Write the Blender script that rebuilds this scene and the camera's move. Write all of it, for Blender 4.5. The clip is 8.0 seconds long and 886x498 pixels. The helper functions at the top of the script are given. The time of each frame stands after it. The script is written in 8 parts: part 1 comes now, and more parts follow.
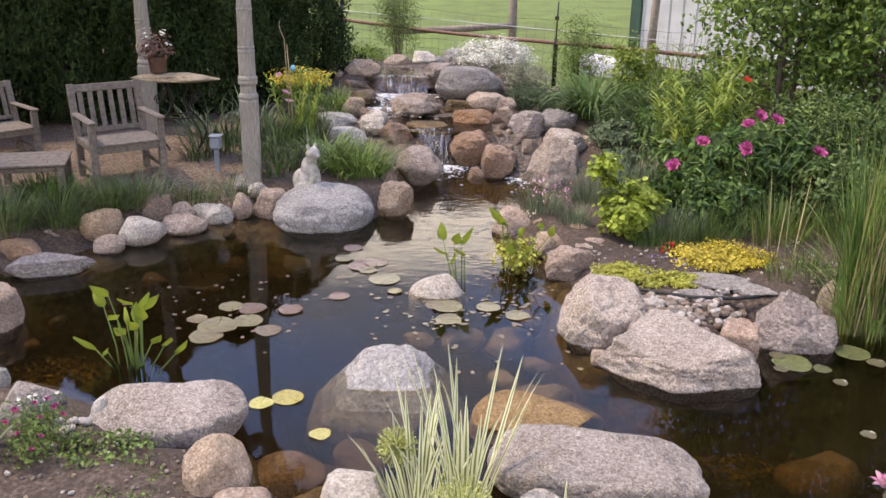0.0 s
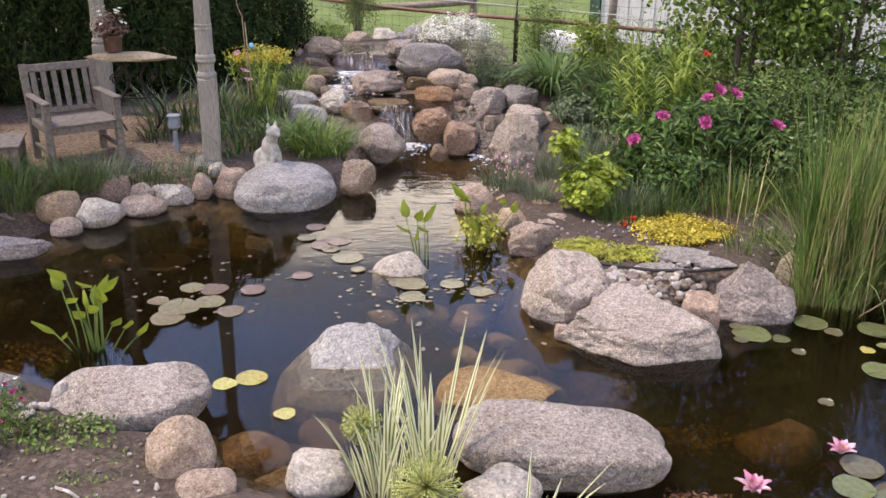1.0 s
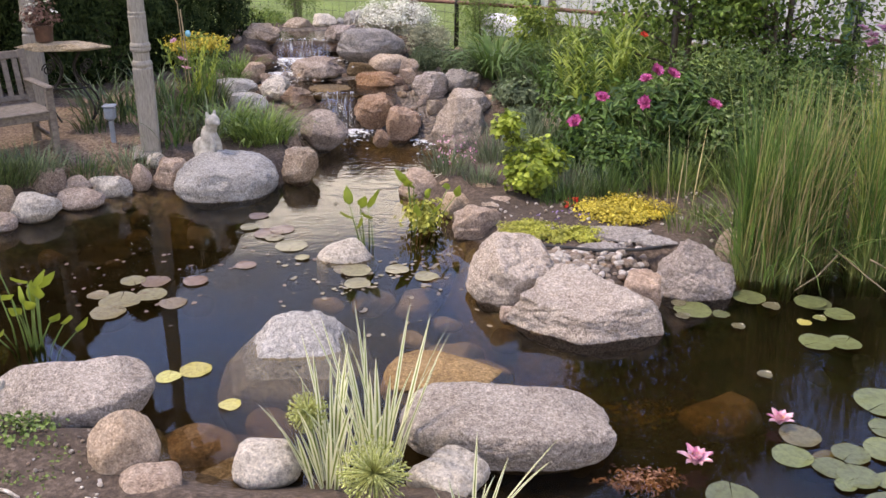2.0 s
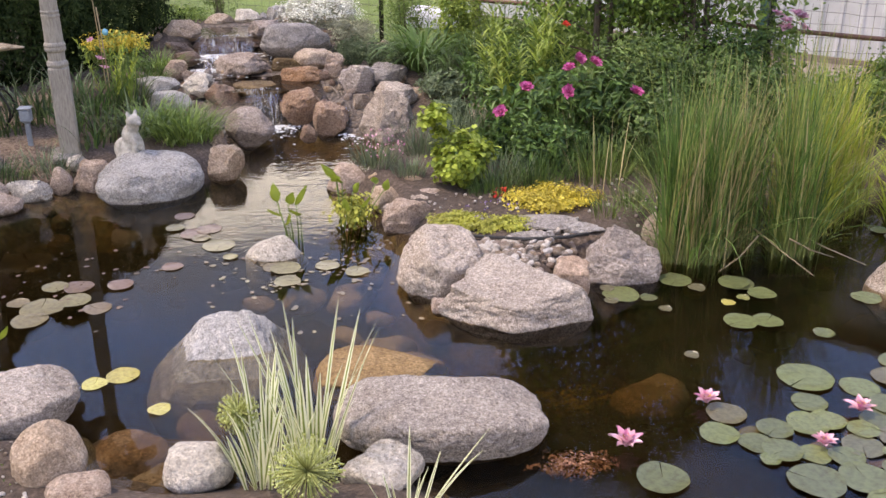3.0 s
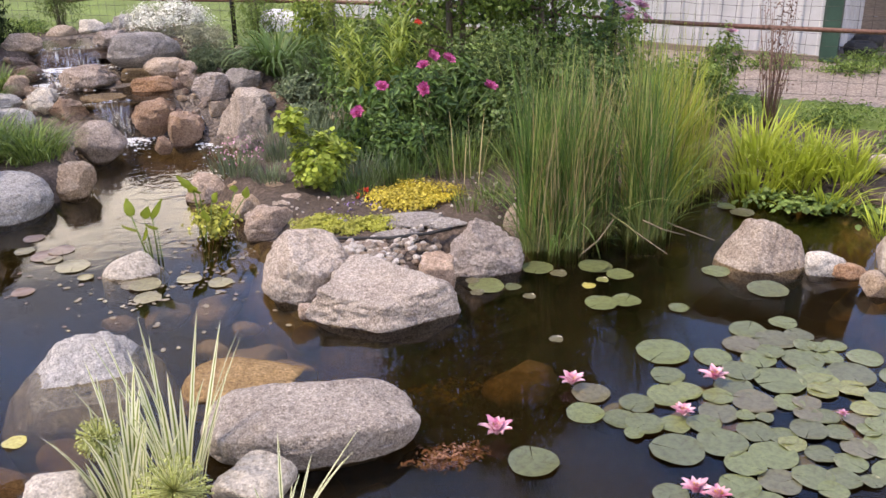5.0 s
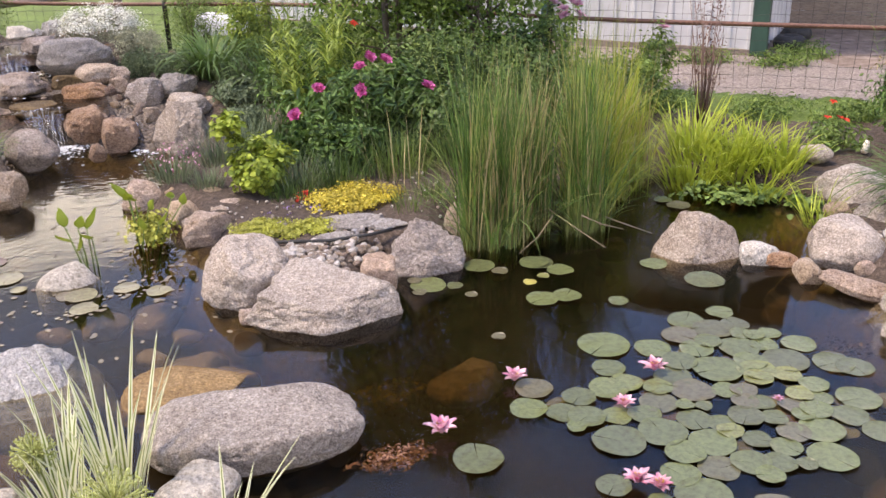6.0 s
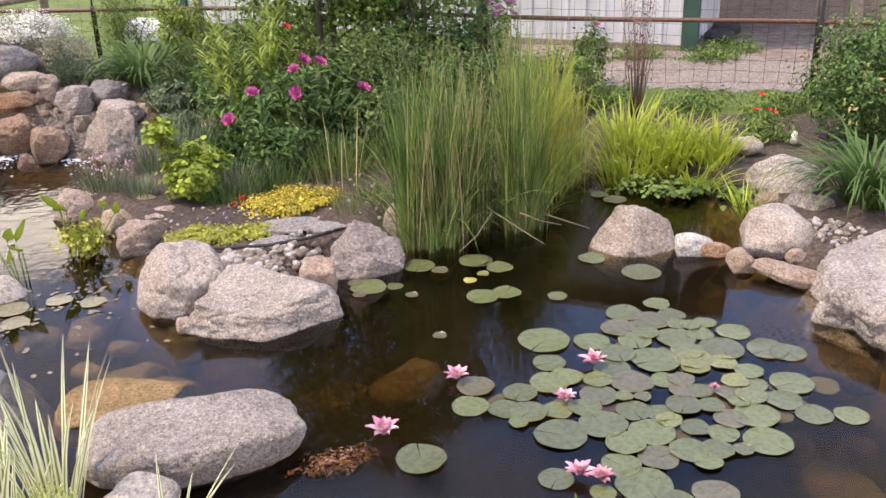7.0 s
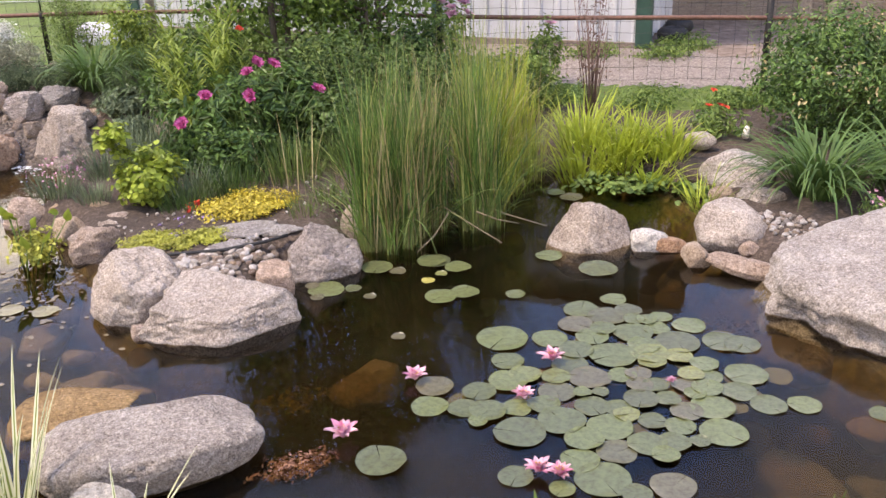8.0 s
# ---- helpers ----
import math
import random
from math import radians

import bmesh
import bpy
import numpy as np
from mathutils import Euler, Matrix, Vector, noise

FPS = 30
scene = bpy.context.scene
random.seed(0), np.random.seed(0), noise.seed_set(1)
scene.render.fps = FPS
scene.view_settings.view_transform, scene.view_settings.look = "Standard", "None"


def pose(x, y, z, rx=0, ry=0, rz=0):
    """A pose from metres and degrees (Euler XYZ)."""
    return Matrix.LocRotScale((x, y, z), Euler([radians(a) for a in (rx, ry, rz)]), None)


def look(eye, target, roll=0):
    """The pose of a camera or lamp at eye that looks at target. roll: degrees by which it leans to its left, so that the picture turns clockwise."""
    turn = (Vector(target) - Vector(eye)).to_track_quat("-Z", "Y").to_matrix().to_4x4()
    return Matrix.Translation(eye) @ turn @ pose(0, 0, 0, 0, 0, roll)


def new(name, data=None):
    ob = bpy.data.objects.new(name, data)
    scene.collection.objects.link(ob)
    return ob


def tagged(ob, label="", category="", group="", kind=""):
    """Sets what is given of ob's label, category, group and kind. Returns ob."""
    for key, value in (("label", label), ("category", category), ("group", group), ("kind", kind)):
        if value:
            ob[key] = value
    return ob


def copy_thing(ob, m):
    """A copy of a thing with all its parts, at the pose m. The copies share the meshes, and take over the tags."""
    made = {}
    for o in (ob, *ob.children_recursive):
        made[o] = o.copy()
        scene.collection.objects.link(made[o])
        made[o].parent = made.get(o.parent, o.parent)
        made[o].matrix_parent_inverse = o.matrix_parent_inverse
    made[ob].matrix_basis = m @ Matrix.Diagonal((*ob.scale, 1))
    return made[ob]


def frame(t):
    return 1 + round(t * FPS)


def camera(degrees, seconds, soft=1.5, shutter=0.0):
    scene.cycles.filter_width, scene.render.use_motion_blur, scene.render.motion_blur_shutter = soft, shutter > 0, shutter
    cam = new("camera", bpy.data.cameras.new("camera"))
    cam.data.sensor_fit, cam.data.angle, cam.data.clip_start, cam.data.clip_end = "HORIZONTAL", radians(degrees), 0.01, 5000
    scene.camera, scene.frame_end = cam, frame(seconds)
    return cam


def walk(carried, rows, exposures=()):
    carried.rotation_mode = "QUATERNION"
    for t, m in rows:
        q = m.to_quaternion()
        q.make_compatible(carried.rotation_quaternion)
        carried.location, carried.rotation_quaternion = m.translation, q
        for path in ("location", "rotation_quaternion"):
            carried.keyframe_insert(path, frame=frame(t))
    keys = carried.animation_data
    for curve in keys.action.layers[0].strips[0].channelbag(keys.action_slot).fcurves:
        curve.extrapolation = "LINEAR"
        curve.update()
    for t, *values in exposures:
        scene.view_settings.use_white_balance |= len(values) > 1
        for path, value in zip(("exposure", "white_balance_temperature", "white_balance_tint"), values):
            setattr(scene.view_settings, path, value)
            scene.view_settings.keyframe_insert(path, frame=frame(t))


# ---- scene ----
# The walk: seconds, place, then turn to the left, tilt up and lean to the left in degrees.
cam = camera(50.8, 8.0)
ROWS = [
    (0.0, -0.0000, 0.0000, 2.2500, 0.000, -19.718, 0.925),
    (0.5, 0.0037, 0.0011, 2.2456, -0.981, -20.385, 0.909),
    (1.0, 0.0120, 0.0048, 2.2408, -2.313, -21.007, 0.847),
    (1.5, 0.0248, 0.0033, 2.2371, -3.878, -21.510, 0.724),
    (3.0, 0.0781, 0.0003, 2.2346, -9.903, -22.256, 0.074),
    (3.5, 0.0971, -0.0052, 2.2351, -12.179, -22.264, -0.180),
    (4.0, 0.1168, -0.0104, 2.2351, -14.245, -22.273, -0.459),
    (4.5, 0.1353, -0.0162, 2.2338, -16.196, -22.275, -0.691),
    (6.0, 0.1801, -0.0387, 2.2339, -21.542, -22.346, -1.284),
    (6.5, 0.1976, -0.0438, 2.2297, -23.426, -22.351, -1.495),
    (7.0, 0.2159, -0.0529, 2.2278, -25.134, -22.371, -1.734),
    (7.5, 0.2337, -0.0603, 2.2255, -26.588, -22.393, -1.933),
    (8.0, 0.2453, -0.0648, 2.2243, -27.594, -22.417, -2.053),
]
walk(cam, [(t, pose(x, y, z, 90 + pitch, 0, yaw) @ pose(0, 0, 0, 0, 0, roll)) for t, x, y, z, yaw, pitch, roll in ROWS],
     [(0.0, -0.24, 8400, 15.0), (4.0, -0.2, 8400, 15.0), (8.0, -0.06, 8400, 15.0)])

# ---- light ----
SUN_UP, SUN_TURN = 64.0, 285.0          # elevation; compass turn of the sun, clockwise from +y
world = bpy.data.worlds.new("sky")
scene.world = world
world.use_nodes = True
wn, wl = world.node_tree.nodes, world.node_tree.links
wn.clear()
w_out, w_bg, sky = wn.new("ShaderNodeOutputWorld"), wn.new("ShaderNodeBackground"), wn.new("ShaderNodeTexSky")
sky.sky_type, sky.sun_disc = "NISHITA", False
sky.sun_elevation, sky.sun_rotation = radians(SUN_UP), radians(SUN_TURN)
w_co, w_map, w_noise, w_ramp, w_mix = (wn.new("ShaderNode" + k) for k in ("TexCoord", "Mapping", "TexNoise", "ValToRGB", "Mix"))
w_mix.data_type = "RGBA"
w_map.inputs["Scale"].default_value = (1.0, 1.0, 2.2)
w_map.inputs["Location"].default_value = (0.35, 0.1, 0.0)
w_noise.inputs["Scale"].default_value, w_noise.inputs["Detail"].default_value, w_noise.inputs["Roughness"].default_value = 2.1, 7.0, 0.55
w_ramp.color_ramp.elements[0].position, w_ramp.color_ramp.elements[1].position = 0.45, 0.7
w_mix.inputs[7].default_value = (10.0, 10.2, 11.0, 1)
w_bank = wn.new("ShaderNodeMix")
w_bank.data_type = "RGBA"
w_haze, w_lowest = wn.new("ShaderNodeMix"), wn.new("ShaderNodeMapRange")
w_haze.data_type = "RGBA"
w_haze.inputs[6].default_value, w_haze.inputs[7].default_value = (44.0, 44.0, 45.0, 1), (9.0, 9.0, 9.2, 1)
w_lowest.inputs["From Min"].default_value, w_lowest.inputs["From Max"].default_value = 0.27, 0.16
wl.new(w_lowest.outputs["Result"], w_haze.inputs[0])
wl.new(w_haze.outputs[2], w_bank.inputs[7])
# a bright cloud bank above the grey haze of the horizon
w_sep, w_low = wn.new("ShaderNodeSeparateXYZ"), wn.new("ShaderNodeMapRange")
w_low.inputs["From Min"].default_value, w_low.inputs["From Max"].default_value = 0.36, 0.33
wl.new(w_co.outputs["Generated"], w_sep.inputs[0])
wl.new(w_sep.outputs["Z"], w_lowest.inputs["Value"])
w_edge = wn.new("ShaderNodeMath")                # billowing upper edge of the bank
w_edge.operation, w_edge.inputs[1].default_value = "MULTIPLY_ADD", -0.12
wl.new(w_noise.outputs["Fac"], w_edge.inputs[0])
w_edge2 = wn.new("ShaderNodeMath")
w_edge2.operation, w_edge2.inputs[1].default_value = "ADD", 0.06
wl.new(w_sep.outputs["Z"], w_edge2.inputs[0])
wl.new(w_edge2.outputs[0], w_edge.inputs[2])
wl.new(w_edge.outputs[0], w_low.inputs["Value"])
wl.new(w_low.outputs["Result"], w_bank.inputs[0])
wl.new(w_co.outputs["Generated"], w_map.inputs["Vector"])
wl.new(w_map.outputs["Vector"], w_noise.inputs["Vector"])
wl.new(w_noise.outputs["Fac"], w_ramp.inputs["Fac"])
wl.new(w_ramp.outputs["Color"], w_mix.inputs[0])
w_clear = wn.new("ShaderNodeMix")
w_clear.data_type, w_clear.blend_type = "RGBA", "MULTIPLY"
w_clear.inputs[0].default_value = 1.0
w_clear.inputs[7].default_value = (3.6, 4.3, 6.0, 1)
wl.new(sky.outputs["Color"], w_clear.inputs[6])
wl.new(w_clear.outputs[2], w_mix.inputs[6])
wl.new(w_mix.outputs[2], w_bank.inputs[6])
wl.new(w_bank.outputs[2], w_bg.inputs["Color"])
wl.new(w_bg.outputs["Background"], w_out.inputs["Surface"])
w_bg.inputs["Strength"].default_value = 0.13
sun = new("sun", bpy.data.lights.new("sun", "SUN"))
sun.data.energy, sun.data.angle, sun.data.color = 5.0, radians(9), (1.0, 0.93, 0.84)
a_s, a_u = radians(SUN_TURN), radians(SUN_UP)
sun.matrix_world = look((0, 0, 20), Vector((0, 0, 20)) - Vector((math.sin(a_s) * math.cos(a_u), math.cos(a_s) * math.cos(a_u), math.sin(a_u))))


# ---- materials ----
def tree_of(name):
    m = bpy.data.materials.new(name)
    m.use_nodes = True
    nt = m.node_tree
    b = nt.nodes["Principled BSDF"]
    return m, nt.nodes, nt.links, b


def node(nodes, kind, **values):
    n = nodes.new("ShaderNode" + kind)
    for k, v in values.items():
        n.inputs[k.replace("_", " ")].default_value = v
    return n


def ramp(nodes, stops):
    n = nodes.new("ShaderNodeValToRGB")
    e = n.color_ramp.elements
    while len(e) < len(stops):
        e.new(0.5)
    for k, (p, c) in enumerate(stops):
        e[k].position, e[k].color = p, (*c, 1)
    return n


def mixer(nodes, links, fac, a, b, blend="MIX"):
    n = nodes.new("ShaderNodeMix")
    n.data_type, n.blend_type = "RGBA", blend
    for socket, v in ((0, fac), (6, a), (7, b)):
        if isinstance(v, bpy.types.NodeSocket):
            links.new(v, n.inputs[socket])
        elif socket == 0:
            n.inputs[socket].default_value = v
        else:
            n.inputs[socket].default_value = (*v, 1)
    return n.outputs[2]


def stone(name, dark, mid, light, grain=0.5, rough=0.85, vein=0.0, bump=0.8, scale=1.0, size=130, speckle=0.56):
    """Weathered stone: broad patches, mineral speckle, fine relief."""
    m, n, l, b = tree_of(name)
    co, info = n.new("ShaderNodeTexCoord"), n.new("ShaderNodeObjectInfo")
    add = n.new("ShaderNodeVectorMath")
    mul = n.new("ShaderNodeMath")
    mul.operation, mul.inputs[1].default_value = "MULTIPLY", 37.0
    l.new(info.outputs["Random"], mul.inputs[0])
    l.new(co.outputs["Object"], add.inputs[0])
    l.new(mul.outputs[0], add.inputs[1])
    broad = node(n, "TexNoise", Scale=5.0 * scale, Detail=5.0, Roughness=0.62)
    fine = node(n, "TexNoise", Scale=size * scale, Detail=3.0, Roughness=0.7)
    mid_n = node(n, "TexNoise", Scale=48.0 * scale, Detail=5.0, Roughness=0.75)
    spots = node(n, "TexVoronoi", Scale=size * 0.75 * scale)
    for k in (broad, fine, mid_n, spots):
        l.new(add.outputs[0], k.inputs["Vector"])
    r = ramp(n, ((0.36, dark), (0.5, mid), (0.62, light)))
    l.new(broad.outputs["Fac"], r.inputs["Fac"])
    g = ramp(n, ((0.38, tuple(0.5 * c for c in dark)), (0.5, mid), (0.62, tuple(min(0.85, 1.25 * c) for c in light))))
    l.new(fine.outputs["Fac"], g.inputs["Fac"])
    c = mixer(n, l, grain, r.outputs["Color"], g.outputs["Color"])
    p = ramp(n, ((0.4, tuple(0.4 * v for v in dark)), (0.5, mid), (0.62, tuple(min(0.85, 1.15 * c) for c in light))))
    l.new(mid_n.outputs["Fac"], p.inputs["Fac"])
    c = mixer(n, l, 0.32, c, p.outputs["Color"])
    crack = node(n, "TexVoronoi", Scale=7.0 * scale)
    crack.feature = "DISTANCE_TO_EDGE"
    warp = node(n, "TexNoise", Scale=9.0 * scale, Detail=4.0)
    l.new(add.outputs[0], warp.inputs["Vector"])
    wv = n.new("ShaderNodeVectorMath")
    wv.operation = "MULTIPLY_ADD"
    wv.inputs[1].default_value = (0.25, 0.25, 0.25)
    l.new(warp.outputs["Color"], wv.inputs[0])
    l.new(add.outputs[0], wv.inputs[2])
    l.new(wv.outputs[0], crack.inputs["Vector"])
    # crystals: dark mica and pale feldspar grains, each grain one tone
    grain_c = n.new("ShaderNodeSeparateColor")
    l.new(spots.outputs["Color"], grain_c.inputs["Color"])
    gr = ramp(n, ((0.0, (0.5, 0.48, 0.47)), (0.12, (0.75, 0.73, 0.72)), (0.24, (1.0, 1.0, 1.0)), (0.75, (1.03, 1.02, 1.0)), (0.9, (1.35, 1.33, 1.3)), (1.0, (1.55, 1.52, 1.5))))
    l.new(grain_c.outputs["Red"], gr.inputs["Fac"])
    c = mixer(n, l, speckle, c, mixer(n, l, 1.0, c, gr.outputs["Color"], "MULTIPLY"))
    line = ramp(n, ((0.0, (0.42, 0.37, 0.34)), (0.07, (1, 1, 1))))
    l.new(crack.outputs["Distance"], line.inputs["Fac"])
    c = mixer(n, l, 0.25, c, mixer(n, l, 1.0, c, line.outputs["Color"], "MULTIPLY"))
    hue = node(n, "HueSaturation")
    var = node(n, "MapRange", To_Min=1.0, To_Max=1.3)
    l.new(info.outputs["Random"], var.inputs["Value"])
    l.new(var.outputs["Result"], hue.inputs["Value"])
    again = n.new("ShaderNodeMath")
    again.operation, again.inputs[1].default_value = "MULTIPLY", 17.31
    frac = n.new("ShaderNodeMath")
    frac.operation = "FRACT"
    l.new(info.outputs["Random"], again.inputs[0])
    l.new(again.outputs[0], frac.inputs[0])
    sat = node(n, "MapRange", To_Min=0.8, To_Max=1.15)
    l.new(frac.outputs[0], sat.inputs["Value"])
    l.new(sat.outputs["Result"], hue.inputs["Saturation"])
    l.new(c, hue.inputs["Color"])
    l.new(hue.outputs["Color"], b.inputs["Base Color"])
    b.inputs["Roughness"].default_value = rough
    if vein:
        wave = node(n, "TexWave", Scale=11.0 * scale, Distortion=14.0, Detail=5.0, Detail_Roughness=0.7)
        wave.bands_direction = "Z"
        l.new(add.outputs[0], wave.inputs["Vector"])
        v_mix = n.new("ShaderNodeMath")
        v_mix.operation, v_mix.inputs[1].default_value = "MULTIPLY", vein
        l.new(wave.outputs["Fac"], v_mix.inputs[0])
        l.new(mixer(n, l, v_mix.outputs[0], hue.outputs["Color"], tuple(0.5 * v for v in dark)), b.inputs["Base Color"])
    h1 = n.new("ShaderNodeMath")
    h1.operation = "MULTIPLY_ADD"
    h1.inputs[1].default_value = 0.6
    l.new(fine.outputs["Fac"], h1.inputs[0])
    l.new(mid_n.outputs["Fac"], h1.inputs[2])
    bp = node(n, "Bump", Strength=bump, Distance=0.045)
    l.new(h1.outputs[0], bp.inputs["Height"])
    l.new(bp.outputs["Normal"], b.inputs["Normal"])
    return m


def leafy(name, dark, light, rough=0.5, through_light=0.3, stripe=None, yellow=None, foot=None):
    """Leaves: each piece its own shade, some light shining through."""
    m, n, l, b = tree_of(name)
    geo, info = n.new("ShaderNodeNewGeometry"), n.new("ShaderNodeObjectInfo")
    dark = tuple(0.82 * v for v in dark)
    stops = [(0.0, dark), (0.85, light)]
    if yellow:
        stops = [(0.0, dark), (0.7, light), (0.93, yellow)]
    r = ramp(n, stops)
    l.new(geo.outputs["Random Per Island"], r.inputs["Fac"])
    c = r.outputs["Color"]
    co = n.new("ShaderNodeTexCoord")
    blot = node(n, "TexNoise", Scale=7.0, Detail=4.0)
    l.new(co.outputs["Object"], blot.inputs["Vector"])
    rr = ramp(n, ((0.3, (0.62, 0.62, 0.62)), (0.7, (1.25, 1.25, 1.2))))
    l.new(blot.outputs["Fac"], rr.inputs["Fac"])
    c = mixer(n, l, 1.0, c, rr.outputs["Color"], "MULTIPLY")
    if stripe:
        uv = n.new("ShaderNodeUVMap")
        sep = n.new("ShaderNodeSeparateXYZ")
        l.new(uv.outputs["UV"], sep.inputs[0])
        s = ramp(n, ((0.0, (1, 1, 1)), (0.3, (1, 1, 1)), (0.36, (0, 0, 0)), (0.62, (0, 0, 0)), (0.68, (1, 1, 1))))
        l.new(sep.outputs["X"], s.inputs["Fac"])
        c = mixer(n, l, s.outputs["Color"], c, stripe)
    if foot:
        uv = n.new("ShaderNodeUVMap")
        sep = n.new("ShaderNodeSeparateXYZ")
        l.new(uv.outputs["UV"], sep.inputs[0])
        s = ramp(n, ((0.05, (0.85, 0.85, 0.85)), (0.38, (0, 0, 0))))
        l.new(sep.outputs["Y"], s.inputs["Fac"])
        c = mixer(n, l, s.outputs["Color"], c, foot)
    l.new(c, b.inputs["Base Color"])
    b.inputs["Roughness"].default_value = rough
    b.inputs["Specular IOR Level"].default_value = 0.3 if rough < 0.8 else 0.08
    tr = n.new("ShaderNodeBsdfTranslucent")
    l.new(c, tr.inputs["Color"])
    ms = n.new("ShaderNodeMixShader")
    ms.inputs[0].default_value = through_light
    l.new(b.outputs[0], ms.inputs[1])
    l.new(tr.outputs[0], ms.inputs[2])
    l.new(ms.outputs[0], n["Material Output"].inputs["Surface"])
    return m


def ground_mat(name, dark, mid, light, scale, bump, rough=0.95, cell=0.0, extra=None):
    """Loose ground in world metres: broad stains, crumbs, and, with cell, small stones."""
    m, n, l, b = tree_of(name)
    geo = n.new("ShaderNodeNewGeometry")
    broad = node(n, "TexNoise", Scale=1.3, Detail=6.0, Roughness=0.6)
    fine = node(n, "TexNoise", Scale=scale, Detail=5.0, Roughness=0.7)
    for k in (broad, fine):
        l.new(geo.outputs["Position"], k.inputs["Vector"])
    r = ramp(n, ((0.32, dark), (0.5, mid), (0.68, light)))
    l.new(fine.outputs["Fac"], r.inputs["Fac"])
    st = ramp(n, ((0.35, (0.7, 0.68, 0.66)), (0.65, (1.15, 1.15, 1.15))))
    l.new(broad.outputs["Fac"], st.inputs["Fac"])
    c = mixer(n, l, 1.0, r.outputs["Color"], st.outputs["Color"], "MULTIPLY")
    h = fine.outputs["Fac"]
    if cell:
        vo = node(n, "TexVoronoi", Scale=cell)
        l.new(geo.outputs["Position"], vo.inputs["Vector"])
        sp = n.new("ShaderNodeSeparateColor")
        l.new(vo.outputs["Color"], sp.inputs["Color"])
        vr = ramp(n, ((0.0, dark), (0.5, mid), (1.0, light)))
        l.new(sp.outputs["Red"], vr.inputs["Fac"])
        c = mixer(n, l, 0.75, c, vr.outputs["Color"])
        inv = n.new("ShaderNodeMath")
        inv.operation, inv.inputs[0].default_value = "SUBTRACT", 1.0
        l.new(vo.outputs["Distance"], inv.inputs[1])
        h = inv.outputs[0]
    l.new(c, b.inputs["Base Color"])
    b.inputs["Roughness"].default_value = rough
    bp = node(n, "Bump", Strength=bump, Distance=0.02)
    l.new(h, bp.inputs["Height"])
    l.new(bp.outputs["Normal"], b.inputs["Normal"])
    return m


def plain(name, dark, light, scale=20.0, rough=0.6, bump=0.15, metal=0.0, stretch=(1, 1, 1)):
    """Paint, wood, metal, plaster: two tones of grain on the object's own axes."""
    m, n, l, b = tree_of(name)
    co, mp = n.new("ShaderNodeTexCoord"), n.new("ShaderNodeMapping")
    mp.inputs["Scale"].default_value = stretch
    l.new(co.outputs["Object"], mp.inputs["Vector"])
    a = node(n, "TexNoise", Scale=scale, Detail=6.0, Roughness=0.65)
    d = node(n, "TexNoise", Scale=2.5, Detail=4.0)
    l.new(mp.outputs["Vector"], a.inputs["Vector"])
    l.new(co.outputs["Object"], d.inputs["Vector"])
    r = ramp(n, ((0.3, dark), (0.7, light)))
    l.new(a.outputs["Fac"], r.inputs["Fac"])
    s = ramp(n, ((0.3, (0.82, 0.82, 0.82)), (0.7, (1.08, 1.08, 1.08))))
    l.new(d.outputs["Fac"], s.inputs["Fac"])
    l.new(mixer(n, l, 1.0, r.outputs["Color"], s.outputs["Color"], "MULTIPLY"), b.inputs["Base Color"])
    b.inputs["Roughness"].default_value, b.inputs["Metallic"].default_value = rough, metal
    bp = node(n, "Bump", Strength=bump, Distance=0.006)
    l.new(a.outputs["Fac"], bp.inputs["Height"])
    l.new(bp.outputs["Normal"], b.inputs["Normal"])
    return m


PINK = stone("pink granite", (0.205, 0.142, 0.105), (0.365, 0.268, 0.207), (0.52, 0.42, 0.345))
PINKG = stone("pale pink granite", (0.195, 0.15, 0.118), (0.35, 0.286, 0.235), (0.53, 0.465, 0.402), grain=0.6)
TAN = stone("tan fieldstone", (0.215, 0.143, 0.092), (0.37, 0.27, 0.19), (0.52, 0.425, 0.33))
GREY = stone("grey granite", (0.19, 0.185, 0.178), (0.345, 0.335, 0.32), (0.5, 0.48, 0.455), grain=0.5)
GREYP = stone("grey brown gneiss", (0.2, 0.16, 0.14), (0.36, 0.3, 0.27), (0.5, 0.44, 0.4), vein=0.35)
WHITE = stone("white quartz", (0.29, 0.255, 0.21), (0.48, 0.435, 0.375), (0.66, 0.615, 0.55), grain=0.3)
BROWN = stone("brown granite", (0.15, 0.11, 0.088), (0.29, 0.22, 0.18), (0.46, 0.385, 0.33))
RUST = stone("rust fieldstone", (0.15, 0.078, 0.042), (0.29, 0.168, 0.1), (0.44, 0.31, 0.215), rough=0.5)
DARK = stone("dark granite", (0.105, 0.095, 0.09), (0.21, 0.19, 0.18), (0.33, 0.3, 0.285))
WET = stone("wet brown stone", (0.07, 0.045, 0.035), (0.16, 0.105, 0.08), (0.27, 0.19, 0.15), rough=0.3)
PEBBLE = stone("pale pebble", (0.52, 0.44, 0.37), (0.68, 0.6, 0.53), (0.82, 0.77, 0.71), grain=0.2, scale=0.2, speckle=0.15)
SLATE = stone("slate", (0.16, 0.14, 0.13), (0.3, 0.27, 0.25), (0.42, 0.39, 0.36), vein=0.25)
ORANGE = stone("orange boulder", (0.2, 0.115, 0.042), (0.36, 0.22, 0.09), (0.48, 0.32, 0.16), grain=0.45, bump=1.0)
ALGAE = stone("algae covered stone", (0.07, 0.042, 0.015), (0.17, 0.1, 0.034), (0.3, 0.2, 0.075), grain=0.3, bump=1.0)
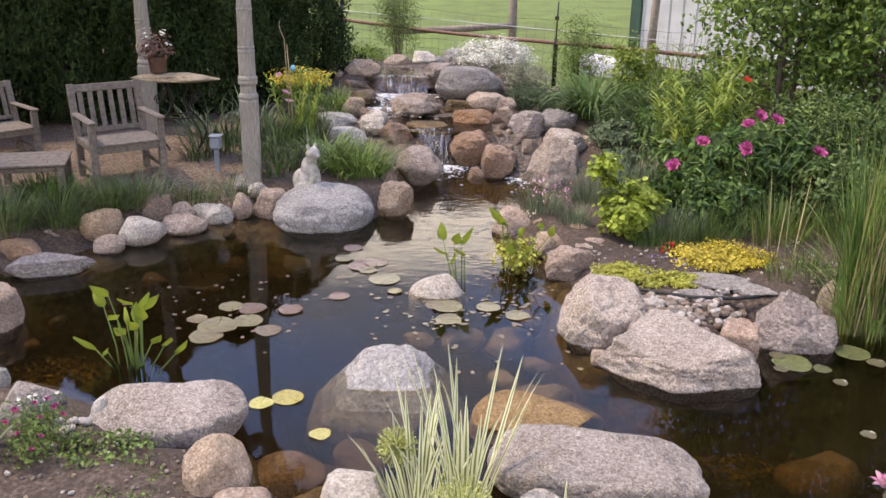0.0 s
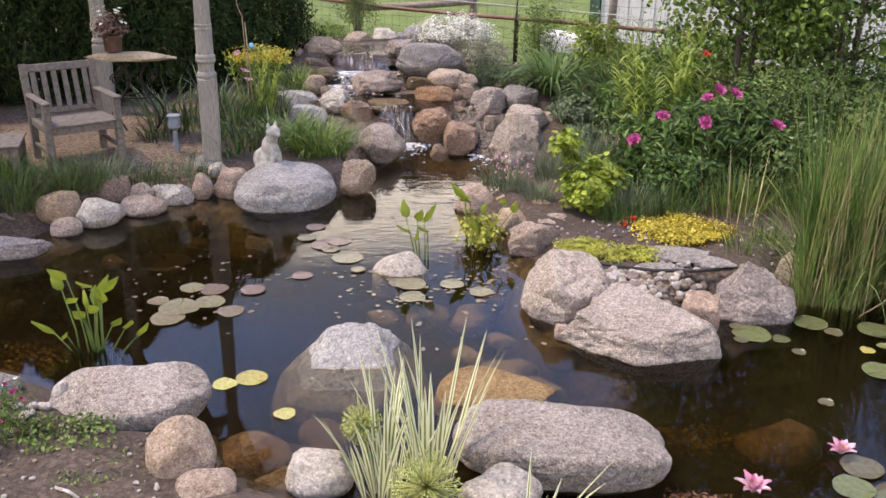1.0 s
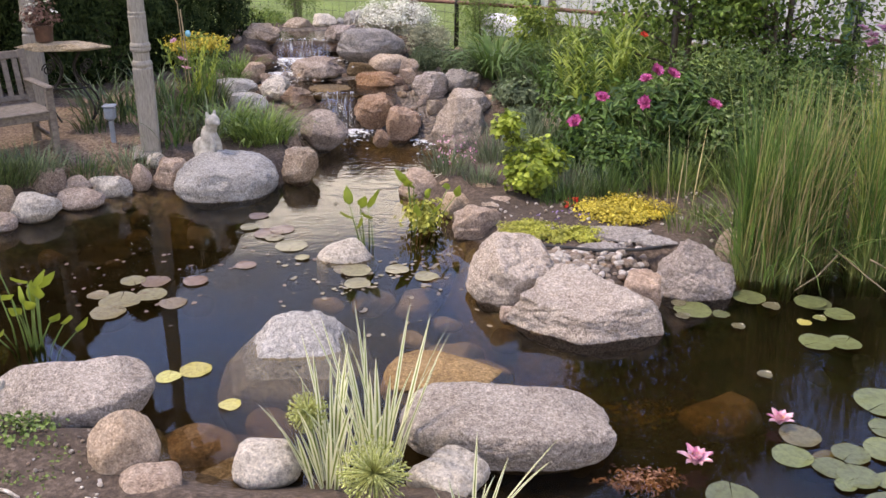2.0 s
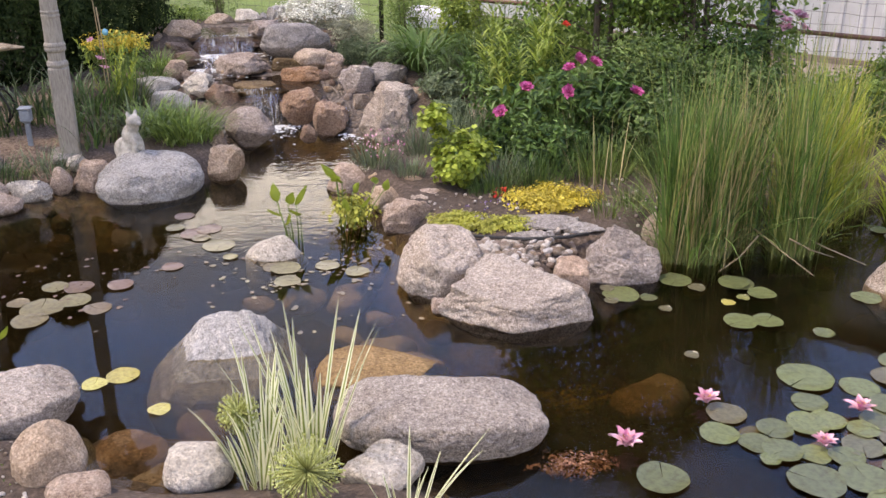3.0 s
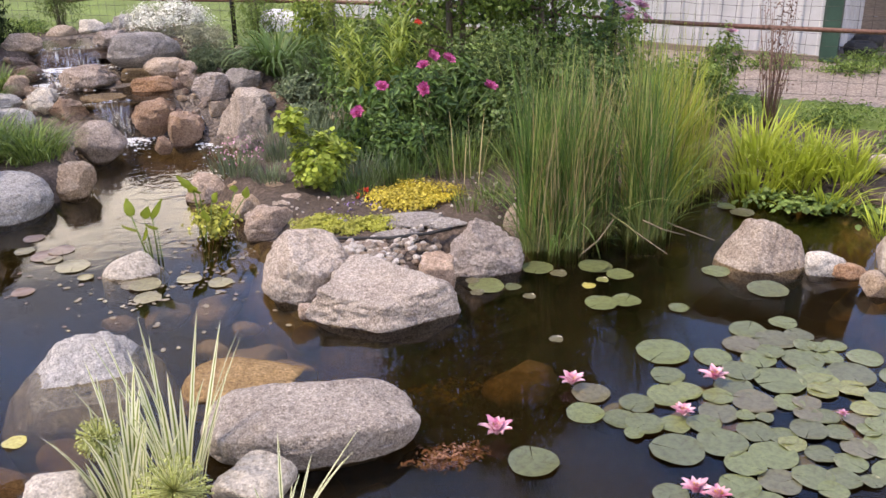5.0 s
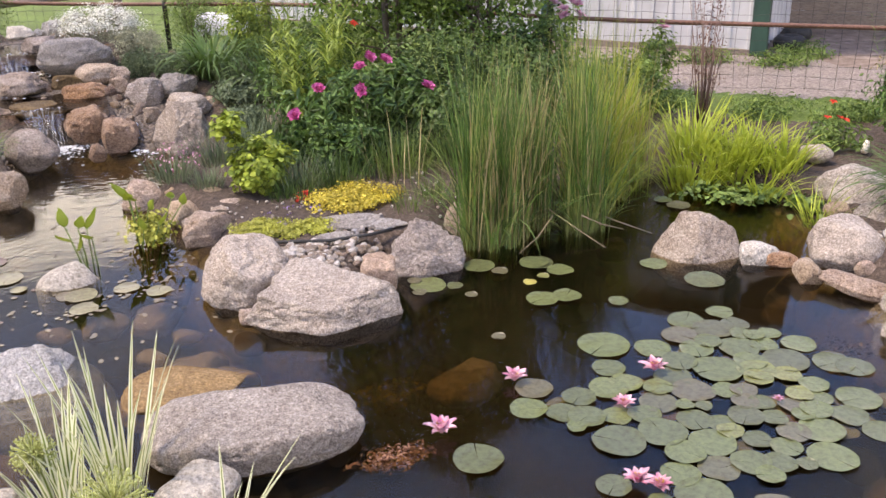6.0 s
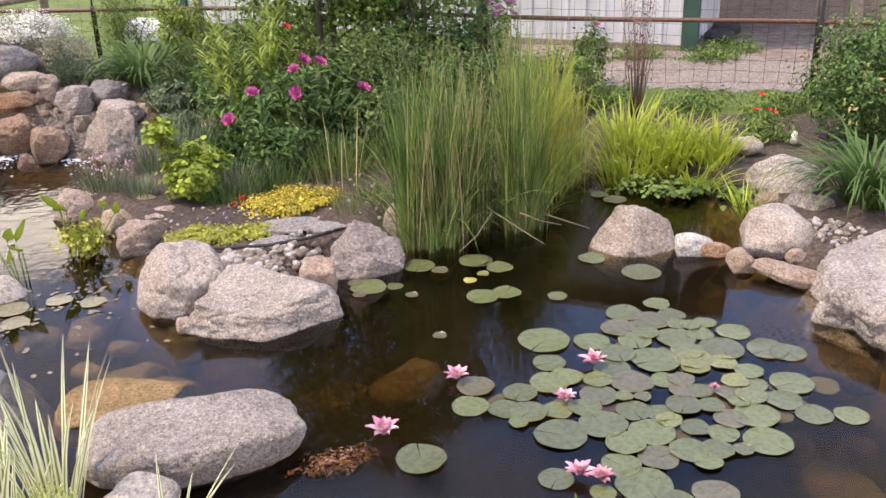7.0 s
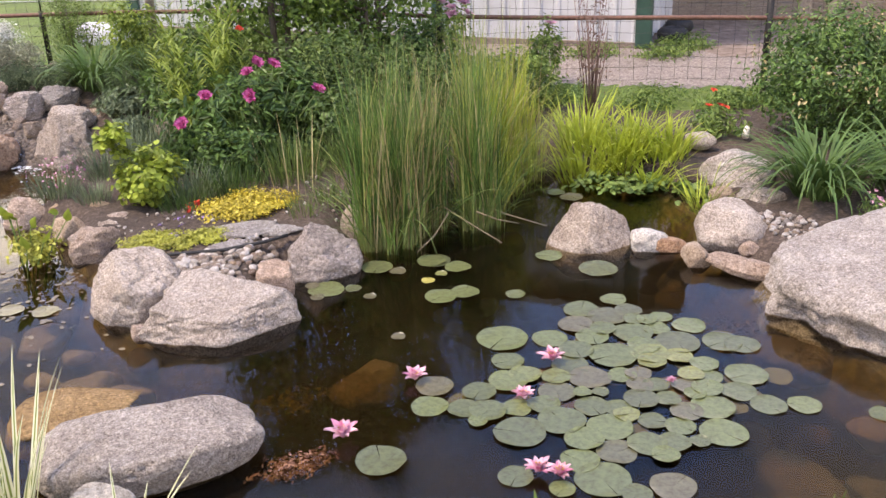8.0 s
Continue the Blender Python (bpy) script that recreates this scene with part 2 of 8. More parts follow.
SOIL = ground_mat("garden soil", (0.03, 0.02, 0.014), (0.07, 0.048, 0.035), (0.16, 0.12, 0.092), 38, 1.0)
PEA = ground_mat("pea gravel", (0.085, 0.055, 0.036), (0.17, 0.118, 0.084), (0.29, 0.22, 0.165), 60, 1.0, cell=55)
YARD = ground_mat("yard gravel", (0.13, 0.105, 0.09), (0.225, 0.185, 0.16), (0.36, 0.305, 0.27), 22, 0.9, cell=48)
WETG = ground_mat("wet stream gravel", (0.03, 0.022, 0.016), (0.075, 0.055, 0.04), (0.17, 0.13, 0.1), 40, 1.0, rough=0.45, cell=38)
DIRT = ground_mat("bare dirt", (0.11, 0.08, 0.062), (0.19, 0.142, 0.115), (0.28, 0.22, 0.18), 8, 0.6)
FIELD = ground_mat("field grass", (0.055, 0.09, 0.014), (0.09, 0.14, 0.022), (0.145, 0.195, 0.038), 26, 1.0)
BED = ground_mat("pond bed silt", (0.045, 0.034, 0.015), (0.11, 0.082, 0.036), (0.22, 0.155, 0.065), 22, 0.8)
WOOD = plain("weathered grey teak", (0.085, 0.07, 0.058), (0.2, 0.172, 0.148), 30, 0.85, 0.4, stretch=(1, 1, 1))
POSTW = plain("weathered post paint", (0.18, 0.163, 0.138), (0.35, 0.328, 0.29), 24, 0.8, 0.35, stretch=(4, 4, 0.6))
PLANK = plain("old barn plank", (0.13, 0.1, 0.08), (0.28, 0.23, 0.19), 18, 0.9, 0.4, stretch=(1, 1, 5))
FROUND = plain("round wooden rail", (0.15, 0.12, 0.095), (0.31, 0.26, 0.215), 20, 0.9, 0.4, stretch=(1, 1, 1))
IRON = plain("black iron", (0.015, 0.014, 0.013), (0.045, 0.04, 0.037), 40, 0.5, 0.2, 0.6)
PIPE = plain("rusty pipe", (0.09, 0.04, 0.028), (0.2, 0.1, 0.07), 30, 0.65, 0.2, 0.2)
WIRE = plain("fence wire", (0.03, 0.028, 0.025), (0.08, 0.075, 0.07), 30, 0.5, 0.0, 0.6)
SIDING = plain("white steel siding", (0.45, 0.455, 0.475), (0.55, 0.555, 0.575), 3, 0.45, 0.02)
GREEN = plain("green steel trim", (0.016, 0.05, 0.038), (0.03, 0.08, 0.06), 6, 0.45, 0.05)
ROOFM = plain("grey roof steel", (0.2, 0.2, 0.21), (0.3, 0.3, 0.31), 4, 0.5, 0.05)
CEMENT = plain("pale cast stone", (0.2, 0.19, 0.165), (0.5, 0.48, 0.43), 28, 0.9, 0.6)
SLABM = stone("tan table slab", (0.2, 0.155, 0.1), (0.32, 0.255, 0.175), (0.44, 0.365, 0.27), rough=0.7)
POT = plain("brown glazed pot", (0.05, 0.025, 0.018), (0.12, 0.06, 0.04), 20, 0.4, 0.1)
LAMPM = plain("grey blue lamp plastic", (0.16, 0.19, 0.23), (0.24, 0.28, 0.33), 30, 0.5, 0.1)
RUBBER = plain("black rubber", (0.012, 0.012, 0.012), (0.035, 0.035, 0.035), 30, 0.8, 0.3)
BLUE = plain("blue glass ornament", (0.08, 0.3, 0.45), (0.2, 0.5, 0.65), 20, 0.2, 0.0)
CANE = plain("dry cane", (0.24, 0.18, 0.1), (0.4, 0.31, 0.19), 30, 0.8, 0.2)
BARK = plain("grey bark", (0.06, 0.048, 0.038), (0.16, 0.13, 0.105), 24, 0.95, 0.6, stretch=(3, 3, 0.7))
REDMULCH = plain("brown twig", (0.12, 0.07, 0.055), (0.22, 0.14, 0.11), 20, 0.9, 0.2)

REED = leafy("reed green", (0.055, 0.12, 0.035), (0.155, 0.27, 0.065), 0.5, 0.35, yellow=(0.34, 0.36, 0.13), foot=(0.36, 0.4, 0.15))
REEDY = leafy("reed yellow green", (0.19, 0.27, 0.032), (0.4, 0.46, 0.08), 0.5, 0.3, yellow=(0.42, 0.38, 0.12), foot=(0.3, 0.34, 0.12))
STRAW = leafy("dry straw", (0.28, 0.22, 0.1), (0.5, 0.42, 0.23), 0.7, 0.2)
LIME = leafy("lime iris leaf", (0.19, 0.29, 0.03), (0.46, 0.53, 0.08), 0.45, 0.35)
GRASS = leafy("dark grass leaf", (0.0625, 0.11, 0.0285), (0.175, 0.25, 0.0665), 0.5, 0.25)
GRASSM = leafy("mid grass leaf", (0.08, 0.15, 0.038), (0.225, 0.32, 0.085), 0.5, 0.3)
BLUEG = leafy("blue grey leaf", (0.085, 0.125, 0.07), (0.2, 0.255, 0.15), 0.6, 0.2)
DAYLILY = leafy("daylily leaf", (0.032, 0.078, 0.022), (0.115, 0.2, 0.055), 0.6, 0.3)
VARIEG = leafy("striped iris leaf", (0.125, 0.2, 0.038), (0.275, 0.34, 0.076), 0.45, 0.3, stripe=(0.72, 0.72, 0.5))
SHRUB = leafy("shrub leaf", (0.036, 0.075, 0.025), (0.135, 0.21, 0.062), 0.45, 0.25)
PEONYL = leafy("peony leaf", (0.028, 0.072, 0.022), (0.135, 0.235, 0.06), 0.45, 0.25)
TREEL = leafy("tree leaf", (0.04, 0.09, 0.018), (0.18, 0.28, 0.055), 0.4, 0.3)
CONIF = leafy("cedar spray", (0.012, 0.023, 0.009), (0.04, 0.063, 0.022), 0.9, 0.05)
TUFT = leafy("dark tuft leaf", (0.035, 0.065, 0.026), (0.115, 0.165, 0.06), 0.6, 0.2)
CHART = leafy("chartreuse leaf", (0.13, 0.2, 0.022), (0.34, 0.42, 0.065), 0.5, 0.3)
GOLD = leafy("golden mat leaf", (0.36, 0.3, 0.03), (0.66, 0.54, 0.09), 0.5, 0.25)
SEDUM = leafy("sedum leaf", (0.245, 0.25, 0.0285), (0.47, 0.48, 0.095), 0.5, 0.2)
FERNY = leafy("ferny plume", (0.13, 0.21, 0.035), (0.3, 0.38, 0.08), 0.6, 0.25)
SILVER = leafy("silver leaf", (0.265, 0.27, 0.19), (0.451, 0.46, 0.342), 0.7, 0.15)
WHITEF = leafy("white petal", (0.66, 0.66, 0.6), (0.85, 0.85, 0.8), 0.6, 0.2)
PINKF = leafy("magenta petal", (0.5, 0.04, 0.24), (0.84, 0.24, 0.54), 0.5, 0.25)
PINKP = leafy("pale pink petal", (0.6, 0.2, 0.38), (0.85, 0.5, 0.64), 0.5, 0.25)
LILYF = leafy("water lily petal", (0.78, 0.2, 0.4), (0.92, 0.6, 0.7), 0.45, 0.3)
REDF = leafy("red petal", (0.55, 0.02, 0.015), (0.8, 0.08, 0.04), 0.5, 0.25)
BURGUNDY = leafy("burgundy petal", (0.2, 0.015, 0.07), (0.42, 0.06, 0.18), 0.6, 0.15)
YELF = leafy("yellow stamen", (0.7, 0.4, 0.02), (0.85, 0.6, 0.08), 0.5, 0.2)
VIOLET = leafy("violet petal", (0.2, 0.12, 0.4), (0.4, 0.28, 0.6), 0.5, 0.2)
ALLIUM = leafy("allium stalk", (0.34, 0.39, 0.1), (0.58, 0.62, 0.26), 0.6, 0.2)
TWIGL = leafy("brown twig leaf", (0.1, 0.06, 0.05), (0.24, 0.15, 0.13), 0.8, 0.1)
MOSS = leafy("algae strand", (0.08, 0.055, 0.018), (0.22, 0.145, 0.045), 0.8, 0.1)
WEED = leafy("water weed", (0.14, 0.055, 0.03), (0.3, 0.15, 0.09), 0.6, 0.1)


def pad_mat(name, dark, light, yellow, brown):
    m, n, l, b = tree_of(name)
    info, co = n.new("ShaderNodeObjectInfo"), n.new("ShaderNodeTexCoord")
    r = ramp(n, ((0.0, brown), (0.1, brown), (0.22, dark), (0.6, light), (0.9, light), (0.99, yellow)))
    l.new(info.outputs["Random"], r.inputs["Fac"])
    no = node(n, "TexNoise", Scale=3.2, Detail=6.0, Roughness=0.65)
    l.new(co.outputs["Object"], no.inputs["Vector"])
    s = ramp(n, ((0.34, (0.6, 0.52, 0.45)), (0.52, (1.0, 1.0, 1.0)), (0.7, (1.25, 1.25, 1.15))))
    l.new(no.outputs["Fac"], s.inputs["Fac"])
    l.new(mixer(n, l, 1.0, r.outputs["Color"], s.outputs["Color"], "MULTIPLY"), b.inputs["Base Color"])
    b.inputs["Roughness"].default_value = 0.3
    bp = node(n, "Bump", Strength=0.3, Distance=0.004)
    l.new(no.outputs["Fac"], bp.inputs["Height"])
    l.new(bp.outputs["Normal"], b.inputs["Normal"])
    return m


PAD = pad_mat("lily pad", (0.078, 0.086, 0.042), (0.108, 0.126, 0.052), (0.16, 0.165, 0.06), (0.1, 0.092, 0.055))
PADO = pad_mat("old lily pad", (0.13, 0.09, 0.068), (0.16, 0.145, 0.08), (0.24, 0.21, 0.08), (0.15, 0.1, 0.075))
PADY = pad_mat("yellowing lily pad", (0.3, 0.26, 0.07), (0.38, 0.36, 0.12), (0.42, 0.32, 0.06), (0.3, 0.26, 0.07))


def water_mat(name, tint, ripple, gloss=True):
    """Clear tinted water: what shows through is tinted, the surface mirrors by its angle; ripples grow towards the falls."""
    m, n, l, b = tree_of(name)
    n.remove(b)
    tr = n.new("ShaderNodeBsdfTransparent")
    tr.inputs["Color"].default_value = (*tint, 1)
    out = n["Material Output"]
    if not gloss:
        haze = n.new("ShaderNodeBsdfDiffuse")
        haze.inputs["Color"].default_value = (0.28, 0.23, 0.16, 1)
        drift = node(n, "TexNoise", Scale=1.6, Detail=5.0, Roughness=0.6)
        pos = n.new("ShaderNodeNewGeometry")
        l.new(pos.outputs["Position"], drift.inputs["Vector"])
        cloud = node(n, "MapRange", From_Min=0.3, From_Max=0.7, To_Min=0.012, To_Max=0.034)
        l.new(drift.outputs["Fac"], cloud.inputs["Value"])
        mx = n.new("ShaderNodeMixShader")
        l.new(cloud.outputs["Result"], mx.inputs[0])
        l.new(tr.outputs[0], mx.inputs[1])
        l.new(haze.outputs[0], mx.inputs[2])
        l.new(mx.outputs[0], out.inputs["Surface"])
        return m
    gl = n.new("ShaderNodeBsdfGlossy")
    gl.inputs["Roughness"].default_value = 0.015
    fr = node(n, "Fresnel", IOR=1.333)
    ms = n.new("ShaderNodeMixShader")
    geo = n.new("ShaderNodeNewGeometry")
    mp = n.new("ShaderNodeMapping")
    mp.inputs["Scale"].default_value = (1.0, 1.7, 1.0)
    l.new(geo.outputs["Position"], mp.inputs["Vector"])
    a = node(n, "TexNoise", Scale=8.0, Detail=1.5, Roughness=0.45, Distortion=1.0)
    l.new(mp.outputs["Vector"], a.inputs["Vector"])
    dist = n.new("ShaderNodeVectorMath")
    dist.operation = "DISTANCE"
    dist.inputs[1].default_value = (0.1, 8.5, 0.0)
    l.new(geo.outputs["Position"], dist.inputs[0])
    near = node(n, "MapRange", From_Min=0.6, From_Max=3.2, To_Min=ripple, To_Max=0.04 * ripple)
    l.new(dist.outputs["Value"], near.inputs["Value"])
    bp = node(n, "Bump", Distance=0.0045)
    l.new(near.outputs["Result"], bp.inputs["Strength"])
    l.new(a.outputs["Fac"], bp.inputs["Height"])
    for k in (gl, fr):
        l.new(bp.outputs["Normal"], k.inputs["Normal"])
    l.new(fr.outputs[0], ms.inputs[0])
    l.new(tr.outputs[0], ms.inputs[1])
    l.new(gl.outputs[0], ms.inputs[2])
    l.new(ms.outputs[0], out.inputs["Surface"])
    return m


WATER = water_mat("pond water", (0.76, 0.71, 0.59), 0.95)
MURK = water_mat("murky deeper water", (0.86, 0.82, 0.73), 0.0, False)
STREAM = water_mat("stream water", (0.36, 0.33, 0.3), 0.9)


def fall_mat():
    m, n, l, b = tree_of("falling water")
    co, mp = n.new("ShaderNodeTexCoord"), n.new("ShaderNodeMapping")
    mp.inputs["Scale"].default_value = (1.0, 0.15, 0.04)
    l.new(co.outputs["Object"], mp.inputs["Vector"])
    no = node(n, "TexNoise", Scale=95.0, Detail=4.0, Roughness=0.65)
    l.new(mp.outputs["Vector"], no.inputs["Vector"])
    r = ramp(n, ((0.52, (0, 0, 0)), (0.68, (1, 1, 1))))
    l.new(no.outputs["Fac"], r.inputs["Fac"])
    b.inputs["Base Color"].default_value = (0.72, 0.75, 0.78, 1)
    b.inputs["Roughness"].default_value = 0.25
    tr, gl = n.new("ShaderNodeBsdfTransparent"), n.new("ShaderNodeBsdfGlossy")
    gl.inputs["Roughness"].default_value = 0.1
    m1, m2 = n.new("ShaderNodeMixShader"), n.new("ShaderNodeMixShader")
    m1.inputs[0].default_value = 0.06
    l.new(tr.outputs[0], m1.inputs[1])
    l.new(gl.outputs[0], m1.inputs[2])
    l.new(r.outputs["Color"], m2.inputs[0])
    l.new(m1.outputs[0], m2.inputs[1])
    l.new(b.outputs[0], m2.inputs[2])
    l.new(m2.outputs[0], n["Material Output"].inputs["Surface"])
    return m


FALL = fall_mat()
FOAM = plain("foam", (0.6, 0.62, 0.63), (0.82, 0.84, 0.85), 60, 0.5, 0.6)


# ---- shapes ----
RNG = np.random.default_rng(7)


def mesh_from(name, verts, faces, mats, uvs=None, smooth=True, face_mats=None):
    me = bpy.data.meshes.new(name)
    me.from_pydata([tuple(v) for v in verts] if not isinstance(verts, np.ndarray) else verts.tolist(), [], faces if isinstance(faces, list) else faces.tolist())
    for m in mats if isinstance(mats, (list, tuple)) else [mats]:
        me.materials.append(m)
    if smooth:
        me.polygons.foreach_set("use_smooth", np.ones(len(me.polygons), dtype=bool))
    if face_mats is not None:
        me.polygons.foreach_set("material_index", np.asarray(face_mats, dtype=np.int32))
    if uvs is not None:
        layer = me.uv_layers.new(name="UVMap")
        idx = np.empty(len(me.loops), dtype=np.int32)
        me.loops.foreach_get("vertex_index", idx)
        layer.data.foreach_set("uv", np.asarray(uvs, dtype=np.float32)[idx].ravel())
    me.update()
    return me


def from_bm(name, bm, mat, smooth=False):
    me = bpy.data.meshes.new(name)
    bmesh.ops.recalc_face_normals(bm, faces=bm.faces)
    bm.to_mesh(me)
    bm.free()
    me.materials.append(mat)
    if smooth:
        me.polygons.foreach_set("use_smooth", np.ones(len(me.polygons), dtype=bool))
    return me


MASSES = {"leaves", "bent_leaves", "bloom_mass", "new_growth", "straw", "dry_straw", "golden_growth"}


def part(name, me, parent, label="", at=None):
    """One mesh as a part under its thing."""
    ob = new(name, me)
    ob.parent = parent
    if at is not None:
        ob.matrix_basis = at
    return tagged(ob, label, kind="stuff") if name in MASSES else tagged(ob, label)


def thing(name, m, label, category, group="", data=None, kind=""):
    ob = new(name, data)
    ob.matrix_basis = m
    return tagged(ob, label, category, group, kind)


def box(bm, c, s, rot=None, bevel=0.006):
    r = bmesh.ops.create_cube(bm, size=1.0)
    m = Matrix.Translation(c) @ (rot or Matrix()) @ Matrix.Diagonal((*s, 1))
    bmesh.ops.transform(bm, matrix=m, verts=r["verts"])
    if bevel:
        edges = list({e for v in r["verts"] for e in v.link_edges})
        bmesh.ops.bevel(bm, geom=edges, offset=bevel, segments=1, affect="EDGES")
    return bm


def box_mesh(name, c, s, mat, rot=None, bevel=0.006):
    return from_bm(name, box(bmesh.new(), c, s, rot, bevel), mat)


def tube(points, radii, sides=8):
    """A round bar along points: vertices and faces."""
    pts = [Vector(p) for p in points]
    if not isinstance(radii, (list, tuple, np.ndarray)):
        radii = [radii] * len(pts)
    v, f = [], []
    up = Vector((0.13, 0.31, 0.94))
    for i, p in enumerate(pts):
        d = (pts[min(i + 1, len(pts) - 1)] - pts[max(i - 1, 0)]).normalized()
        a = d.cross(up)
        if a.length < 0.05:
            a = d.cross(Vector((1, 0, 0)))
        a.normalize()
        b = d.cross(a)
        for k in range(sides):
            t = 2 * math.pi * k / sides
            v.append(tuple(p + (a * math.cos(t) + b * math.sin(t)) * radii[i]))
    for i in range(len(pts) - 1):
        for k in range(sides):
            k2 = (k + 1) % sides
            f.append((i * sides + k, i * sides + k2, (i + 1) * sides + k2, (i + 1) * sides + k))
    f.append(tuple(range(sides))[::-1])
    f.append(tuple((len(pts) - 1) * sides + k for k in range(sides)))
    return v, f


def tubes(name, lines, mat):
    v, f = [], []
    for points, radii, sides in lines:
        a, b = tube(points, radii, sides)
        f += [tuple(i + len(v) for i in q) for q in b]
        v += a
    return mesh_from(name, v, f, mat)


def lathe(name, profile, mat, sides=24, square=None):
    """A turned shape from (radius, height) pairs; square: heights between which the section is square."""
    v, f = [], []
    for r, z in profile:
        for k in range(sides):
            t = 2 * math.pi * (k + 0.5) / sides
            g = r
            if square and square[0] <= z <= square[1]:
                g = r * min(1.0 / max(abs(math.cos(t)), abs(math.sin(t))), 1.32)
            v.append((g * math.cos(t), g * math.sin(t), z))
    n = len(profile)
    for i in range(n - 1):
        for k in range(sides):
            k2 = (k + 1) % sides
            f.append((i * sides + k, i * sides + k2, (i + 1) * sides + k2, (i + 1) * sides + k))
    f.append(tuple(range(sides))[::-1])
    f.append(tuple((n - 1) * sides + k for k in range(sides)))
    return mesh_from(name, v, f, mat, smooth=False)


BALL = {}


def ball(sub):
    if sub not in BALL:
        bm = bmesh.new()
        bmesh.ops.create_icosphere(bm, subdivisions=sub, radius=1.0)
        bm.verts.ensure_lookup_table()
        v = np.array([x.co[:] for x in bm.verts])
        f = [[x.index for x in q.verts] for q in bm.faces]
        bm.free()
        BALL[sub] = (v, f)
    return BALL[sub]


def lumps(p, seed, octaves=4, freq=1.0):
    """Smooth noise on an array of points."""
    out = np.empty(len(p))
    off = Vector((seed * 7.13 % 91, seed * 3.7 % 83, seed * 1.9 % 71))
    for i, q in enumerate(p):
        out[i] = noise.fractal(Vector(q) * freq + off, 0.9, 2.1, octaves)
    return out


def rock_mesh(name, a, b, c, mat, seed, boxy=2.2, sub=4, rough=1.0, cuts=None, under=0.0, peak=0.0, planes=None):
    """A boulder: a rounded block with broken faces, hollows and fine relief."""
    v, f = ball(sub)
    rng = np.random.default_rng(seed)
    d = v / (np.abs(v) ** min(boxy, 2.6)).sum(1)[:, None] ** (1 / min(boxy, 2.6))
    angular = boxy >= 2.45
    count = cuts or (15 if angular else 11)
    nrm = rng.normal(size=(count, 3))
    nrm[:, 2] = np.where(rng.uniform(size=count) < 0.7, np.abs(nrm[:, 2]), nrm[:, 2] * 0.4)
    nrm[0] = (rng.normal() * 0.12, rng.normal() * 0.12, 1.0)
    nrm /= np.linalg.norm(nrm, axis=1)[:, None]
    lim = rng.uniform(0.5, 0.8, count) if angular else rng.uniform(0.64, 0.94, count)
    if planes:
        nrm = np.array([q[:3] for q in planes], float)
        nrm /= np.linalg.norm(nrm, axis=1)[:, None]
        lim = np.array([q[3] for q in planes]) * (1 + 0.05 * lumps(v, seed + 8, 4, 3.0))[:, None]
    # broken faces: the solid between many planes, its edges slightly worn
    reach = np.maximum(d @ nrm.T, 0.02) / lim
    power = 40.0 if angular else 22.0
    shrink = (1 + (reach ** power).sum(1)) ** (-1 / power)
    d = d * (1 + lumps(v, seed, 3, 0.9) * 0.07)[:, None] * shrink[:, None]
    h = lumps(v, seed + 5, 5, 2.6) * (0.08 if angular else 0.05) * rough + lumps(v, seed + 3, 3, 8.0) * 0.022 * rough
    if boxy >= 2.45:
        h = h + ((0.4 - np.abs(lumps(v, seed + 9, 4, 1.7))) * 0.1 - np.maximum(0, np.abs(lumps(v * np.array([1, 1, 3.5]), seed + 4, 3, 2.2)) - 0.2) * 0.12) * (0.35 if planes else 1.0)
    if sub > 5:
        # chips, pits and cracks
        h = h + ((0.28 - np.abs(lumps(v, seed + 11, 4, 4.2))) * 0.045 + lumps(v, seed + 12, 3, 17.0) * 0.014) * rough
        crack = np.abs(lumps(v * np.array([1.0, 1.0, 0.6]), seed + 13, 3, 1.6))
        h = h - 0.035 * np.exp(-(crack / 0.02) ** 2)
    d = d * (1 + h)[:, None]
    d = (d - (d.max(0) + d.min(0)) / 2) / ((d.max(0) - d.min(0)) / 2)
    if under:
        low = np.clip(-d[:, 2] - 0.1, 0, 1)
        d[:, :2] *= (1 - under * low)[:, None]
    if peak:
        r = np.hypot(d[:, 0], d[:, 1])
        d[:, 2] = np.where(d[:, 2] > 0, d[:, 2] * (1 - peak * np.clip(r, 0, 1)), d[:, 2])
    return mesh_from(name, d * np.array([a, b, c]), f, mat)


def boulder(x, y, z, a, b, c, turn, mat, seed, boxy=2.2, tilt=(0, 0), label="", group="", name="boulder", sub=4, under=0.35, peak=0.0, cuts=None, planes=None, rough=1.0):
    me = rock_mesh(name, a, b, c, mat, seed, boxy, sub, rough, cuts, under, peak, planes)
    words = label or f"{mat.name} {'angular' if boxy > 2.45 else 'rounded'} boulder at the pond edge"
    return thing(name, pose(x, y, z, tilt[0], tilt[1], turn), words, "boulder" if max(a, b) > 0.1 else "stone", group, me)


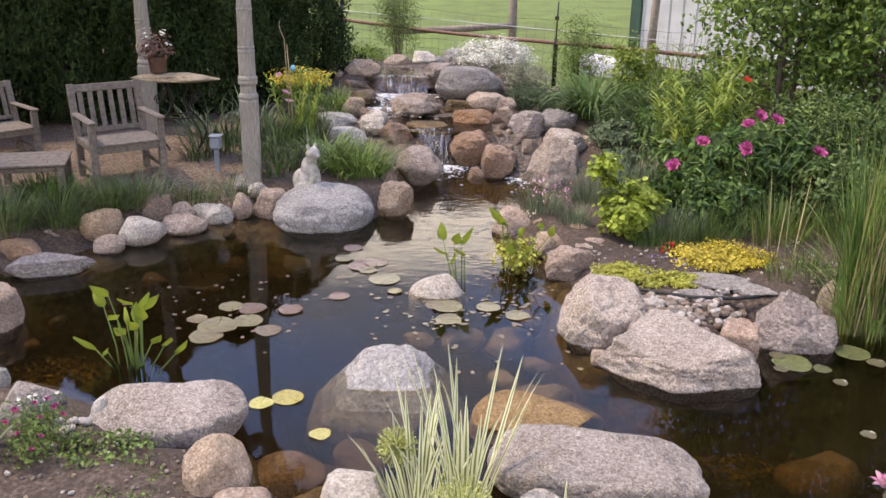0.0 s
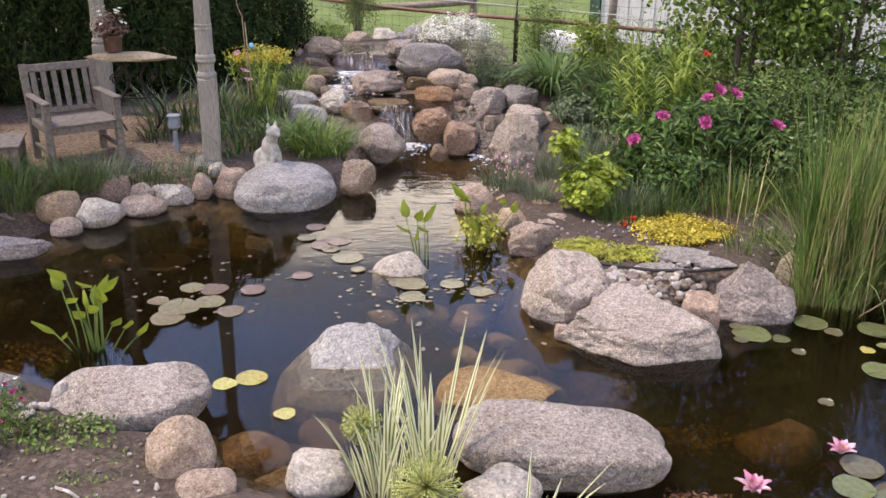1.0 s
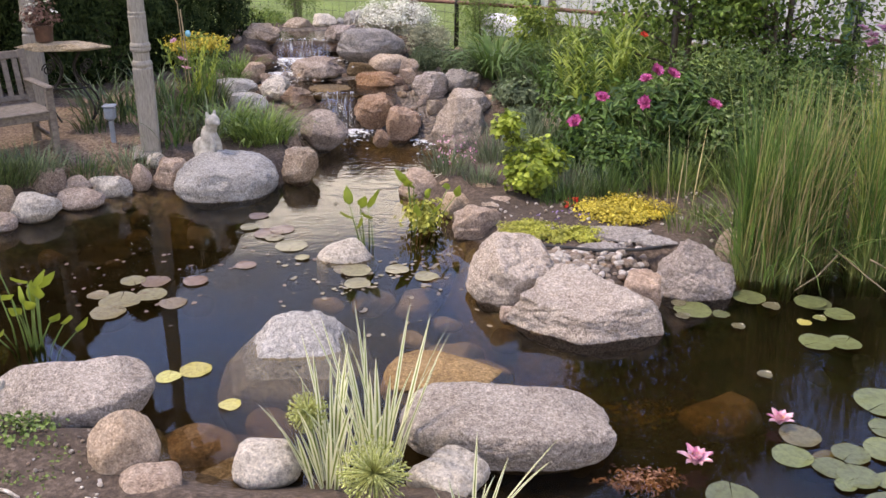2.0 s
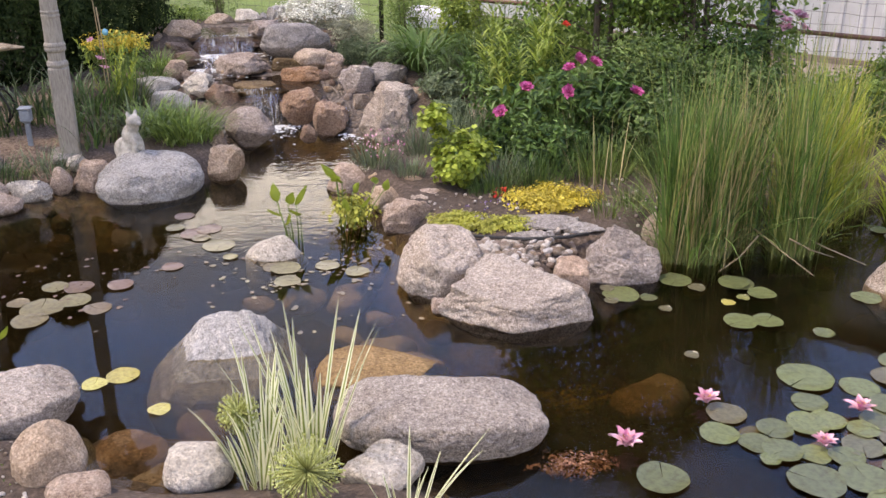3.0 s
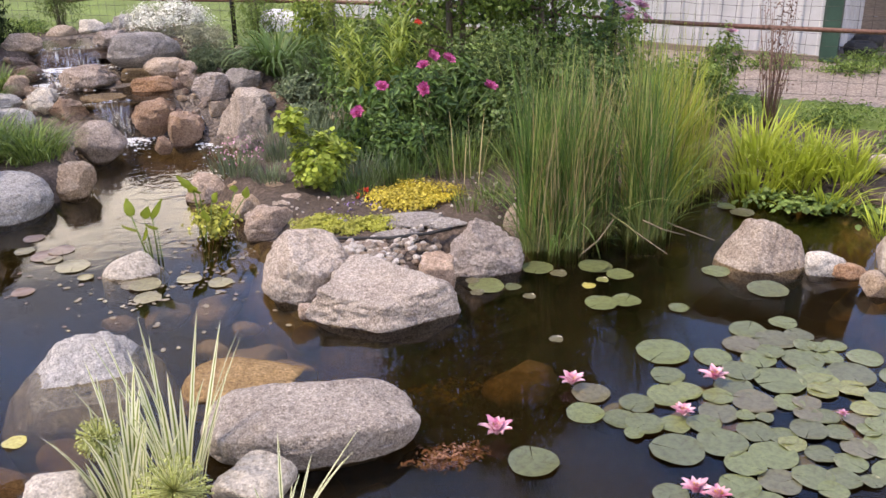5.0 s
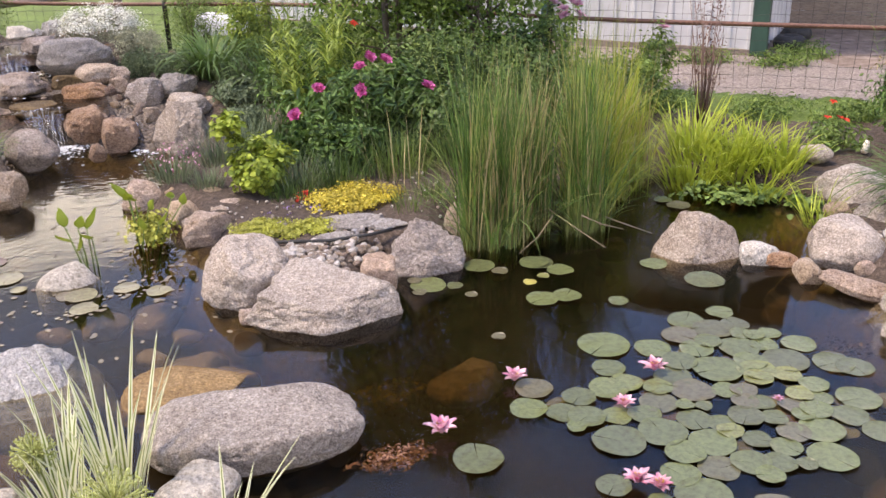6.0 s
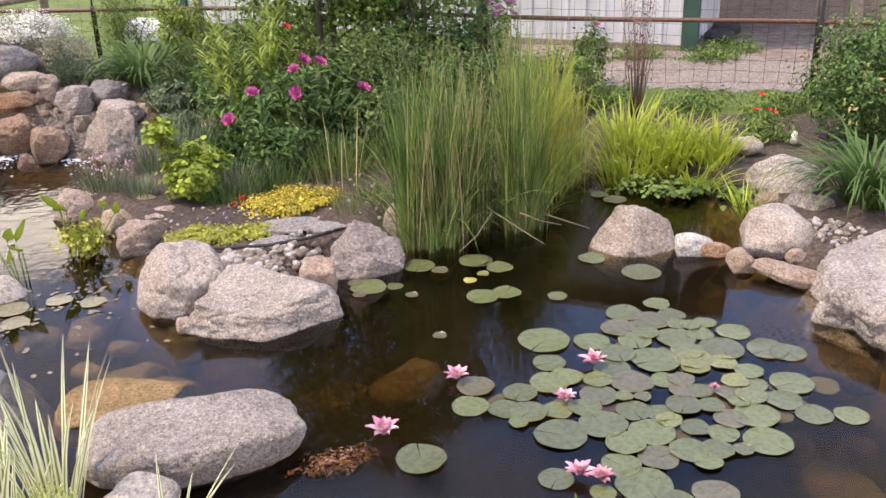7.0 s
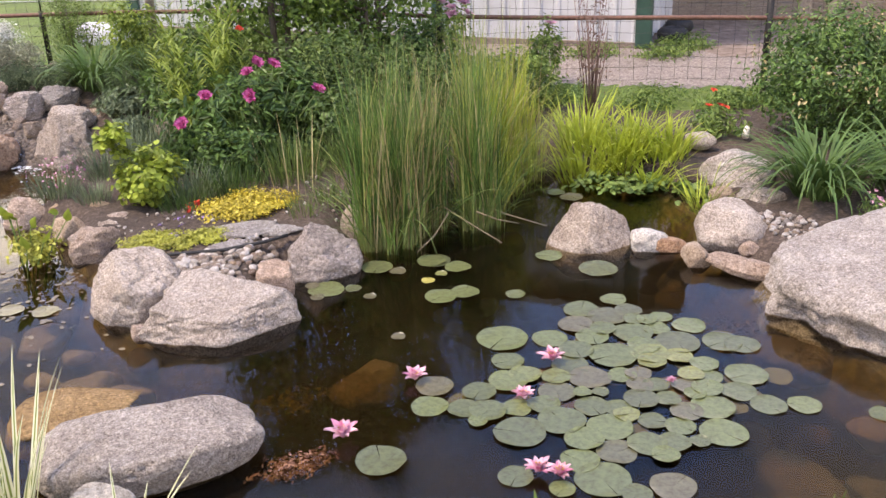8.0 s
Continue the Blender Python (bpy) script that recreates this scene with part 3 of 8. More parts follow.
def blades(base, azim, lean, bend, length, width, segs=5, twist=0.0, fold=0.0):
    """Grass-like leaves as tapered ribbons: arrays in, vertices, faces and (across, along) out."""
    n = len(base)
    t = np.linspace(0, 1, segs + 1)
    ang = lean[:, None] + bend[:, None] * t[None, :] ** 1.5
    step = (length / segs)[:, None]
    r = np.concatenate([np.zeros((n, 1)), np.cumsum(np.sin(ang[:, :-1]) * step, 1)], 1)
    z = np.concatenate([np.zeros((n, 1)), np.cumsum(np.cos(ang[:, :-1]) * step, 1)], 1)
    dx, dy = np.cos(azim)[:, None], np.sin(azim)[:, None]
    c = np.stack([base[:, 0:1] + r * dx, base[:, 1:2] + r * dy, base[:, 2:3] + z], -1)
    side_a = azim[:, None] + np.pi / 2 + twist * t[None, :] * RNG.normal(size=(n, 1))
    w = width[:, None] * 0.5 * np.minimum(1.0, (0.55 + 1.2 * t)) * (1 - t ** 3) ** 0.9
    w = np.maximum(w, 0.0004)
    s = np.stack([np.cos(side_a), np.sin(side_a), np.zeros_like(side_a)], -1) * w[..., None]
    v = np.stack([c - s, c + s], 2).reshape(-1, 3)
    k = np.arange(n)[:, None] * (segs + 1) * 2 + np.arange(segs)[None, :] * 2
    f = np.stack([k, k + 1, k + 3, k + 2], -1).reshape(-1, 4)
    uv = np.stack(np.broadcast_arrays(np.array([0.0, 1.0])[None, None, :], t[None, :, None] * np.ones((n, 1, 1))), -1).reshape(-1, 2)
    return v, f, uv


def tuft(name, n, rx, ry, mat, length, width, lean=(0.05, 0.5), bend=(0.2, 1.1), seed=1, segs=5, hollow=0.0, outward=True, spread_len=0.25, drop=None):
    """A mesh of n blades standing on an ellipse rx by ry; drop: ground height as a function of local x, y."""
    rng = np.random.default_rng(seed)
    ang, rad = rng.uniform(0, 2 * np.pi, n), np.sqrt(rng.uniform(hollow, 1, n))
    base = np.stack([rx * rad * np.cos(ang), ry * rad * np.sin(ang), np.zeros(n)], 1)
    if drop is not None:
        base[:, 2] = drop(base[:, 0], base[:, 1])
    az = (ang if outward else rng.uniform(0, 2 * np.pi, n)) + rng.normal(0, 0.6, n)
    le = lean[0] + (lean[1] - lean[0]) * rad * rng.uniform(0.3, 1, n)
    be = rng.uniform(*bend, n)
    ln = length * np.clip(rng.normal(0.85, spread_len, n), 0.3, 1.25)
    v, f, uv = blades(base, az, le, be, ln, width * rng.uniform(0.7, 1.2, n), segs, 0.5)
    return mesh_from(name, v, f, mat, uv)


def bundle_tuft(name, n, rx, ry, mat, length, width, seed, bundles=14, segs=7):
    """Upright stalks in loose bundles, each bundle with a height and a lean of its own."""
    rng = np.random.default_rng(seed)
    ba, br = rng.uniform(0, 2 * np.pi, bundles), np.sqrt(rng.uniform(0, 1, bundles))
    lean_az, lean_by = rng.uniform(0, 2 * np.pi, bundles), np.abs(rng.normal(0, 0.022, bundles))
    tall = rng.uniform(0.72, 1.12, bundles)
    k = rng.integers(0, bundles, n)
    base = np.stack([rx * br[k] * np.cos(ba[k]) + rng.normal(0, 0.035, n), ry * br[k] * np.sin(ba[k]) + rng.normal(0, 0.035, n), np.zeros(n)], 1)
    az = lean_az[k] + rng.normal(0, 0.9, n)
    ln = length * tall[k] * np.clip(rng.normal(0.86, 0.2, n), 0.35, 1.15)
    bend = np.where(rng.uniform(size=n) < 0.24, rng.uniform(0.5, 1.9, n), rng.uniform(0, 0.45, n))
    v, f, uv = blades(base, az, lean_by[k] + np.abs(rng.normal(0, 0.05, n)), bend, ln, width * rng.uniform(0.6, 1.3, n), segs, 0.6)
    return mesh_from(name, v, f, mat, uv)


def single_leaves(ob, n, r, mat, length, width, lean, bend, seed, segs=8):
    """Long arching leaves round one heart, each a part of its own."""
    rng = np.random.default_rng(seed)
    for _ in range(n):
        a, q = rng.uniform(0, 2 * np.pi), math.sqrt(rng.uniform(0, 1))
        v, f, uv = blades(np.array([[r * q * math.cos(a), r * q * math.sin(a), 0.0]]), np.array([a + rng.normal(0, 0.5)]), np.array([lean[0] + (lean[1] - lean[0]) * q * rng.uniform(0.3, 1)]),
                          np.array([rng.uniform(*bend)]), np.array([length * rng.uniform(0.55, 1.15)]), np.array([width * rng.uniform(0.7, 1.2)]), segs, 0.4)
        part("leaf", mesh_from("leaf", v, f, mat, uv), ob)


def leaf_set(pos, normal, size, aspect=0.5, rng=None, droop=0.3, fold=0.25):
    """Pointed leaves folded along the midrib at positions: vertices and faces."""
    rng = rng or RNG
    n = len(pos)
    normal = normal / np.maximum(np.linalg.norm(normal, axis=1), 1e-6)[:, None]
    rand = rng.normal(size=(n, 3))
    d = np.cross(normal, rand)
    d /= np.maximum(np.linalg.norm(d, axis=1), 1e-6)[:, None]
    d[:, 2] -= droop * rng.uniform(0, 1, n)
    d /= np.linalg.norm(d, axis=1)[:, None]
    s = np.cross(normal, d)
    s /= np.maximum(np.linalg.norm(s, axis=1), 1e-6)[:, None]
    L = (size * rng.uniform(0.65, 1.2, n))[:, None]
    w = L * aspect * 0.5
    up = np.cross(d, s) * L * fold
    p0, p1 = pos, pos + d * L
    m1, m2 = pos + d * L * 0.3, pos + d * L * 0.68
    v = np.stack([p0, m1 + s * w + up * 0.5, m2 + s * w * 0.8 + up * 0.4, p1, m2 - s * w * 0.8 + up * 0.4, m1 - s * w + up * 0.5, m1, m2], 1).reshape(-1, 3)
    k = np.arange(n)[:, None] * 8
    q = np.array([[0, 6, 1, 1], [6, 7, 2, 1], [7, 3, 2, 2], [0, 5, 6, 6], [5, 4, 7, 6], [4, 3, 7, 7]])
    f = []
    for row in q:
        r = row[:3] if row[3] in row[:3] else row
        f.append(np.concatenate([k + i for i in r], 1).tolist())
    faces = [x for group in zip(*f) for x in group]
    return v, faces


def sprays(pos, normal, length, width, rng):
    """Small flat diamond sprays, two triangles each."""
    n = len(pos)
    d = np.cross(normal, rng.normal(size=(n, 3)))
    d[:, 2] += 0.35
    d /= np.linalg.norm(d, axis=1)[:, None]
    s = np.cross(normal, d)
    s /= np.maximum(np.linalg.norm(s, axis=1), 1e-6)[:, None]
    L = (length * rng.uniform(0.6, 1.2, n))[:, None]
    v = np.stack([pos, pos + d * L * 0.5 + s * width, pos + d * L, pos + d * L * 0.5 - s * width], 1).reshape(-1, 3)
    return v, np.arange(4 * n).reshape(n, 4)


def crown(name, mat, centre, radii, clumps, per, leaf, aspect=0.5, seed=1, spread=0.16, hollow=0.35, droop=0.3, flat=0.5, low=-1.0):
    """A leafy mass: clumps in an ellipsoid, each of many leaves, with gaps between."""
    rng = np.random.default_rng(seed)
    u = rng.normal(size=(clumps, 3))
    u /= np.linalg.norm(u, axis=1)[:, None]
    u[:, 2] = np.where(u[:, 2] < low, -u[:, 2], u[:, 2])
    u *= (rng.uniform(hollow, 1, clumps) ** 0.5)[:, None] * rng.uniform(0.8, 1.12, clumps)[:, None]
    c = np.repeat(u, per, 0)
    g = rng.normal(size=(clumps * per, 3))
    p = (c + g * spread) * np.array(radii) + np.array(centre)
    nrm = c * 0.6 + g * 0.25 + np.array([0, 0, flat]) + rng.normal(size=p.shape) * 0.45
    v, f = leaf_set(p, nrm, leaf, aspect, rng, droop)
    return mesh_from(name, v, f, mat, smooth=False)


def stems(ob, name, tips, mat, r0=0.008, r1=0.003, spread=0.25, seed=1, base=(0, 0, 0)):
    """Stalks from the base to each tip, gently curved, each a part of its own."""
    rng = np.random.default_rng(seed)
    for tip in tips:
        t = Vector(tip)
        b = Vector(base) + Vector((t.x - base[0], t.y - base[1], 0)) * spread * rng.uniform(0.4, 1)
        mid = b.lerp(t, 0.5) + Vector((rng.normal() * 0.02, rng.normal() * 0.02, 0.05 * (t.z - b.z)))
        part(name, tubes(name, [([b, mid, t], [r0, (r0 + r1) / 2, r1], 5)], mat), ob)


def bloom(name, mat, radius, petals=26, seed=1, cup=0.6, aspect=0.6, layers=3):
    """A flower head of several rings of cupped petals."""
    rng = np.random.default_rng(seed)
    v, f = [], []
    for i in range(petals):
        ring = i % layers
        a = 2 * math.pi * i * 0.381966 * 1.0 + rng.normal() * 0.1
        up = 0.25 + cup * (1 - ring / layers) + rng.normal() * 0.08
        L = radius * (0.65 + 0.35 * ring / max(1, layers - 1)) * rng.uniform(0.9, 1.1)
        d = Vector((math.cos(a) * math.cos(up), math.sin(a) * math.cos(up), math.sin(up)))
        s = Vector((-math.sin(a), math.cos(a), 0))
        n2 = d.cross(s)
        w = L * aspect * 0.5
        k = len(v)
        rows = ((0.05, 0.4, 0.0), (0.4, 1.0, -0.08), (0.72, 0.85, -0.04), (1.0, 0.1, 0.06))
        for t, ww, lift in rows:
            for sd in (-1, 0, 1):
                q = d * (L * t) + s * (w * ww * sd) - n2 * (L * (lift - (0.1 if sd else 0.0)))
                v.append(tuple(q))
        for r in range(3):
            for cidx in range(2):
                o = k + r * 3 + cidx
                f.append((o, o + 1, o + 4, o + 3))
    return mesh_from(name, v, f, mat)


# ---- ground, pond and stream ----
# The pond's edge, round from the far left.
SHORE = [
    (-2.70, 4.03), (-2.81, 4.67), (-2.86, 5.59), (-2.55, 5.75), (-2.41, 6.09), (-2.17, 6.31),
    (-1.90, 6.55), (-1.66, 6.77), (-1.48, 6.93), (-0.87, 6.65), (-0.58, 6.80), (-0.28, 7.31),
    (-0.35, 7.89), (0.07, 8.54), (0.73, 8.03), (0.99, 7.92), (0.81, 7.37), (0.41, 6.69),
    (0.64, 6.20), (0.68, 5.75), (0.80, 5.62), (0.74, 5.12), (0.84, 4.66), (1.19, 4.28),
    (1.66, 4.59), (1.82, 4.85), (1.96, 4.74), (2.21, 4.77), (2.43, 5.27), (3.06, 5.18),
    (3.60, 5.31), (4.13, 5.66), (4.50, 5.29), (4.63, 4.69), (4.56, 4.36), (4.15, 3.92),
    (4.02, 3.26), (3.95, 2.85), (3.88, 2.40), (3.71, 1.78), (3.29, 1.43), (2.81, 1.40),
    (2.24, 1.59), (1.29, 2.03), (0.91, 2.50), (0.46, 3.12), (-0.49, 3.17), (-0.79, 3.32),
    (-0.90, 3.62), (-1.23, 3.68), (-1.68, 4.04), (-2.07, 4.23),
]


def shore_distance(x, y):
    """Metres outside the pond's edge (inside: minus), for arrays."""
    px, py = np.asarray(x, float).ravel(), np.asarray(y, float).ravel()
    best = np.full(px.shape, 1e9)
    inside = np.zeros(px.shape, bool)
    pts = SHORE
    for (x0, y0), (x1, y1) in zip(pts, pts[1:] + pts[:1]):
        ex, ey = x1 - x0, y1 - y0
        t = np.clip(((px - x0) * ex + (py - y0) * ey) / (ex * ex + ey * ey + 1e-9), 0, 1)
        best = np.minimum(best, np.hypot(px - x0 - t * ex, py - y0 - t * ey))
        cross = ((y0 > py) != (y1 > py)) & (px < ex * (py - y0) / (ey if abs(ey) > 1e-9 else 1e-9) + x0)
        inside ^= cross
    return np.where(inside, -best, best).reshape(np.shape(x))


def ease(a, b, x):
    t = np.clip((x - a) / (b - a), 0, 1)
    return t * t * (3 - 2 * t)


def ground_height(x, y):
    x, y = np.asarray(x, float), np.asarray(y, float)
    d = shore_distance(x, y)
    wob = 0.012 * np.sin(5.1 * x + 1.3 * y) * np.sin(4.3 * y - 2.2 * x) + 0.008 * np.sin(13 * x + 3) * np.sin(11 * y)
    base = 0.15 + 0.1 * ease(-0.8, -1.6, x) * ease(5.6, 6.6, y) - 0.06 * ease(4.6, 4.0, y) * ease(1.0, 0.0, x) - 0.05 * ease(4.0, 6.0, x)
    mound = (0.12 * ease(8.6, 9.4, y) + 0.35 * ease(9.4, 10.25, y)) * ease(12.2, 11.1, y) * ease(1.5, 0.85, np.abs(x + 0.15))
    mound = mound - 0.14 * ease(0.42, 0.34, np.abs(x + 0.46)) * ease(9.8, 10.0, y) * ease(10.75, 10.6, y)
    mound = np.maximum(mound, 0.2 * ease(8.0, 9.4, y) * ease(14.0, 11.0, y) * ease(3.6, 1.2, np.abs(x - 0.6)))
    out = -0.015 + (base + 0.015) * ease(0.0, 0.28 + 0.4 * ease(-1.0, -1.8, x) * ease(5.4, 6.0, y), d) + mound * ease(0.0, 0.3, d) + wob * ease(0.0, 0.3, d)
    soft = 0.35 * ease(-0.6, -1.6, x) * ease(4.6, 5.4, y)
    deep = -0.03 - (0.5 - 0.3 * soft) * ease(0.0, 0.3 + 0.3 * soft, -d) - (0.15 + 0.3 * soft) * ease(0.3, 1.2, -d) + 0.02 * np.sin(9 * x) * np.sin(8 * y)
    return np.where(d > 0, out, deep)


def on_ground(x, y):
    return float(ground_height(np.array([x]), np.array([y]))[0])


def build_ground():
    gx = np.concatenate([-np.geomspace(220, 4.2, 26), np.arange(-4.1, 7.0, 0.05), np.geomspace(7.05, 220, 26)])
    gy = np.concatenate([-np.geomspace(120, 2.1, 14), np.arange(-2.0, 1.0, 0.1), np.arange(1.0, 11.6, 0.05), np.geomspace(11.65, 320, 30)])
    X, Y = np.meshgrid(gx, gy)
    Z = ground_height(X, Y)
    v = np.stack([X, Y, Z], -1).reshape(-1, 3)
    nx, ny = len(gx), len(gy)
    i = (np.arange(ny - 1)[:, None] * nx + np.arange(nx - 1)[None, :]).ravel()
    f = np.stack([i, i + 1, i + nx + 1, i + nx], 1)
    c = v[f].mean(1)
    wob = 0.12 * np.sin(3.1 * c[:, 0] + 2) * np.sin(2.7 * c[:, 1]) + RNG.normal(0, 0.03, len(c))
    m = np.zeros(len(c), int)
    patio = (c[:, 0] < -1.55 + wob - 0.1 * (c[:, 1] - 7)) & (c[:, 1] > 6.75 + wob) & (c[:, 1] < 9.0)
    m[patio] = 1
    side = c[:, 1] - (10.92 - 0.775 * (c[:, 0] - 1.26))
    m[(side > -0.1 + wob) & (c[:, 0] < 40)] = 4
    yard = (side > 0.0 + wob) & (c[:, 0] > 5.6) & (c[:, 1] < 13)
    m[yard] = 2
    m[(side > 2.6 + 2 * wob) & (c[:, 0] > 8.2) & (c[:, 1] < 30)] = 3
    m[(side > -0.9 + 2 * wob) & (side < 0.15 + wob) & (c[:, 0] > 4.5)] = 4
    m[(np.abs(c[:, 0] - 0.05) < 0.85 + wob) & (c[:, 1] > 8.0) & (c[:, 1] < 10.75)] = 6
    m[c[:, 2] < -0.03] = 5
    m[(c[:, 1] < -0.9 + 0.25 * np.sin(0.9 * c[:, 0] + 1) + wob) | (c[:, 0] < -6)] = 4
    me = mesh_from("ground", v, f, [SOIL, PEA, YARD, DIRT, FIELD, BED, WETG], face_mats=m)
    tagged(new("ground", me), "garden soil, pea gravel, field grass and the pond's silty bed", "ground", kind="structure")


build_ground()


def sheet(name, x0, x1, y0, y1, z, mat):
    return mesh_from(name, [(x0, y0, z), (x1, y0, z), (x1, y1, z), (x0, y1, z)], [(0, 1, 2, 3)], mat, smooth=False)


water = tagged(new("water", sheet("water", -3.6, 5.2, 0.4, 9.2, 0.0, WATER)), "dark brown pond water mirroring the sky", "water", kind="structure")
for depth in (-0.07, -0.15, -0.24, -0.34):
    part("murk", sheet("murk", -3.6, 5.2, 0.4, 9.2, depth, MURK), water)


def cascade(name, x0, x1, y, top, low, throw, seed, label):
    """A curtain of falling water from a lip at y, thrown forwards, with foam at its foot."""
    rng = np.random.default_rng(seed)
    n, k = 40, 9
    v, f = [], []
    for i in range(n + 1):
        s = i / n
        jit = 0.02 * math.sin(17 * s + seed) + rng.normal() * 0.008
        for j in range(k + 1):
            t = j / k
            fall = (max(0, t - 0.25) / 0.75) ** 1.6
            v.append((x0 + (x1 - x0) * s + 0.01 * math.sin(40 * s + 3 * t), y + 0.1 - (throw + 0.1 + jit) * t, top - (top - low) * fall + 0.006 * math.sin(30 * s)))
    for i in range(n):
        for j in range(k):
            a = i * (k + 1) + j
            f.append((a, a + 1, a + k + 2, a + k + 1))
    ob = thing(name, Matrix(), label, "waterfall", data=mesh_from(name, v, f, FALL))
    fv, ff = ball(1)
    allv, allf = [], []
    wide = x1 - x0
    for _ in range(100 + int(1800 * wide)):
        s = rng.normal((x0 + x1) / 2 + 0.03, 0.45 * wide + 0.02)
        r = rng.uniform(0.003, 0.013) * rng.uniform(0.5, 1)
        p = np.array([s, y - throw - rng.exponential(0.1) + 0.03, low + 0.001])
        allf += [[q + len(allv) for q in face] for face in ff]
        allv += (fv * np.array([r * 1.6, r * 1.4, r * 0.5]) + p).tolist()
    tagged(part("foam", mesh_from("foam", np.array(allv), allf, FOAM), ob), "white foam at the foot", kind="stuff")
    return ob


cascade("upper_waterfall", -0.74, -0.17, 9.95, 0.62, 0.44, 0.05, 3, "thin curtain of white water falling between stones")
cascade("lower_waterfall", -0.27, 0.07, 8.6, 0.345, 0.02, 0.06, 8, "narrow white waterfall dropping into the pond")
cascade("middle_waterfall", -0.68, -0.42, 9.68, 0.47, 0.36, 0.12, 5, "foaming white step of the stream between the falls")
cascade("side_trickle", 0.6, 0.66, 8.3, 0.2, 0.01, 0.03, 12, "thin trickle of water beside a boulder")
tagged(new("upper_pool", sheet("upper_pool", -0.8, -0.1, 9.93, 10.6, 0.615, STREAM)), "shallow grey pool above the upper fall", "water", kind="structure")
tagged(new("middle_pool", sheet("middle_pool", -0.6, 0.45, 8.58, 9.9, 0.34, STREAM)), "shallow pool between the two falls", "water", kind="structure")
boulder(-0.45, 10.3, 0.51, 0.42, 0.3, 0.085, 0, WET, 901, 3.0, label="wet flat stone under the upper fall", name="weir_stone")
boulder(-0.12, 8.86, 0.3, 0.3, 0.2, 0.06, 0, ALGAE, 902, 2.4, label="mossy wet flat stone under the lower fall", name="weir_stone")
boulder(-0.45, 10.14, 0.36, 0.4, 0.14, 0.17, 0, WET, 903, 2.8, label="dark wet stone behind the upper fall", name="weir_stone")
boulder(-0.1, 8.76, 0.14, 0.26, 0.12, 0.17, 0, WET, 904, 2.8, label="dark wet stone behind the lower fall", name="weir_stone")

# ---- boulders along the shore and the stream ----
boulder(-2.87, 5.95, 0.025, 0.194, 0.146, 0.107, 15, RUST, 1, 2.30, sub=5, label="tan brown rounded boulder at the pond edge")
boulder(-2.79, 6.20, 0.024, 0.123, 0.093, 0.106, 15, BROWN, 2, 2.30, sub=5, label="brown rounded stone at the pond edge")
boulder(-2.56, 5.69, 0.047, 0.291, 0.087, 0.093, 24, SLATE, 3, 3.0, sub=5)
boulder(-2.45, 6.35, 0.090, 0.151, 0.113, 0.142, 15, TAN, 4, 2.40, sub=5, label="tan orange boulder at the pond edge")
boulder(-2.34, 6.15, 0.016, 0.109, 0.082, 0.085, 15, BROWN, 5, 2.20, sub=5, label="brown stone at the water line")
boulder(-2.17, 6.35, 0.064, 0.175, 0.131, 0.122, 15, WHITE, 6, 2.30, sub=5, label="whitish fieldstone at the pond edge")
boulder(-2.18, 6.75, 0.106, 0.121, 0.091, 0.120, 15, BROWN, 7, 2.40, sub=5, label="brown fieldstone behind the shore row")
boulder(-1.99, 6.78, 0.090, 0.093, 0.074, 0.076, 16, PINK, 8, 2.2)
boulder(-1.93, 6.60, 0.025, 0.171, 0.128, 0.089, 15, BROWN, 9, 2.30, sub=5, label="grey brown flat stone at the pond edge")
boulder(-1.77, 6.84, 0.033, 0.155, 0.108, 0.111, 15, WHITE, 10, 2.6, sub=5)
boulder(-1.57, 6.94, 0.080, 0.084, 0.075, 0.120, 13, PINK, 11, 2.2)
boulder(-1.34, 7.03, 0.050, 0.174, 0.139, 0.168, 11, PINK, 12, 2.5, sub=5)
boulder(-1.49, 7.21, 0.130, 0.086, 0.069, 0.076, 12, WHITE, 13, 2.2)
boulder(-0.92, 6.86, 0.05, 0.391, 0.3, 0.222, 8, GREY, 14, 2.1, label="big rounded grey granite boulder at the water", sub=6, under=0.2, rough=0.6,
        planes=((0.08, -0.2, 0.97, 0.62), (-0.65, -0.2, 0.72, 0.78), (0.65, -0.25, 0.7, 0.8), (0.1, -0.9, 0.3, 0.86)))
boulder(-0.39, 7.10, 0.098, 0.162, 0.121, 0.162, 15, TAN, 15, 2.50, sub=5, label="tan angular boulder beside the stream mouth")
boulder(0.99, 8.08, 0.1, 0.26, 0.22, 0.30, -7, PINKG, 41, 2.5, label="big angular pinkish boulder beside the stream", sub=6, rough=0.6,
        planes=((0.3, -0.4, 0.87, 0.6), (-0.7, -0.4, 0.6, 0.6), (0.25, -0.8, 0.5, 0.56), (-0.8, -0.55, 0.1, 0.7), (0.9, -0.2, 0.3, 0.75)))
boulder(0.52, 6.69, 0.046, 0.164, 0.132, 0.153, -4, PINK, 46, 2.2, sub=5)
boulder(0.75, 6.20, 0.044, 0.108, 0.086, 0.110, -7, PINK, 47, 2.5)
boulder(0.94, 6.29, 0.082, 0.091, 0.073, 0.056, -9, TAN, 48, 2.2)
boulder(0.86, 5.79, 0.048, 0.182, 0.128, 0.159, -8, PINK, 49, 2.8, sub=5)
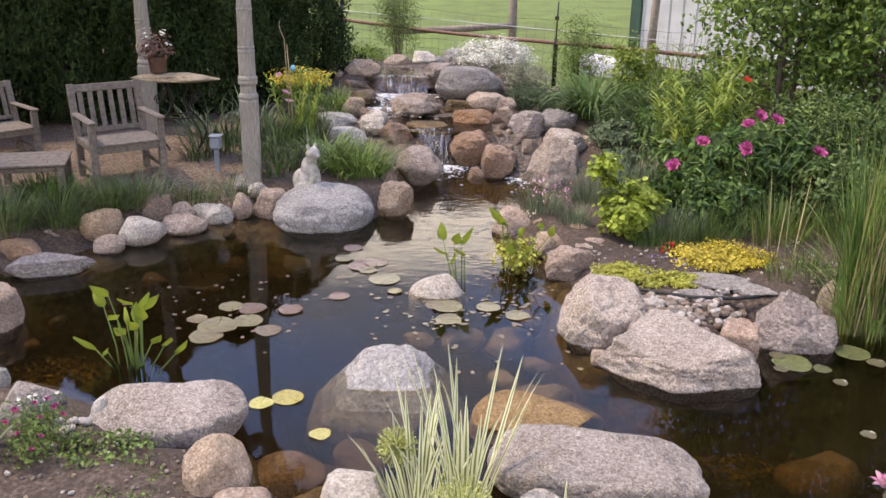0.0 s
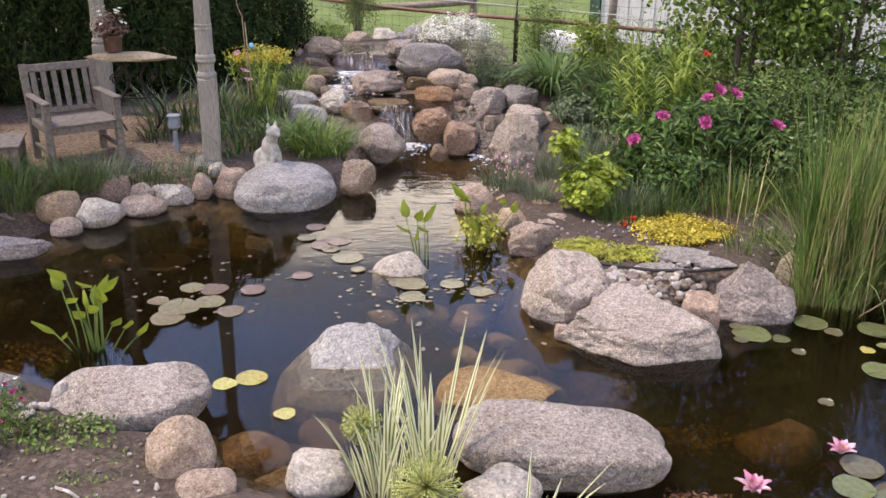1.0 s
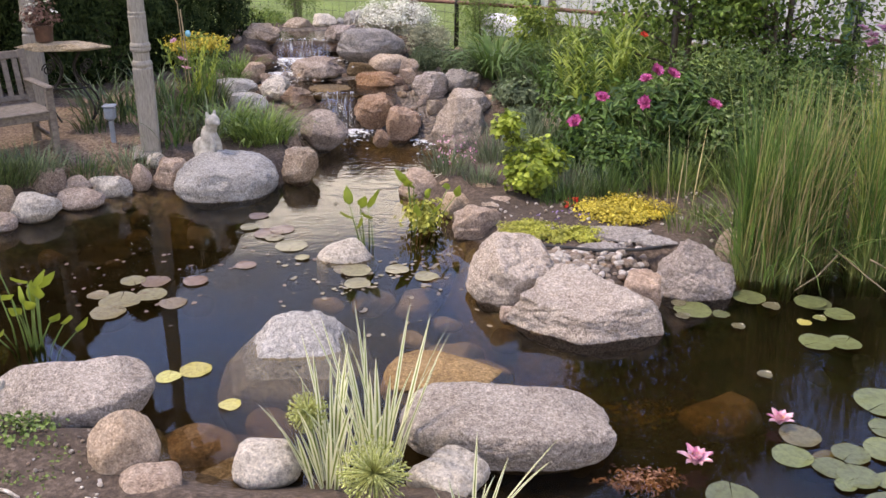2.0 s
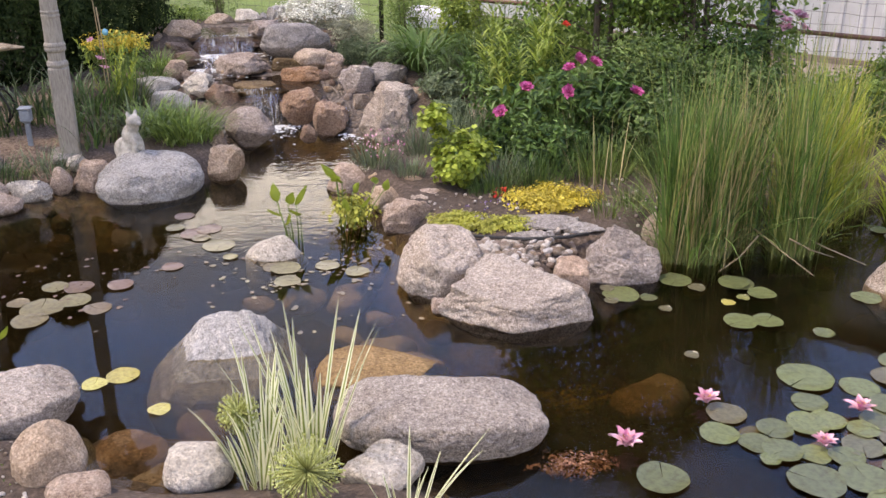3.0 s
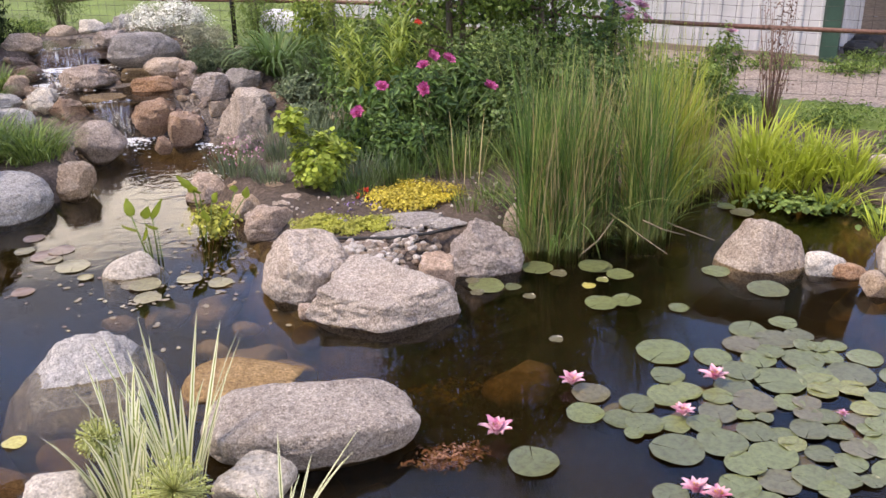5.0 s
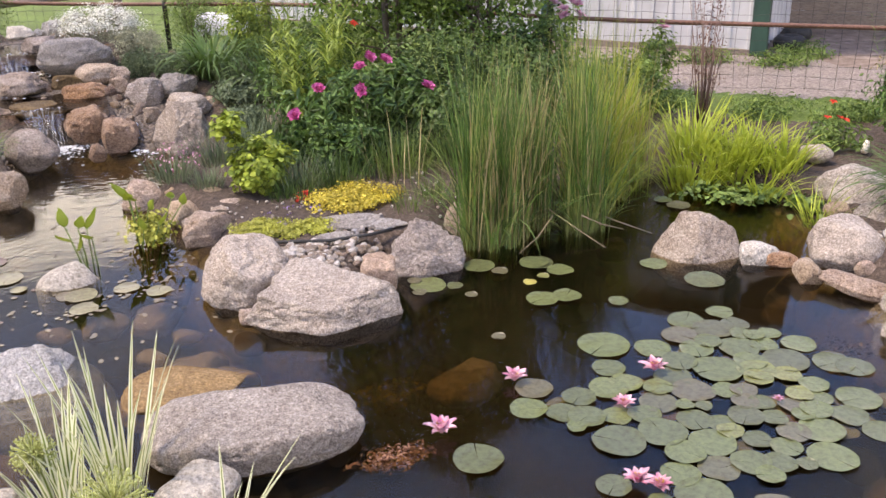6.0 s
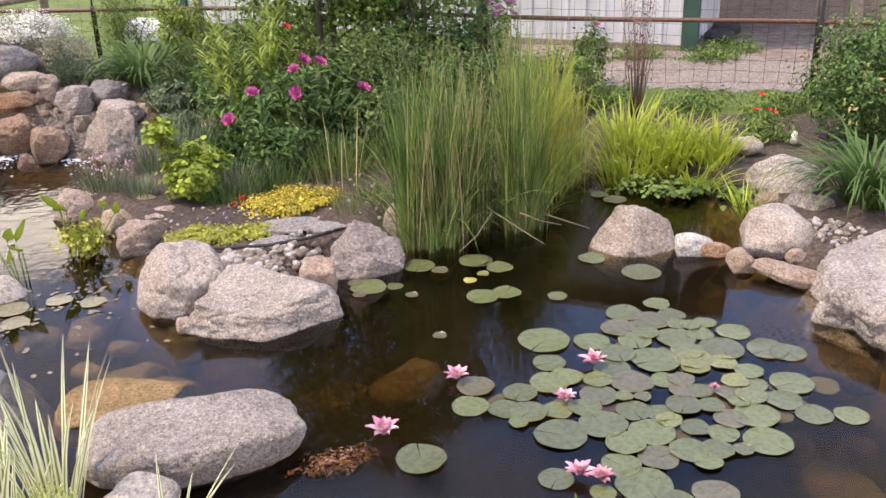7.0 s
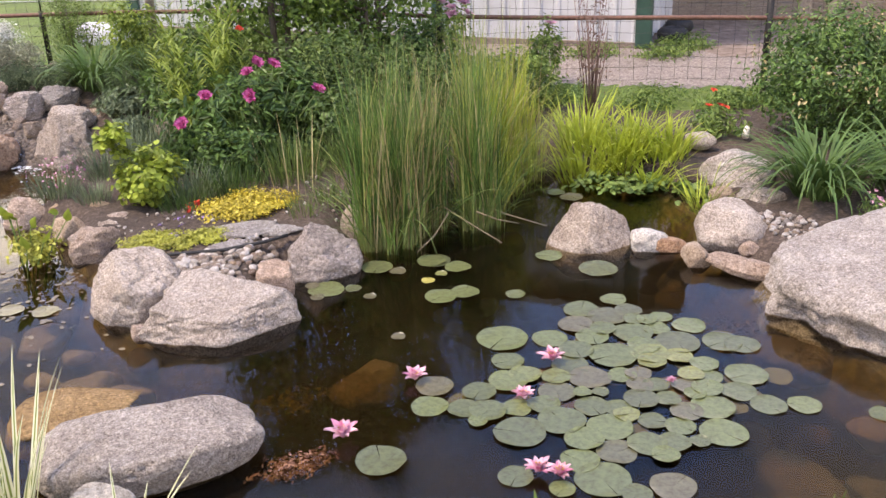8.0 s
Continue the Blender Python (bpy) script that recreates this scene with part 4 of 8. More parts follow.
boulder(0.93, 4.86, 0.07, 0.275, 0.25, 0.27, -11, PINKG, 50, 2.2, label="big pale pink granite boulder at the bank", sub=6, under=0.45,
        planes=((0.35, -0.35, 0.87, 0.7), (-0.75, -0.25, 0.5, 0.78), (-0.45, -0.85, 0.1, 0.82), (0.5, -0.8, 0.1, 0.8), (0.9, 0.1, 0.3, 0.85), (0, 1, 0.2, 0.85)))
boulder(1.27, 4.43, 0.03, 0.44, 0.29, 0.215, -14, PINKG, 51, 2.5, label="big angular pale pink granite block in the water", sub=6, under=0.5, rough=0.55,
        planes=((-0.02, -0.34, 0.94, 0.5), (0.5, -0.82, 0.22, 0.62), (-0.55, -0.8, 0.2, 0.68), (0.95, 0.05, 0.25, 0.82), (-0.9, 0.25, 0.3, 0.8), (0.1, 1, 0.15, 0.75), (0.15, -0.75, 0.6, 0.7), (0.6, 0.4, 0.7, 0.72)))
boulder(0.85, 4.50, 0.024, 0.053, 0.042, 0.060, -11, PINK, 52, 2.2)
boulder(1.63, 4.66, 0.06, 0.115, 0.1, 0.12, -20, PINK, 53, 2.5, under=0.1, planes=((0.1, -0.2, 0.97, 0.6), (0.2, -0.95, 0.1, 0.7), (1, 0, 0.1, 0.8), (-1, 0.1, 0.2, 0.8)))
boulder(1.98, 4.80, 0.05, 0.245, 0.19, 0.25, -20, GREYP, 54, 2.5, label="leaning grey brown slab boulder at the bank", sub=6, under=0.4,
        planes=((0.55, -0.35, 0.75, 0.56), (-0.3, -0.85, 0.4, 0.66), (-0.85, 0.0, 0.5, 0.72), (0.4, -0.9, 0.0, 0.75), (0.0, 0.9, 0.4, 0.7)))
boulder(2.38, 5.22, 0.053, 0.112, 0.089, 0.153, -24, TAN, 55, 2.2)
boulder(2.38, 5.25, 0.132, 0.051, 0.041, 0.079, -24, WHITE, 56, 2.2)
boulder(-1.245, 3.755, 0.05, 0.365, 0.235, 0.175, 14, PINKG, 57, 2.1, label="large pink granite boulder on the near bank", sub=6, under=0.15, rough=0.6,
        planes=((0.06, -0.42, 0.9, 0.62), (-0.72, -0.3, 0.62, 0.62), (0.1, 0.7, 0.7, 0.72), (0.6, -0.2, 0.75, 0.8)))
boulder(-0.9, 3.25, 0.1, 0.14, 0.125, 0.165, 16, TAN, 58, 2.2, under=0.1, planes=((-0.4, -0.3, 0.85, 0.75), (0.6, -0.3, 0.72, 0.7), (0.1, -1, 0.2, 0.8)))
boulder(-0.77, 3.09, 0.073, 0.118, 0.107, 0.057, 14, PINK, 59, 2.2)
boulder(-1.55, 3.75, 0.105, 0.041, 0.033, 0.063, 22, WHITE, 60, 2.2)
boulder(-1.88, 3.77, 0.114, 0.145, 0.116, 0.115, 27, PINKG, 61, 2.2, sub=5)
boulder(-2.52, 4.85, 0.064, 0.139, 0.111, 0.213, 27, PINK, 62, 2.2)
boulder(-2.11, 4.02, 0.091, 0.030, 0.024, 0.077, 28, GREY, 63, 2.2)
boulder(-0.34, 3.18, 0.037, 0.145, 0.116, 0.123, 7, WHITE, 64, 2.2, sub=5)
boulder(0.66, 3.37, 0.025, 0.46, 0.285, 0.165, -12, PINKG, 65, 2.2, label="large flat oval pink granite boulder in the water", sub=6, under=0.4, rough=0.5,
        planes=((0.0, -0.1, 0.99, 0.55), (-0.5, -0.2, 0.84, 0.72), (0.65, 0.1, 0.75, 0.74), (0.0, 0.7, 0.7, 0.75)))
boulder(0.37, 3.01, 0.036, 0.166, 0.150, 0.120, -5, WHITE, 66, 2.2, sub=5)
boulder(0.46, 3.95, -0.07, 0.33, 0.24, 0.125, -8, ORANGE, 67, 2.2, label="orange boulder just under the water", sub=5)
boulder(3.81, 4.03, 0.030, 0.116, 0.070, 0.100, -41, WHITE, 82, 2.5)
boulder(3.90, 3.96, 0.017, 0.112, 0.067, 0.056, -42, RUST, 83, 2.2)
boulder(3.89, 3.70, 0.033, 0.093, 0.075, 0.094, -44, TAN, 84, 2.2)
boulder(4.28, 3.8, 0.09, 0.25, 0.2, 0.185, -47, PINKG, 85, 2.2, sub=5, label="pale rounded granite boulder at the shore")
boulder(4.20, 3.59, 0.052, 0.067, 0.054, 0.055, -47, PINK, 86, 2.2)
boulder(4.95, 4.47, 0.14, 0.26, 0.19, 0.18, -46, PINKG, 87, 2.3, sub=5, label="pale granite boulder behind the shore stones")
boulder(5.25, 5.16, 0.180, 0.122, 0.086, 0.075, -44, PINKG, 88, 2.2)
boulder(4.70, 4.34, 0.077, 0.094, 0.075, 0.066, -45, TAN, 89, 2.2)
boulder(4.78, 4.07, 0.101, 0.164, 0.131, 0.104, -48, PINKG, 90, 2.2, sub=5)
boulder(0.98, 6.38, 0.086, 0.092, 0.074, 0.089, -9, TAN, 91, 2.2)
boulder(1.05, 6.09, 0.105, 0.088, 0.070, 0.064, -10, PINK, 92, 2.2)
boulder(0.82, 5.89, 0.057, 0.051, 0.041, 0.067, -8, WHITE, 93, 2.2)
boulder(-0.27, 4.30, -0.24, 0.43, 0.36, 0.385, 6, GREY, 301, 2.4, label="pale grey boulder half sunk in the pond", sub=6, under=0.0, rough=0.45,
        planes=((-0.06, -0.5, 0.86, 0.5), (0.75, -0.1, 0.65, 0.62), (-0.75, 0.0, 0.66, 0.62), (0.0, 0.85, 0.5, 0.55), (-0.4, -0.9, 0.0, 0.85), (0.5, -0.85, 0.1, 0.8)))
boulder(-0.03, 5.5, -0.1, 0.2, 0.16, 0.24, 0, WHITE, 302, 2.3, (0, 12), label="small white stone peak rising from the pond", under=0.0, peak=0.4)
boulder(4.03, 3.44, 0.035, 0.27, 0.1, 0.055, -66, PINK, 303, 3.2, (0, 4), label="long flat pinkish slab at the shore")
boulder(4.43, 2.74, -0.05, 0.7, 0.72, 0.43, 0, PINKG, 304, 2.5, label="very large pale pink granite boulder at the shore", sub=6, under=0.0, rough=0.7,
        planes=((-0.2, 0.05, 0.97, 0.6), (-0.97, -0.15, -0.12, 0.66), (-0.75, 0.62, 0.1, 0.8), (-0.66, -0.72, -0.1, 0.8), (0, 1, 0.3, 0.85), (0.9, 0, 0.4, 0.85), (-0.75, -0.1, 0.6, 0.74)))
boulder(3.59, 4.34, 0.0, 0.27, 0.23, 0.25, -37, PINKG, 305, 2.2, label="pale rounded granite boulder standing in the water", sub=6, under=0.0, rough=0.5,
        planes=((-0.45, -0.5, 0.72, 0.62), (0.55, -0.5, 0.65, 0.62), (0.05, 0.75, 0.65, 0.6), (0.0, -0.1, 0.99, 0.8), (-0.8, 0.3, 0.5, 0.7)))

boulder(1.77, 7.6, 0.300, 0.14, 0.11, 0.1, -13, TAN, 45, 2.3, label="tan rounded boulder among the bed plants")
boulder(0.74, 6.15, 0.073, 0.107, 0.080, 0.103, -8, TAN, 94, 2.30, sub=5, label="tan rounded stone at the pond edge")
boulder(0.94, 6.30, 0.070, 0.090, 0.067, 0.066, -8, PINKG, 95, 2.30, sub=5, label="pale stone behind the pond edge")
boulder(0.95, 5.95, 0.062, 0.120, 0.090, 0.104, -8, PINKG, 96, 2.46, sub=5, label="pale angular stone at the bank")
boulder(0.73, 6.60, 0.076, 0.074, 0.056, 0.067, -8, TAN, 97, 2.20, sub=5, label="small tan stone at the bank")
# the stones that pile up round the two falls
boulder(-0.93, 10.25, 0.630, 0.216, 0.168, 0.124, -8, TAN, 1200, 2.46, sub=5, label="tan angular boulder among the stones of the falls", group="stones of the falls")
boulder(-0.57, 10.90, 0.630, 0.165, 0.128, 0.096, 4, TAN, 1201, 2.30, sub=5, label="tan rounded boulder among the stones of the falls", group="stones of the falls")
boulder(-0.26, 11.00, 0.653, 0.147, 0.115, 0.097, 10, WHITE, 1202, 2.46, sub=5, label="whitish angular boulder among the stones of the falls", group="stones of the falls")
boulder(-0.09, 11.10, 0.623, 0.061, 0.048, 0.067, -3, GREY, 1203, 2.46, sub=5, label="light grey angular boulder among the stones of the falls", group="stones of the falls")
boulder(0.07, 10.90, 0.689, 0.124, 0.097, 0.110, -8, GREY, 1204, 2.50, sub=5, label="light grey angular boulder among the stones of the falls", group="stones of the falls")
boulder(-0.06, 10.15, 0.636, 0.180, 0.141, 0.113, 4, GREYP, 1205, 2.50, sub=5, label="layered grey brown angular boulder among the stones of the falls", group="stones of the falls")
boulder(0.23, 9.80, 0.581, 0.371, 0.289, 0.191, 10, DARK, 1206, 2.30, sub=5, label="dark grey rounded boulder among the stones of the falls", group="stones of the falls")
boulder(-0.98, 10.05, 0.460, 0.219, 0.171, 0.122, -3, WET, 1207, 2.60, sub=5, label="dark wet angular boulder among the stones of the falls", group="stones of the falls")
boulder(-0.30, 9.40, 0.389, 0.280, 0.218, 0.155, -8, BROWN, 1208, 2.46, sub=5, label="warm brown angular boulder among the stones of the falls", group="stones of the falls")
boulder(0.14, 9.50, 0.384, 0.170, 0.132, 0.098, 4, ALGAE, 1209, 2.60, sub=5, label="yellow brown algae covered angular boulder among the stones of the falls", group="stones of the falls")
boulder(0.41, 9.50, 0.435, 0.201, 0.157, 0.113, 10, TAN, 1210, 2.30, sub=5, label="tan rounded boulder among the stones of the falls", group="stones of the falls")
boulder(0.60, 9.20, 0.458, 0.106, 0.083, 0.100, -3, PINK, 1211, 2.46, sub=5, label="pinkish angular boulder among the stones of the falls", group="stones of the falls")
boulder(0.60, 9.00, 0.428, 0.079, 0.061, 0.077, -8, PINK, 1212, 2.46, sub=5, label="pinkish angular boulder among the stones of the falls", group="stones of the falls")
boulder(0.26, 9.10, 0.318, 0.218, 0.170, 0.135, 4, RUST, 1213, 2.45, sub=5, label="rusty orange rounded boulder among the stones of the falls", group="stones of the falls")
boulder(0.28, 8.60, 0.161, 0.236, 0.184, 0.210, 10, RUST, 1214, 2.46, sub=5, label="rusty orange angular boulder among the stones of the falls", group="stones of the falls")
boulder(0.49, 8.30, 0.109, 0.167, 0.130, 0.179, -3, RUST, 1215, 2.46, sub=5, label="rusty orange angular boulder among the stones of the falls", group="stones of the falls")
boulder(-0.22, 8.05, 0.137, 0.216, 0.169, 0.189, -8, BROWN, 1216, 2.10, sub=5, label="warm brown rounded boulder among the stones of the falls", group="stones of the falls")
boulder(-0.46, 8.65, 0.242, 0.170, 0.132, 0.177, 4, RUST, 1217, 2.46, sub=5, label="rusty orange angular boulder among the stones of the falls", group="stones of the falls")
boulder(-1.04, 8.80, 0.358, 0.199, 0.155, 0.114, 10, GREY, 1218, 2.50, sub=5, label="light grey angular boulder among the stones of the falls", group="stones of the falls")
boulder(-0.92, 8.50, 0.286, 0.202, 0.157, 0.113, -3, GREY, 1219, 2.40, sub=5, label="light grey rounded boulder among the stones of the falls", group="stones of the falls")
boulder(-0.70, 8.75, 0.353, 0.134, 0.104, 0.110, -8, WHITE, 1220, 2.46, sub=5, label="whitish angular boulder among the stones of the falls", group="stones of the falls")
boulder(-0.68, 8.95, 0.382, 0.139, 0.108, 0.084, 4, WHITE, 1221, 2.46, sub=5, label="whitish angular boulder among the stones of the falls", group="stones of the falls")
boulder(-0.92, 9.25, 0.424, 0.120, 0.094, 0.100, 10, PINK, 1222, 2.30, sub=5, label="pinkish rounded boulder among the stones of the falls", group="stones of the falls")
boulder(-0.76, 9.05, 0.396, 0.080, 0.063, 0.070, -3, PINK, 1223, 2.46, sub=5, label="pinkish angular boulder among the stones of the falls", group="stones of the falls")
boulder(0.78, 8.85, 0.344, 0.181, 0.141, 0.171, -8, GREYP, 1224, 2.60, sub=5, label="layered grey brown angular boulder among the stones of the falls", group="stones of the falls")
boulder(1.09, 8.90, 0.374, 0.175, 0.136, 0.135, 4, SLATE, 1225, 2.60, sub=5, label="pale grey block-shaped angular boulder among the stones of the falls", group="stones of the falls")
boulder(0.80, 8.45, 0.232, 0.093, 0.072, 0.090, 10, TAN, 1226, 2.46, sub=5, label="tan angular boulder among the stones of the falls", group="stones of the falls")
boulder(1.11, 8.55, 0.253, 0.227, 0.177, 0.125, -3, PINKG, 1227, 2.60, sub=5, label="pale pink angular boulder among the stones of the falls", group="stones of the falls")
boulder(0.28, 8.02, 0.069, 0.080, 0.062, 0.085, -8, RUST, 1228, 2.20, sub=5, label="rusty orange rounded boulder among the stones of the falls", group="stones of the falls")
boulder(-0.47, 7.70, 0.090, 0.096, 0.075, 0.098, 4, PINK, 1229, 2.46, sub=5, label="pinkish angular boulder among the stones of the falls", group="stones of the falls")
boulder(-0.62, 7.50, 0.077, 0.101, 0.079, 0.071, 10, RUST, 1230, 2.46, sub=5, label="rusty orange angular boulder among the stones of the falls", group="stones of the falls")
boulder(-0.49, 7.90, 0.138, 0.066, 0.051, 0.078, -3, TAN, 1231, 2.20, sub=5, label="tan rounded boulder among the stones of the falls", group="stones of the falls")
boulder(-1.28, 9.20, 0.361, 0.116, 0.090, 0.074, -8, PINK, 1232, 2.46, sub=5, label="pinkish angular boulder among the stones of the falls", group="stones of the falls")
boulder(1.31, 8.70, 0.224, 0.133, 0.104, 0.082, 4, TAN, 1233, 2.40, sub=5, label="tan angular boulder among the stones of the falls", group="stones of the falls")
boulder(0.51, 9.15, 0.273, 0.122, 0.095, 0.130, 10, WET, 1234, 2.30, sub=5, label="dark wet rounded boulder among the stones of the falls", group="stones of the falls")
boulder(-0.85, 9.75, 0.437, 0.142, 0.111, 0.088, -3, WET, 1235, 2.40, sub=5, label="dark wet angular boulder among the stones of the falls", group="stones of the falls")


# ---- fence, barn and yard ----
FENCE = (Vector((1.26, 10.92, 0)), Vector((1, -0.775, 0)).normalized())


def along_fence(s, z):
    p = FENCE[0] + FENCE[1] * s
    return Vector((p.x, p.y, z))


def build_fence():
    fence = thing("wire_fence", Matrix(), "rusty pipe rail fence with woven wire mesh and steel posts", "fence")
    part("top_rail", tubes("top_rail", [([along_fence(s, 0.79 + 0.02 * math.sin(s) + (0.09 if s < 3 else 0.09 - 0.025 * (s - 3))) for s in np.linspace(-3.4, 14, 40)], 0.022, 8)], PIPE), fence, "rusty red pipe rail")
    for s, h, r in ((-3.4, 1.25, 0.025), (0.0, 0.92, 0.028), (4.3, 1.2, 0.03), (7.45, 1.1, 0.035), (10.6, 1.2, 0.035), (13.8, 1.2, 0.035)):
        g = on_ground(along_fence(s, 0).x, along_fence(s, 0).y)
        part("post", tubes("post", [([along_fence(s, g - 0.1), along_fence(s, g + 0.5), along_fence(s, h)], r, 8)], IRON), fence)
    part("finial_rod", tubes("finial_rod", [([along_fence(0, 0.9), along_fence(0.01, 1.34)], 0.009, 6), ([along_fence(0, 1.14), along_fence(0, 1.18)], 0.026, 8)], IRON), fence)
    wires = []
    for k in range(9):
        z = 0.2 + 0.115 * k
        wires.append(([along_fence(s, z + 0.012 * math.sin(3 * s + k) + 0.006 * math.sin(17 * s)) for s in np.linspace(-3.4, 14, 120)], 0.0022, 3))
    for s in np.arange(-3.4, 14, 0.13):
        j = 0.02 * math.sin(9 * s)
        wires.append(([along_fence(s, 0.2), along_fence(s + j, 0.6), along_fence(s + j * 0.4, 1.1 + 0.02 * math.sin(5 * s))], 0.002, 3))
    tagged(part("wire_mesh", tubes("wire_mesh", wires, WIRE), fence, "thin dark woven wire"), kind="stuff")
    part("white_wire", tubes("white_wire", [([along_fence(s, 1.02 + 0.004 * s) for s in np.linspace(-3.4, 3.8, 20)], 0.004, 4)], SIDING), fence, "white electric wire")
    rail = thing("round_rail_fence", Matrix(), "old round wooden rails on a grey wooden post", "fence")
    part("rail", tubes("rail", [([(-0.7, 12.5, 0.79), (0.3, 12.42, 0.86), (0.85, 12.45, 0.9)], [0.038, 0.045, 0.04], 8)], FROUND), rail)
    part("post", tubes("post", [([(0.86, 12.55, 0.1), (0.87, 12.55, 0.9), (0.86, 12.55, 1.75)], [0.06, 0.055, 0.055], 10)], FROUND), rail)
    far = thing("fence_post", pose(2.75, 12.75, 0.1), "grey wooden post in the field grass", "post")
    part("post", tubes("post", [([(0, 0, 0), (0.01, 0, 0.8), (0.05, 0, 1.8)], [0.06, 0.055, 0.05], 10)], FROUND), far)


build_fence()


def build_barn():
    a, b = Vector((2.87, 14.41, 0)), Vector((7.63, 8.71, 0))
    d = (b - a).normalized()
    nrm = Vector((-d.y, d.x, 0))                       # away from the garden
    L, H, W = (b - a).length, 3.3, 6.0
    if nrm.dot(Vector((1, 1, 0))) < 0:
        nrm = -nrm
    barn = thing("barn", Matrix(), "white ribbed steel barn with dark green corner trim", "barn")

    def panel(name, p0, direction, width, mat):
        out = Vector((direction.y, -direction.x, 0))
        n = max(2, int(width / 0.2286))
        v, f = [], []
        prof = []
        for i in range(n):
            s = i * width / n
            for ds, h in ((0.0, 0.0), (0.085, 0.0), (0.1, 0.019), (0.128, 0.019), (0.143, 0.0)):
                prof.append((s + ds, h))
        prof.append((width, 0.0))
        for s, h in prof:
            for z in (0.16, H):
                q = p0 + direction * s + out * h
                v.append((q.x, q.y, z))
        for i in range(len(prof) - 1):
            f.append((2 * i, 2 * i + 2, 2 * i + 3, 2 * i + 1))
        for s0, h0 in ((0, -0.06), (width, -0.06)):
            q = p0 + direction * s0 + out * h0
            v += [(q.x, q.y, 0.16), (q.x, q.y, H)]
        k = len(v) - 4
        f.append((k, k + 1, k + 3, k + 2))
        return mesh_from(name, v, f, mat, smooth=False)

    part("wall_panel", panel("wall_panel", a, d, L, SIDING), barn)
    part("wall_panel", panel("wall_panel", b, nrm, W, SIDING), barn)
    part("wall_panel", panel("wall_panel", a + nrm * W, -nrm, W, SIDING), barn)
    part("wall_panel", panel("wall_panel", b + nrm * W, -d, L, SIDING), barn)
    turn = Matrix.Rotation(math.atan2(d.y, d.x), 4, "Z")
    for p in (a, b):
        q = p - nrm * 0.012
        part("corner_trim", box_mesh("corner_trim", (q.x, q.y, 1.72), (0.19, 0.09, 3.2), GREEN, turn), barn, "dark green steel corner trim")
    q = a + d * 4.78 - nrm * 0.055
    part("downspout", box_mesh("downspout", (q.x, q.y, 1.65), (0.1, 0.07, 3.1), GREEN, turn, 0.012), barn, "dark green downspout")
    q = a + d * L / 2 - nrm * 0.0
    part("base_board", box_mesh("base_board", (q.x, q.y, 0.11), (L, 0.05, 0.13), PLANK, turn), barn, "dark weathered base board")
    c = (a + b) / 2 + nrm * W / 2
    v, f = [], []
    for u in (-L / 2 - 0.3, L / 2 + 0.3):
        for w, z in ((-W / 2 - 0.35, H - 0.02), (0, H + 1.5), (W / 2 + 0.35, H - 0.02), (W / 2 + 0.35, H - 0.1), (0, H + 1.42), (-W / 2 - 0.35, H - 0.1)):
            q = c + d * u + nrm * w
            v.append((q.x, q.y, z))
    for i in range(6):
        f.append((i, (i + 1) % 6, 6 + (i + 1) % 6, 6 + i))
    f += [(5, 4, 3, 2, 1, 0), (6, 7, 8, 9, 10, 11)]
    part("roof", mesh_from("roof", v, f, ROOFM, smooth=False), barn)


build_barn()


def build_yard():
    shed = thing("plank_shed", pose(10.1, 9.35, 0.1, 0, 0, -40), "old brown plank shed wall with grey boards", "shed")
    for k in range(9):
        part("plank", box_mesh("plank", (0.0, 0, 0.13 + 0.235 * k), (5.4, 0.04 + 0.006 * (k % 3), 0.225), PLANK), shed)
    for x in (0.62, 1.0, 2.6):
        part("upright", box_mesh("upright", (x, -0.06, 1.15), (0.16, 0.08, 2.3), FROUND), shed, "grey upright board")
    for x, y, r, turn in ((8.7, 9.3, 0.1, 10), (8.2, 8.85, 0.11, 40)):
        tv, tf = [], []
        for i in range(28):
            for j in range(10):
                t, u = 2 * math.pi * i / 28, 2 * math.pi * j / 10
                rr = r + 0.085 * math.cos(u) * (1.0 if math.cos(u) > 0 else 0.8)
                tv.append((rr * math.cos(t), rr * math.sin(t), 0.09 + 0.09 * math.sin(u)))
                tf.append((i * 10 + j, ((i + 1) % 28) * 10 + j, ((i + 1) % 28) * 10 + (j + 1) % 10, i * 10 + (j + 1) % 10))
        thing("old_tire", pose(x, y, 0.1, 0, 0, turn), "black worn rubber tire lying on the yard", "tire", data=mesh_from("old_tire", tv, tf, RUBBER))
    white = thing("white_trailer", pose(12.6, 7.3, 0.1, 0, 0, -40), "white metal trailer side beyond the yard", "trailer")
    part("body", box_mesh("body", (0, 0, 1.2), (2.6, 1.6, 1.9), SIDING, bevel=0.05), white)
    for sx in (-0.8, 0.8):
        part("wheel", tubes("wheel", [([(sx, -0.82, 0.3), (sx, -0.62, 0.3)], 0.3, 18)], RUBBER), white)
    # a white tank behind the fence
    prof = [(0.02, -0.7), (0.1, -0.67), (0.16, -0.6), (0.19, -0.5), (0.2, -0.3), (0.2, 0.0), (0.2, 0.3), (0.19, 0.5), (0.16, 0.6), (0.02, 0.7)]
    tank = thing("white_tank", pose(2.1, 12.45, 0.0) @ Matrix.Diagonal((0.62, 0.62, 0.95, 1)), "white rounded tank lying behind the fence", "tank")
    me = lathe("shell", prof, SIDING, 28)
    part("shell", me, tank, at=pose(0, 0, 0.36, 0, 90, -48))
    for k in (-0.4, 0.5):
        part("saddle", box_mesh("saddle", (k * 0.79, -k * 0.61, 0.12), (0.1, 0.5, 0.3), CEMENT, Matrix.Rotation(radians(-38), 4, "Z")), tank)


build_yard()


